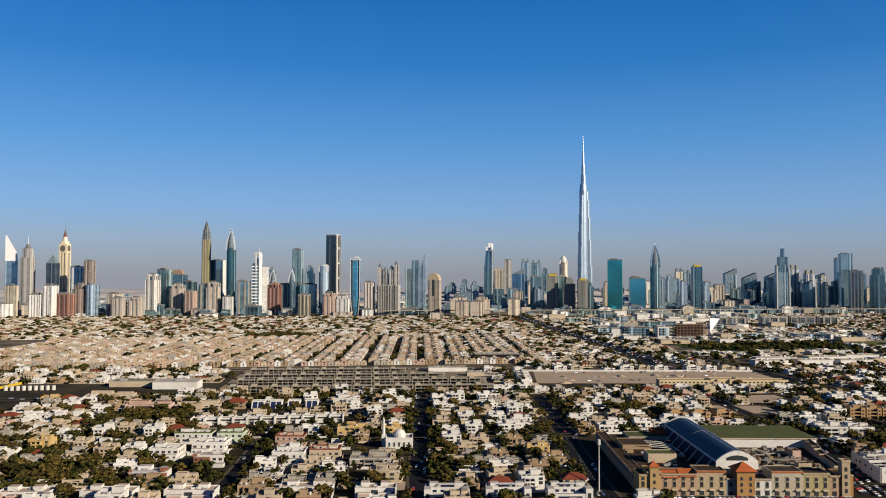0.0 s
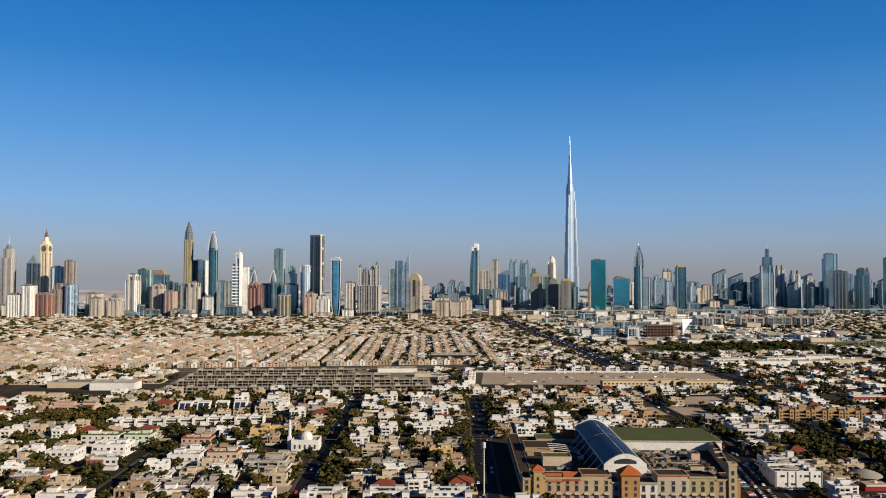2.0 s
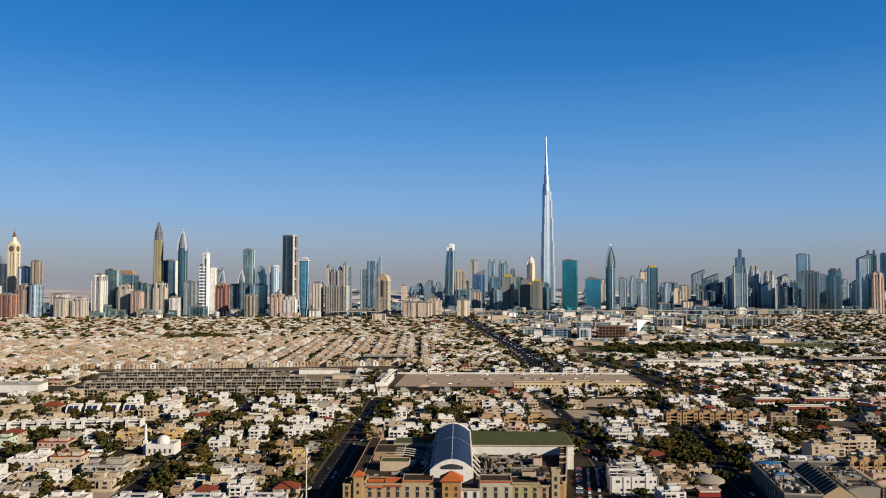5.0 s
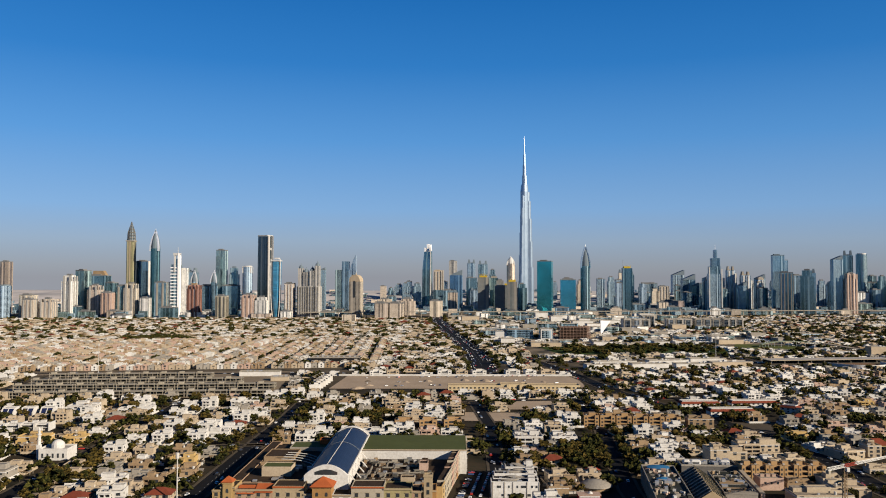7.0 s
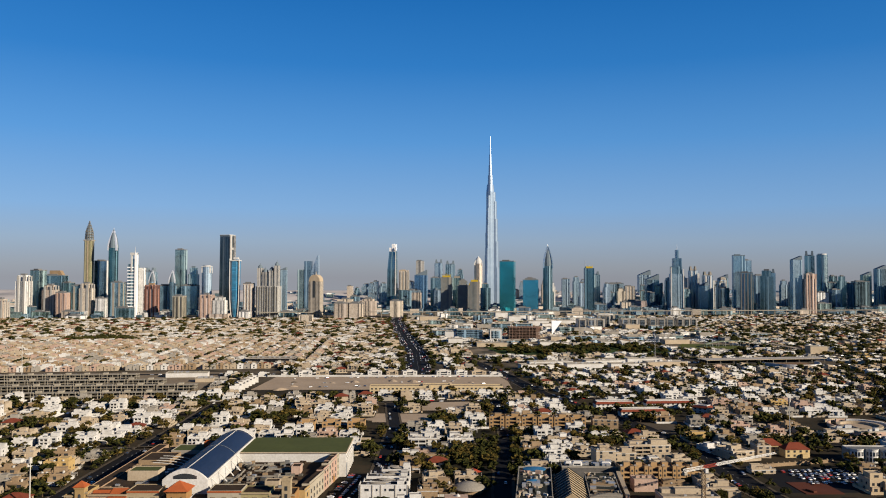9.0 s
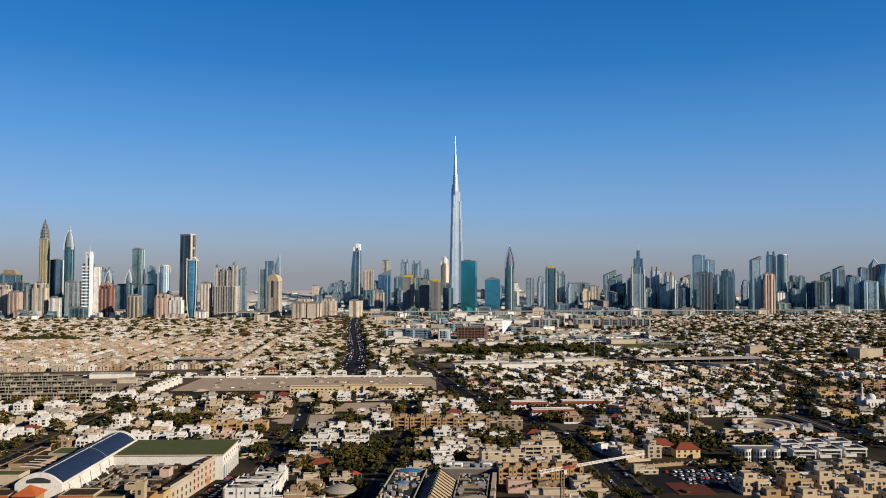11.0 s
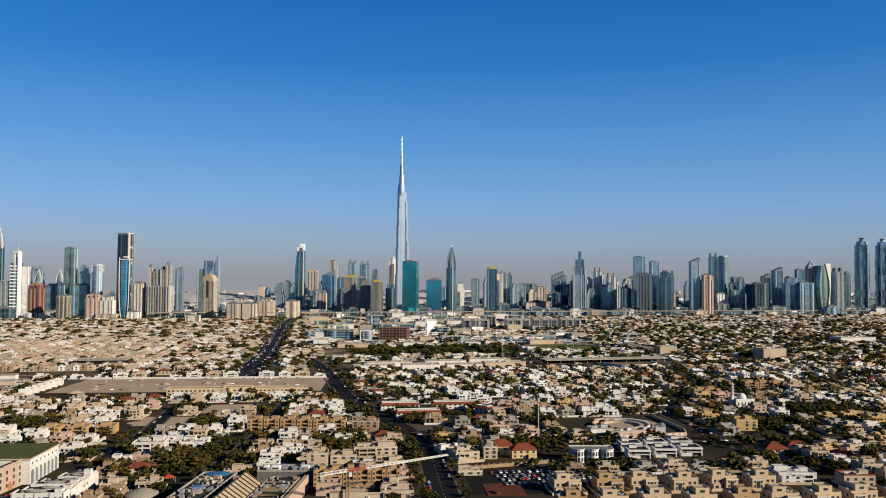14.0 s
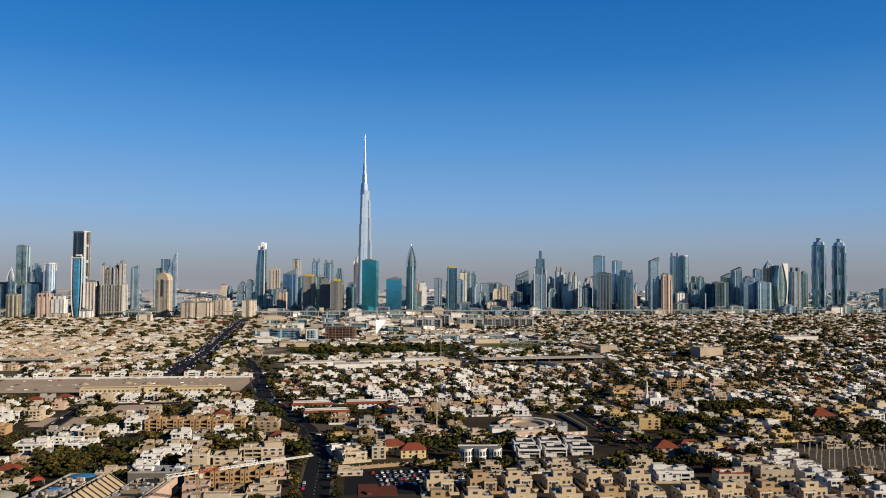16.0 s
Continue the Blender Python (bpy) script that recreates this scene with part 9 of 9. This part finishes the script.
for (ax, ay), (bx, by) in (((896, 630), (906, 652)), ((906, 652), (910, 690)), ((910, 690), (913, 732))):
    part("curved_wall", Build().box((ax + bx) / 2 - 852, (ay + by) / 2 - 630, 0, math.hypot(bx - ax, by - ay), 0.8, 3.0, 0, yaw=math.degrees(math.atan2(by - ay, bx - ax))), PAL["cream"], pw)
block(846, 644, 44, 9, 4.2, PAL["pink"], "long low range with a dark roof", 6, roof=CAP)
block(824, 660, 22, 12, 4.6, PAL["white"], "low hall under a bright blue roof", -4, roof=BLUE)
block(880, 650, 9, 9, 6.5, PAL["white"], "small white cube house by the arena", -20, roof=ROOF["white"])

# ---- market hall with folded roof, grey shed, blue canopy ----
mk = thing("market_hall", 497, 474, -16, "long hall under a ribbed sand-coloured gable roof", "hall")
part("hall", Build().box(0, 0, 0, 22, 66, 8.5, 0, 1), [PAL["tan"], ROOF["tan"]], mk)
SLATE = surface("slate_and_shade_sheet", (0.050, 0.056, 0.050), (0.028, 0.03, 0.028), 0.7, 0.6, 0.1)
b = Build()
for sy in (-33, 33):
    b.v += [(-11.6, sy, 8.5), (11.6, sy, 8.5), (0, sy, 16.4)]
# west slope takes the dark sheet, its shade put into the colour
for q in ((0, 1, 2), (4, 3, 5), (1, 4, 5, 2), (3, 0, 2, 5)):
    b.face(q, 1 if q == (3, 0, 2, 5) else 0, [(0, 0)] * len(q))
part("gable_roof", b, [surface("sandy_sheet_roof", (0.60, 0.46, 0.29), (0.42, 0.31, 0.19), 0.85, 0.5, 0.09), SLATE], mk)
for k in range(11):
    y0 = -31 + 6.2 * k
    for sd in (-1, 1):
        b = Build()
        b.v += [(0, y0 - 0.5, 16.45), (0, y0 + 0.5, 16.45), (sd * 11.8, y0 + 0.5, 8.45), (sd * 11.8, y0 - 0.5, 8.45), (0, y0 - 0.5, 16.95), (0, y0 + 0.5, 16.95), (sd * 11.8, y0 + 0.5, 8.95), (sd * 11.8, y0 - 0.5, 8.95)]
        for q in ((7, 6, 5, 4), (0, 3, 7, 4), (2, 1, 5, 6), (3, 2, 6, 7)):
            b.face(q if sd > 0 else q[::-1], 0, [(0, 0)] * 4)
        part("roof_rib", b, SLATE if sd > 0 else PAL["grey"], mk)
# one dark grey for the walls of both blocks
DARKWALL = surface("dark_grey_wall", (0.19, 0.18, 0.17), (0.10, 0.095, 0.09), 0.9, 0.5, 0.06)
gs = block(477, 484, 22, 86, 11.5, DARKWALL, "grey block with a flat roof crowded with plant", -16, roof=SLATE)
rg = random.Random(12)
for k in range(64):
    part("roof_unit", Build().box(rg.uniform(-10, 10), rg.uniform(-40, 32), 11.5, rg.uniform(1.0, 3.4), rg.uniform(1.0, 2.8), rg.uniform(0.6, 2.2), 0, yaw=rg.uniform(-40, 40)), rg.choice((METAL, PAL["white"], PAL["pink"], PAL["cream"], CONC, SLATE)), gs)
for k in range(14):
    part("pier", Build().box(-11.2, -41 + 6.3 * k, 0, 0.7, 1.5, 12, 0), CONC, gs)
    if k < 13:
        for zz in (2.0, 6.8):
            part("window", Build().box(-11.05, -38 + 6.3 * k, zz, 0.16, 2.4, 2.6, 0, floor=True), PANE, gs)
for x, y, r, z in ((487, 520, 8.0, 12.2), (477, 488, 4.6, 12.4)):
    bc = thing("canopy", x, y, 0, "bright blue round fabric canopy over a roof terrace", "canopy", "blue canopies", z=11.5)
    b = Build()
    b.loft([(z - 11.5, ellipse(r, r * 0.8, 18)), (z - 11.0, ellipse(r, r * 0.8, 18)), (z - 10.1, ellipse(r * 0.3, r * 0.24, 18))], 0, floor=True)
    part("awning", b, BLUE, bc)
    for a in range(4):
        part("post", Build().rod((0.8 * r * math.cos(1.57 * a + 0.8), 0.6 * r * math.sin(1.57 * a + 0.8), 0), (0.8 * r * math.cos(1.57 * a + 0.8), 0.6 * r * math.sin(1.57 * a + 0.8), 0.9), 0.12), METAL, bc)
gs2 = block(523, 486, 20, 56, 9, PAL["grey"], "works roof laid with rows of dark panels", -16, roof=SLATE)
for k in range(16):
    part("rack", Build().box(rg.uniform(-2, 2), -26 + 3.4 * k, 9, 15, 1.6, rg.uniform(0.6, 1.6), 0), rg.choice((SLATE, CONC, PAL["tan"], SLATE)), gs2)
for k in range(26):
    part("roof_unit", Build().box(rg.uniform(-9, 9), rg.uniform(-26, 26), 9, rg.uniform(0.8, 2.6), rg.uniform(0.8, 2.2), rg.uniform(1.2, 2.4), 0, yaw=rg.uniform(-40, 40)), rg.choice((METAL, PAL["grey"], CONC, SLATE, PAL["tan"])), gs2)
dk = block(534, 543, 40, 18, 8.2, DARKWALL, "low grey block with white rounded plant houses on its roof", -12, roof=SLATE, units=16)
for ox, w in ((-15, 5), (-8.5, 7.5), (12, 7.5)):
    hb2 = Build()
    hb2.loft([(8.2, chamfer(w, 4.5, 0.8, ox, -1)), (10.2, chamfer(w, 4.5, 0.8, ox, -1)), (11.2, chamfer(w * 0.7, 3.0, 0.6, ox, -1))], 0)
    ph = part("plant_house", hb2, WHITE, dk, "white rounded plant house")
    part("grille", Build().box(ox, -3.3, 8.7, w * 0.6, 0.16, 1.0, 0, floor=True), PANE, ph)
pkb = thing("pink_block", 559, 503, -8, "small salmon-washed block with three windows", "building")
part("body", Build().box(0, 0, 0, 16, 12, 7.6, 0, 1), [PAL["pink"], ROOF["cream"]], pkb)
part("parapet", Build().parapet(0, 0, 7.6, 16, 12, 0.8, 0.3), PAL["pink"], pkb)
for k in range(3):
    part("window", Build().box(-4.5 + 4.2 * k, -6.05, 4.2, 1.4, 0.16, 1.5, 0, floor=True), PANE, pkb)
    part("roof_room", Build().box(-4 + 4 * k, 2, 7.6, 2.6, 3, 1.6, 0, 1), [PAL["pink"], ROOF["cream"]], pkb)
lw = thing("lane_wall", 537, 486, -16, "tall salmon wall along the lane beside the works", "wall")
part("wall", Build().box(0, 0, 0, 2.4, 60, 9.6, 0), PAL["pink"], lw)
part("coping", Build().box(0, 0, 9.6, 2.8, 60.4, 0.4, 0, floor=True), PAL["cream"], lw)
ov = thing("oval_hall", 441, 517, 0, "low hall under a pale domed oval roof", "hall")
b = Build()
b.loft([(0, ellipse(9.5, 9.5, 24)), (2.6, ellipse(9.5, 9.5, 24))], 0)
part("wall", b, PAL["tan"], ov)
b = Build()
b.loft([(2.6, ellipse(11.5, 11.5, 28)), (3.1, ellipse(11.0, 11.0, 28)), (4.4, ellipse(8.4, 8.4, 28)), (5.5, ellipse(5.2, 5.2, 28)), (6.1, ellipse(2.4, 2.4, 28)), (6.3, ellipse(0.4, 0.4, 28))], 0, floor=True)
part("domed_roof", b, PAL["grey"], ov)
yd = Build()
yd.box(446, 474, 0.03, 40, 78, 0.04, 0, yaw=-14)
single("yard", yd, ASPH, label="dark asphalt yard beside the domed hall", category="ground", kind="structure")
rk2 = thing("kiosk", 427, 489, -8, "low red kiosk with a stepped roof", "kiosk")
REDWALL = surface("red_painted_wall", (0.34, 0.045, 0.035), (0.2, 0.03, 0.025), 0.7)
part("body", Build().box(0, 0, 0, 14, 7, 4.4, 0), REDWALL, rk2)
part("roof", Build().box(0, 0, 4.4, 14.8, 7.8, 0.5, 0, floor=True), PAL["pink"], rk2)
part("sign_band", Build().box(0, -3.7, 3.2, 13, 0.3, 0.9, 0, floor=True), PAL["white"], rk2)
part("dome", Build().rod((1, 0, 4.9), (1, 0, 6.2), 1.8, 0, 12, 0.5), PAL["white"], rk2)
rc2 = thing("canopy", 452, 556, 20, "red fabric canopy on posts", "canopy")
part("awning", Build().box(0, 0, 3.2, 10, 7, 2.2, 0, top=(0.15, 0.6), floor=True), surface("red_fabric", (0.36, 0.06, 0.03), (0.24, 0.04, 0.025), 0.8), rc2)
for sx in (-4.5, 4.5):
    for sy in (-3, 3):
        part("post", Build().rod((sx, sy, 0), (sx, sy, 3.3), 0.14), METAL, rc2)
# ---- school and works to the west of the site ----
block(-205, 1040, 55, 26, 9, PAL["white"], "plain white hall with a pale roof", -6, roof=ROOF["white"])
block(-262, 1065, 60, 22, 7, PAL["cream"], "low hall with a green roof", -6, roof=GREENROOF)
yf = thing("yellow_barrier", -410, 1115, 78, "bright yellow hoarding round a sand yard", "barrier")
part("panel", Build().box(0, 0, 0, 150, 0.4, 3.2, 0), YELLOW, yf)
b = Build()
for k in range(9):
    b.loft([(0, ellipse(2.4, 2.4, 12, -410 + 7 * k, 1040)), (5.5, ellipse(2.4, 2.4, 12, -410 + 7 * k, 1040))], 0)
single("storage_tanks", b, TANK, label="row of pale upright storage tanks", category="tanks", kind="stuff")

# ---- long pale commercial roofs beyond the villas, and blocks by the highway ----
rb5 = random.Random(44)
for x, y, w, d in ((690, 1205, 66, 18), (765, 1212, 60, 22), (835, 1205, 58, 18), (905, 1214, 70, 20), (720, 1248, 74, 16), (815, 1255, 70, 18), (890, 1268, 60, 16)):
    block(x, y, w, d, rb5.uniform(6, 8.5), PAL["white"] if rb5.random() < 0.7 else PAL["cream"], "long low white shop building with flat roof", rb5.uniform(-2, 3), roof=ROOF["white"])
for x, y, w, d in COMMERCE:
    mm = rb5.choice(("white", "white", "cream", "grey"))
    wall = rb5.choice((PAL[mm], PAL[mm], GL["steel"], GL["white"], GL["green"], GL["dark"]))
    block(x, y, w, d, rb5.uniform(6, 11) if y < 1900 else rb5.uniform(8, 20), wall, "flat-roofed commercial block near the highway", rb5.uniform(-5, 1), roof=ROOF[mm] if rb5.random() < 0.7 else CAP, units=1)

# ---- yard by the avenue: parked cars, red paving, low house and boundary wall ----
b = Build()
b.box(690, 508, 0.03, 66, 66, 0.04, 0, yaw=-8)
single("parking_yard", b, ASPH, label="dark parking yard beside the avenue", category="ground", kind="structure")
b = Build()
b.box(676, 488, 0.03, 26, 30, 0.35, 0, yaw=-8)
b.box(668, 480, 0.35, 3, 7, 1.2, 0, yaw=12)
b.box(682, 494, 0.35, 5, 2, 0.8, 0, yaw=-20)
single("paved_deck", b, surface("red_brown_deck", (0.16, 0.055, 0.035), (0.09, 0.035, 0.022), 0.9), label="raised deck with worn red-brown surface", category="deck")
for k in range(44):
    if rc.random() < 0.72:
        continue
    near_car(rc.choice(COLS), 700 + 4.4 * (k % 11) - 12 + rc.uniform(-1.5, 1.5), 533 - 10 * (k // 11) - 0.6 * (k % 11) + rc.uniform(-2, 2), 82 + rc.choice((0, 0, 0, 90)) + rc.uniform(-14, 14), 0.08)
ww = thing("garden_wall", 700, 551, 6, "tan boundary wall with small square caps", "wall")
part("wall", Build().box(0, 0, 0, 76, 0.5, 2.6, 0), PAL["tan"], ww)
for k in range(16):
    part("cap", Build().box(-37 + 4.95 * k, 0, 2.6, 0.9, 0.9, 0.8, 0), PAL["tan"], ww)
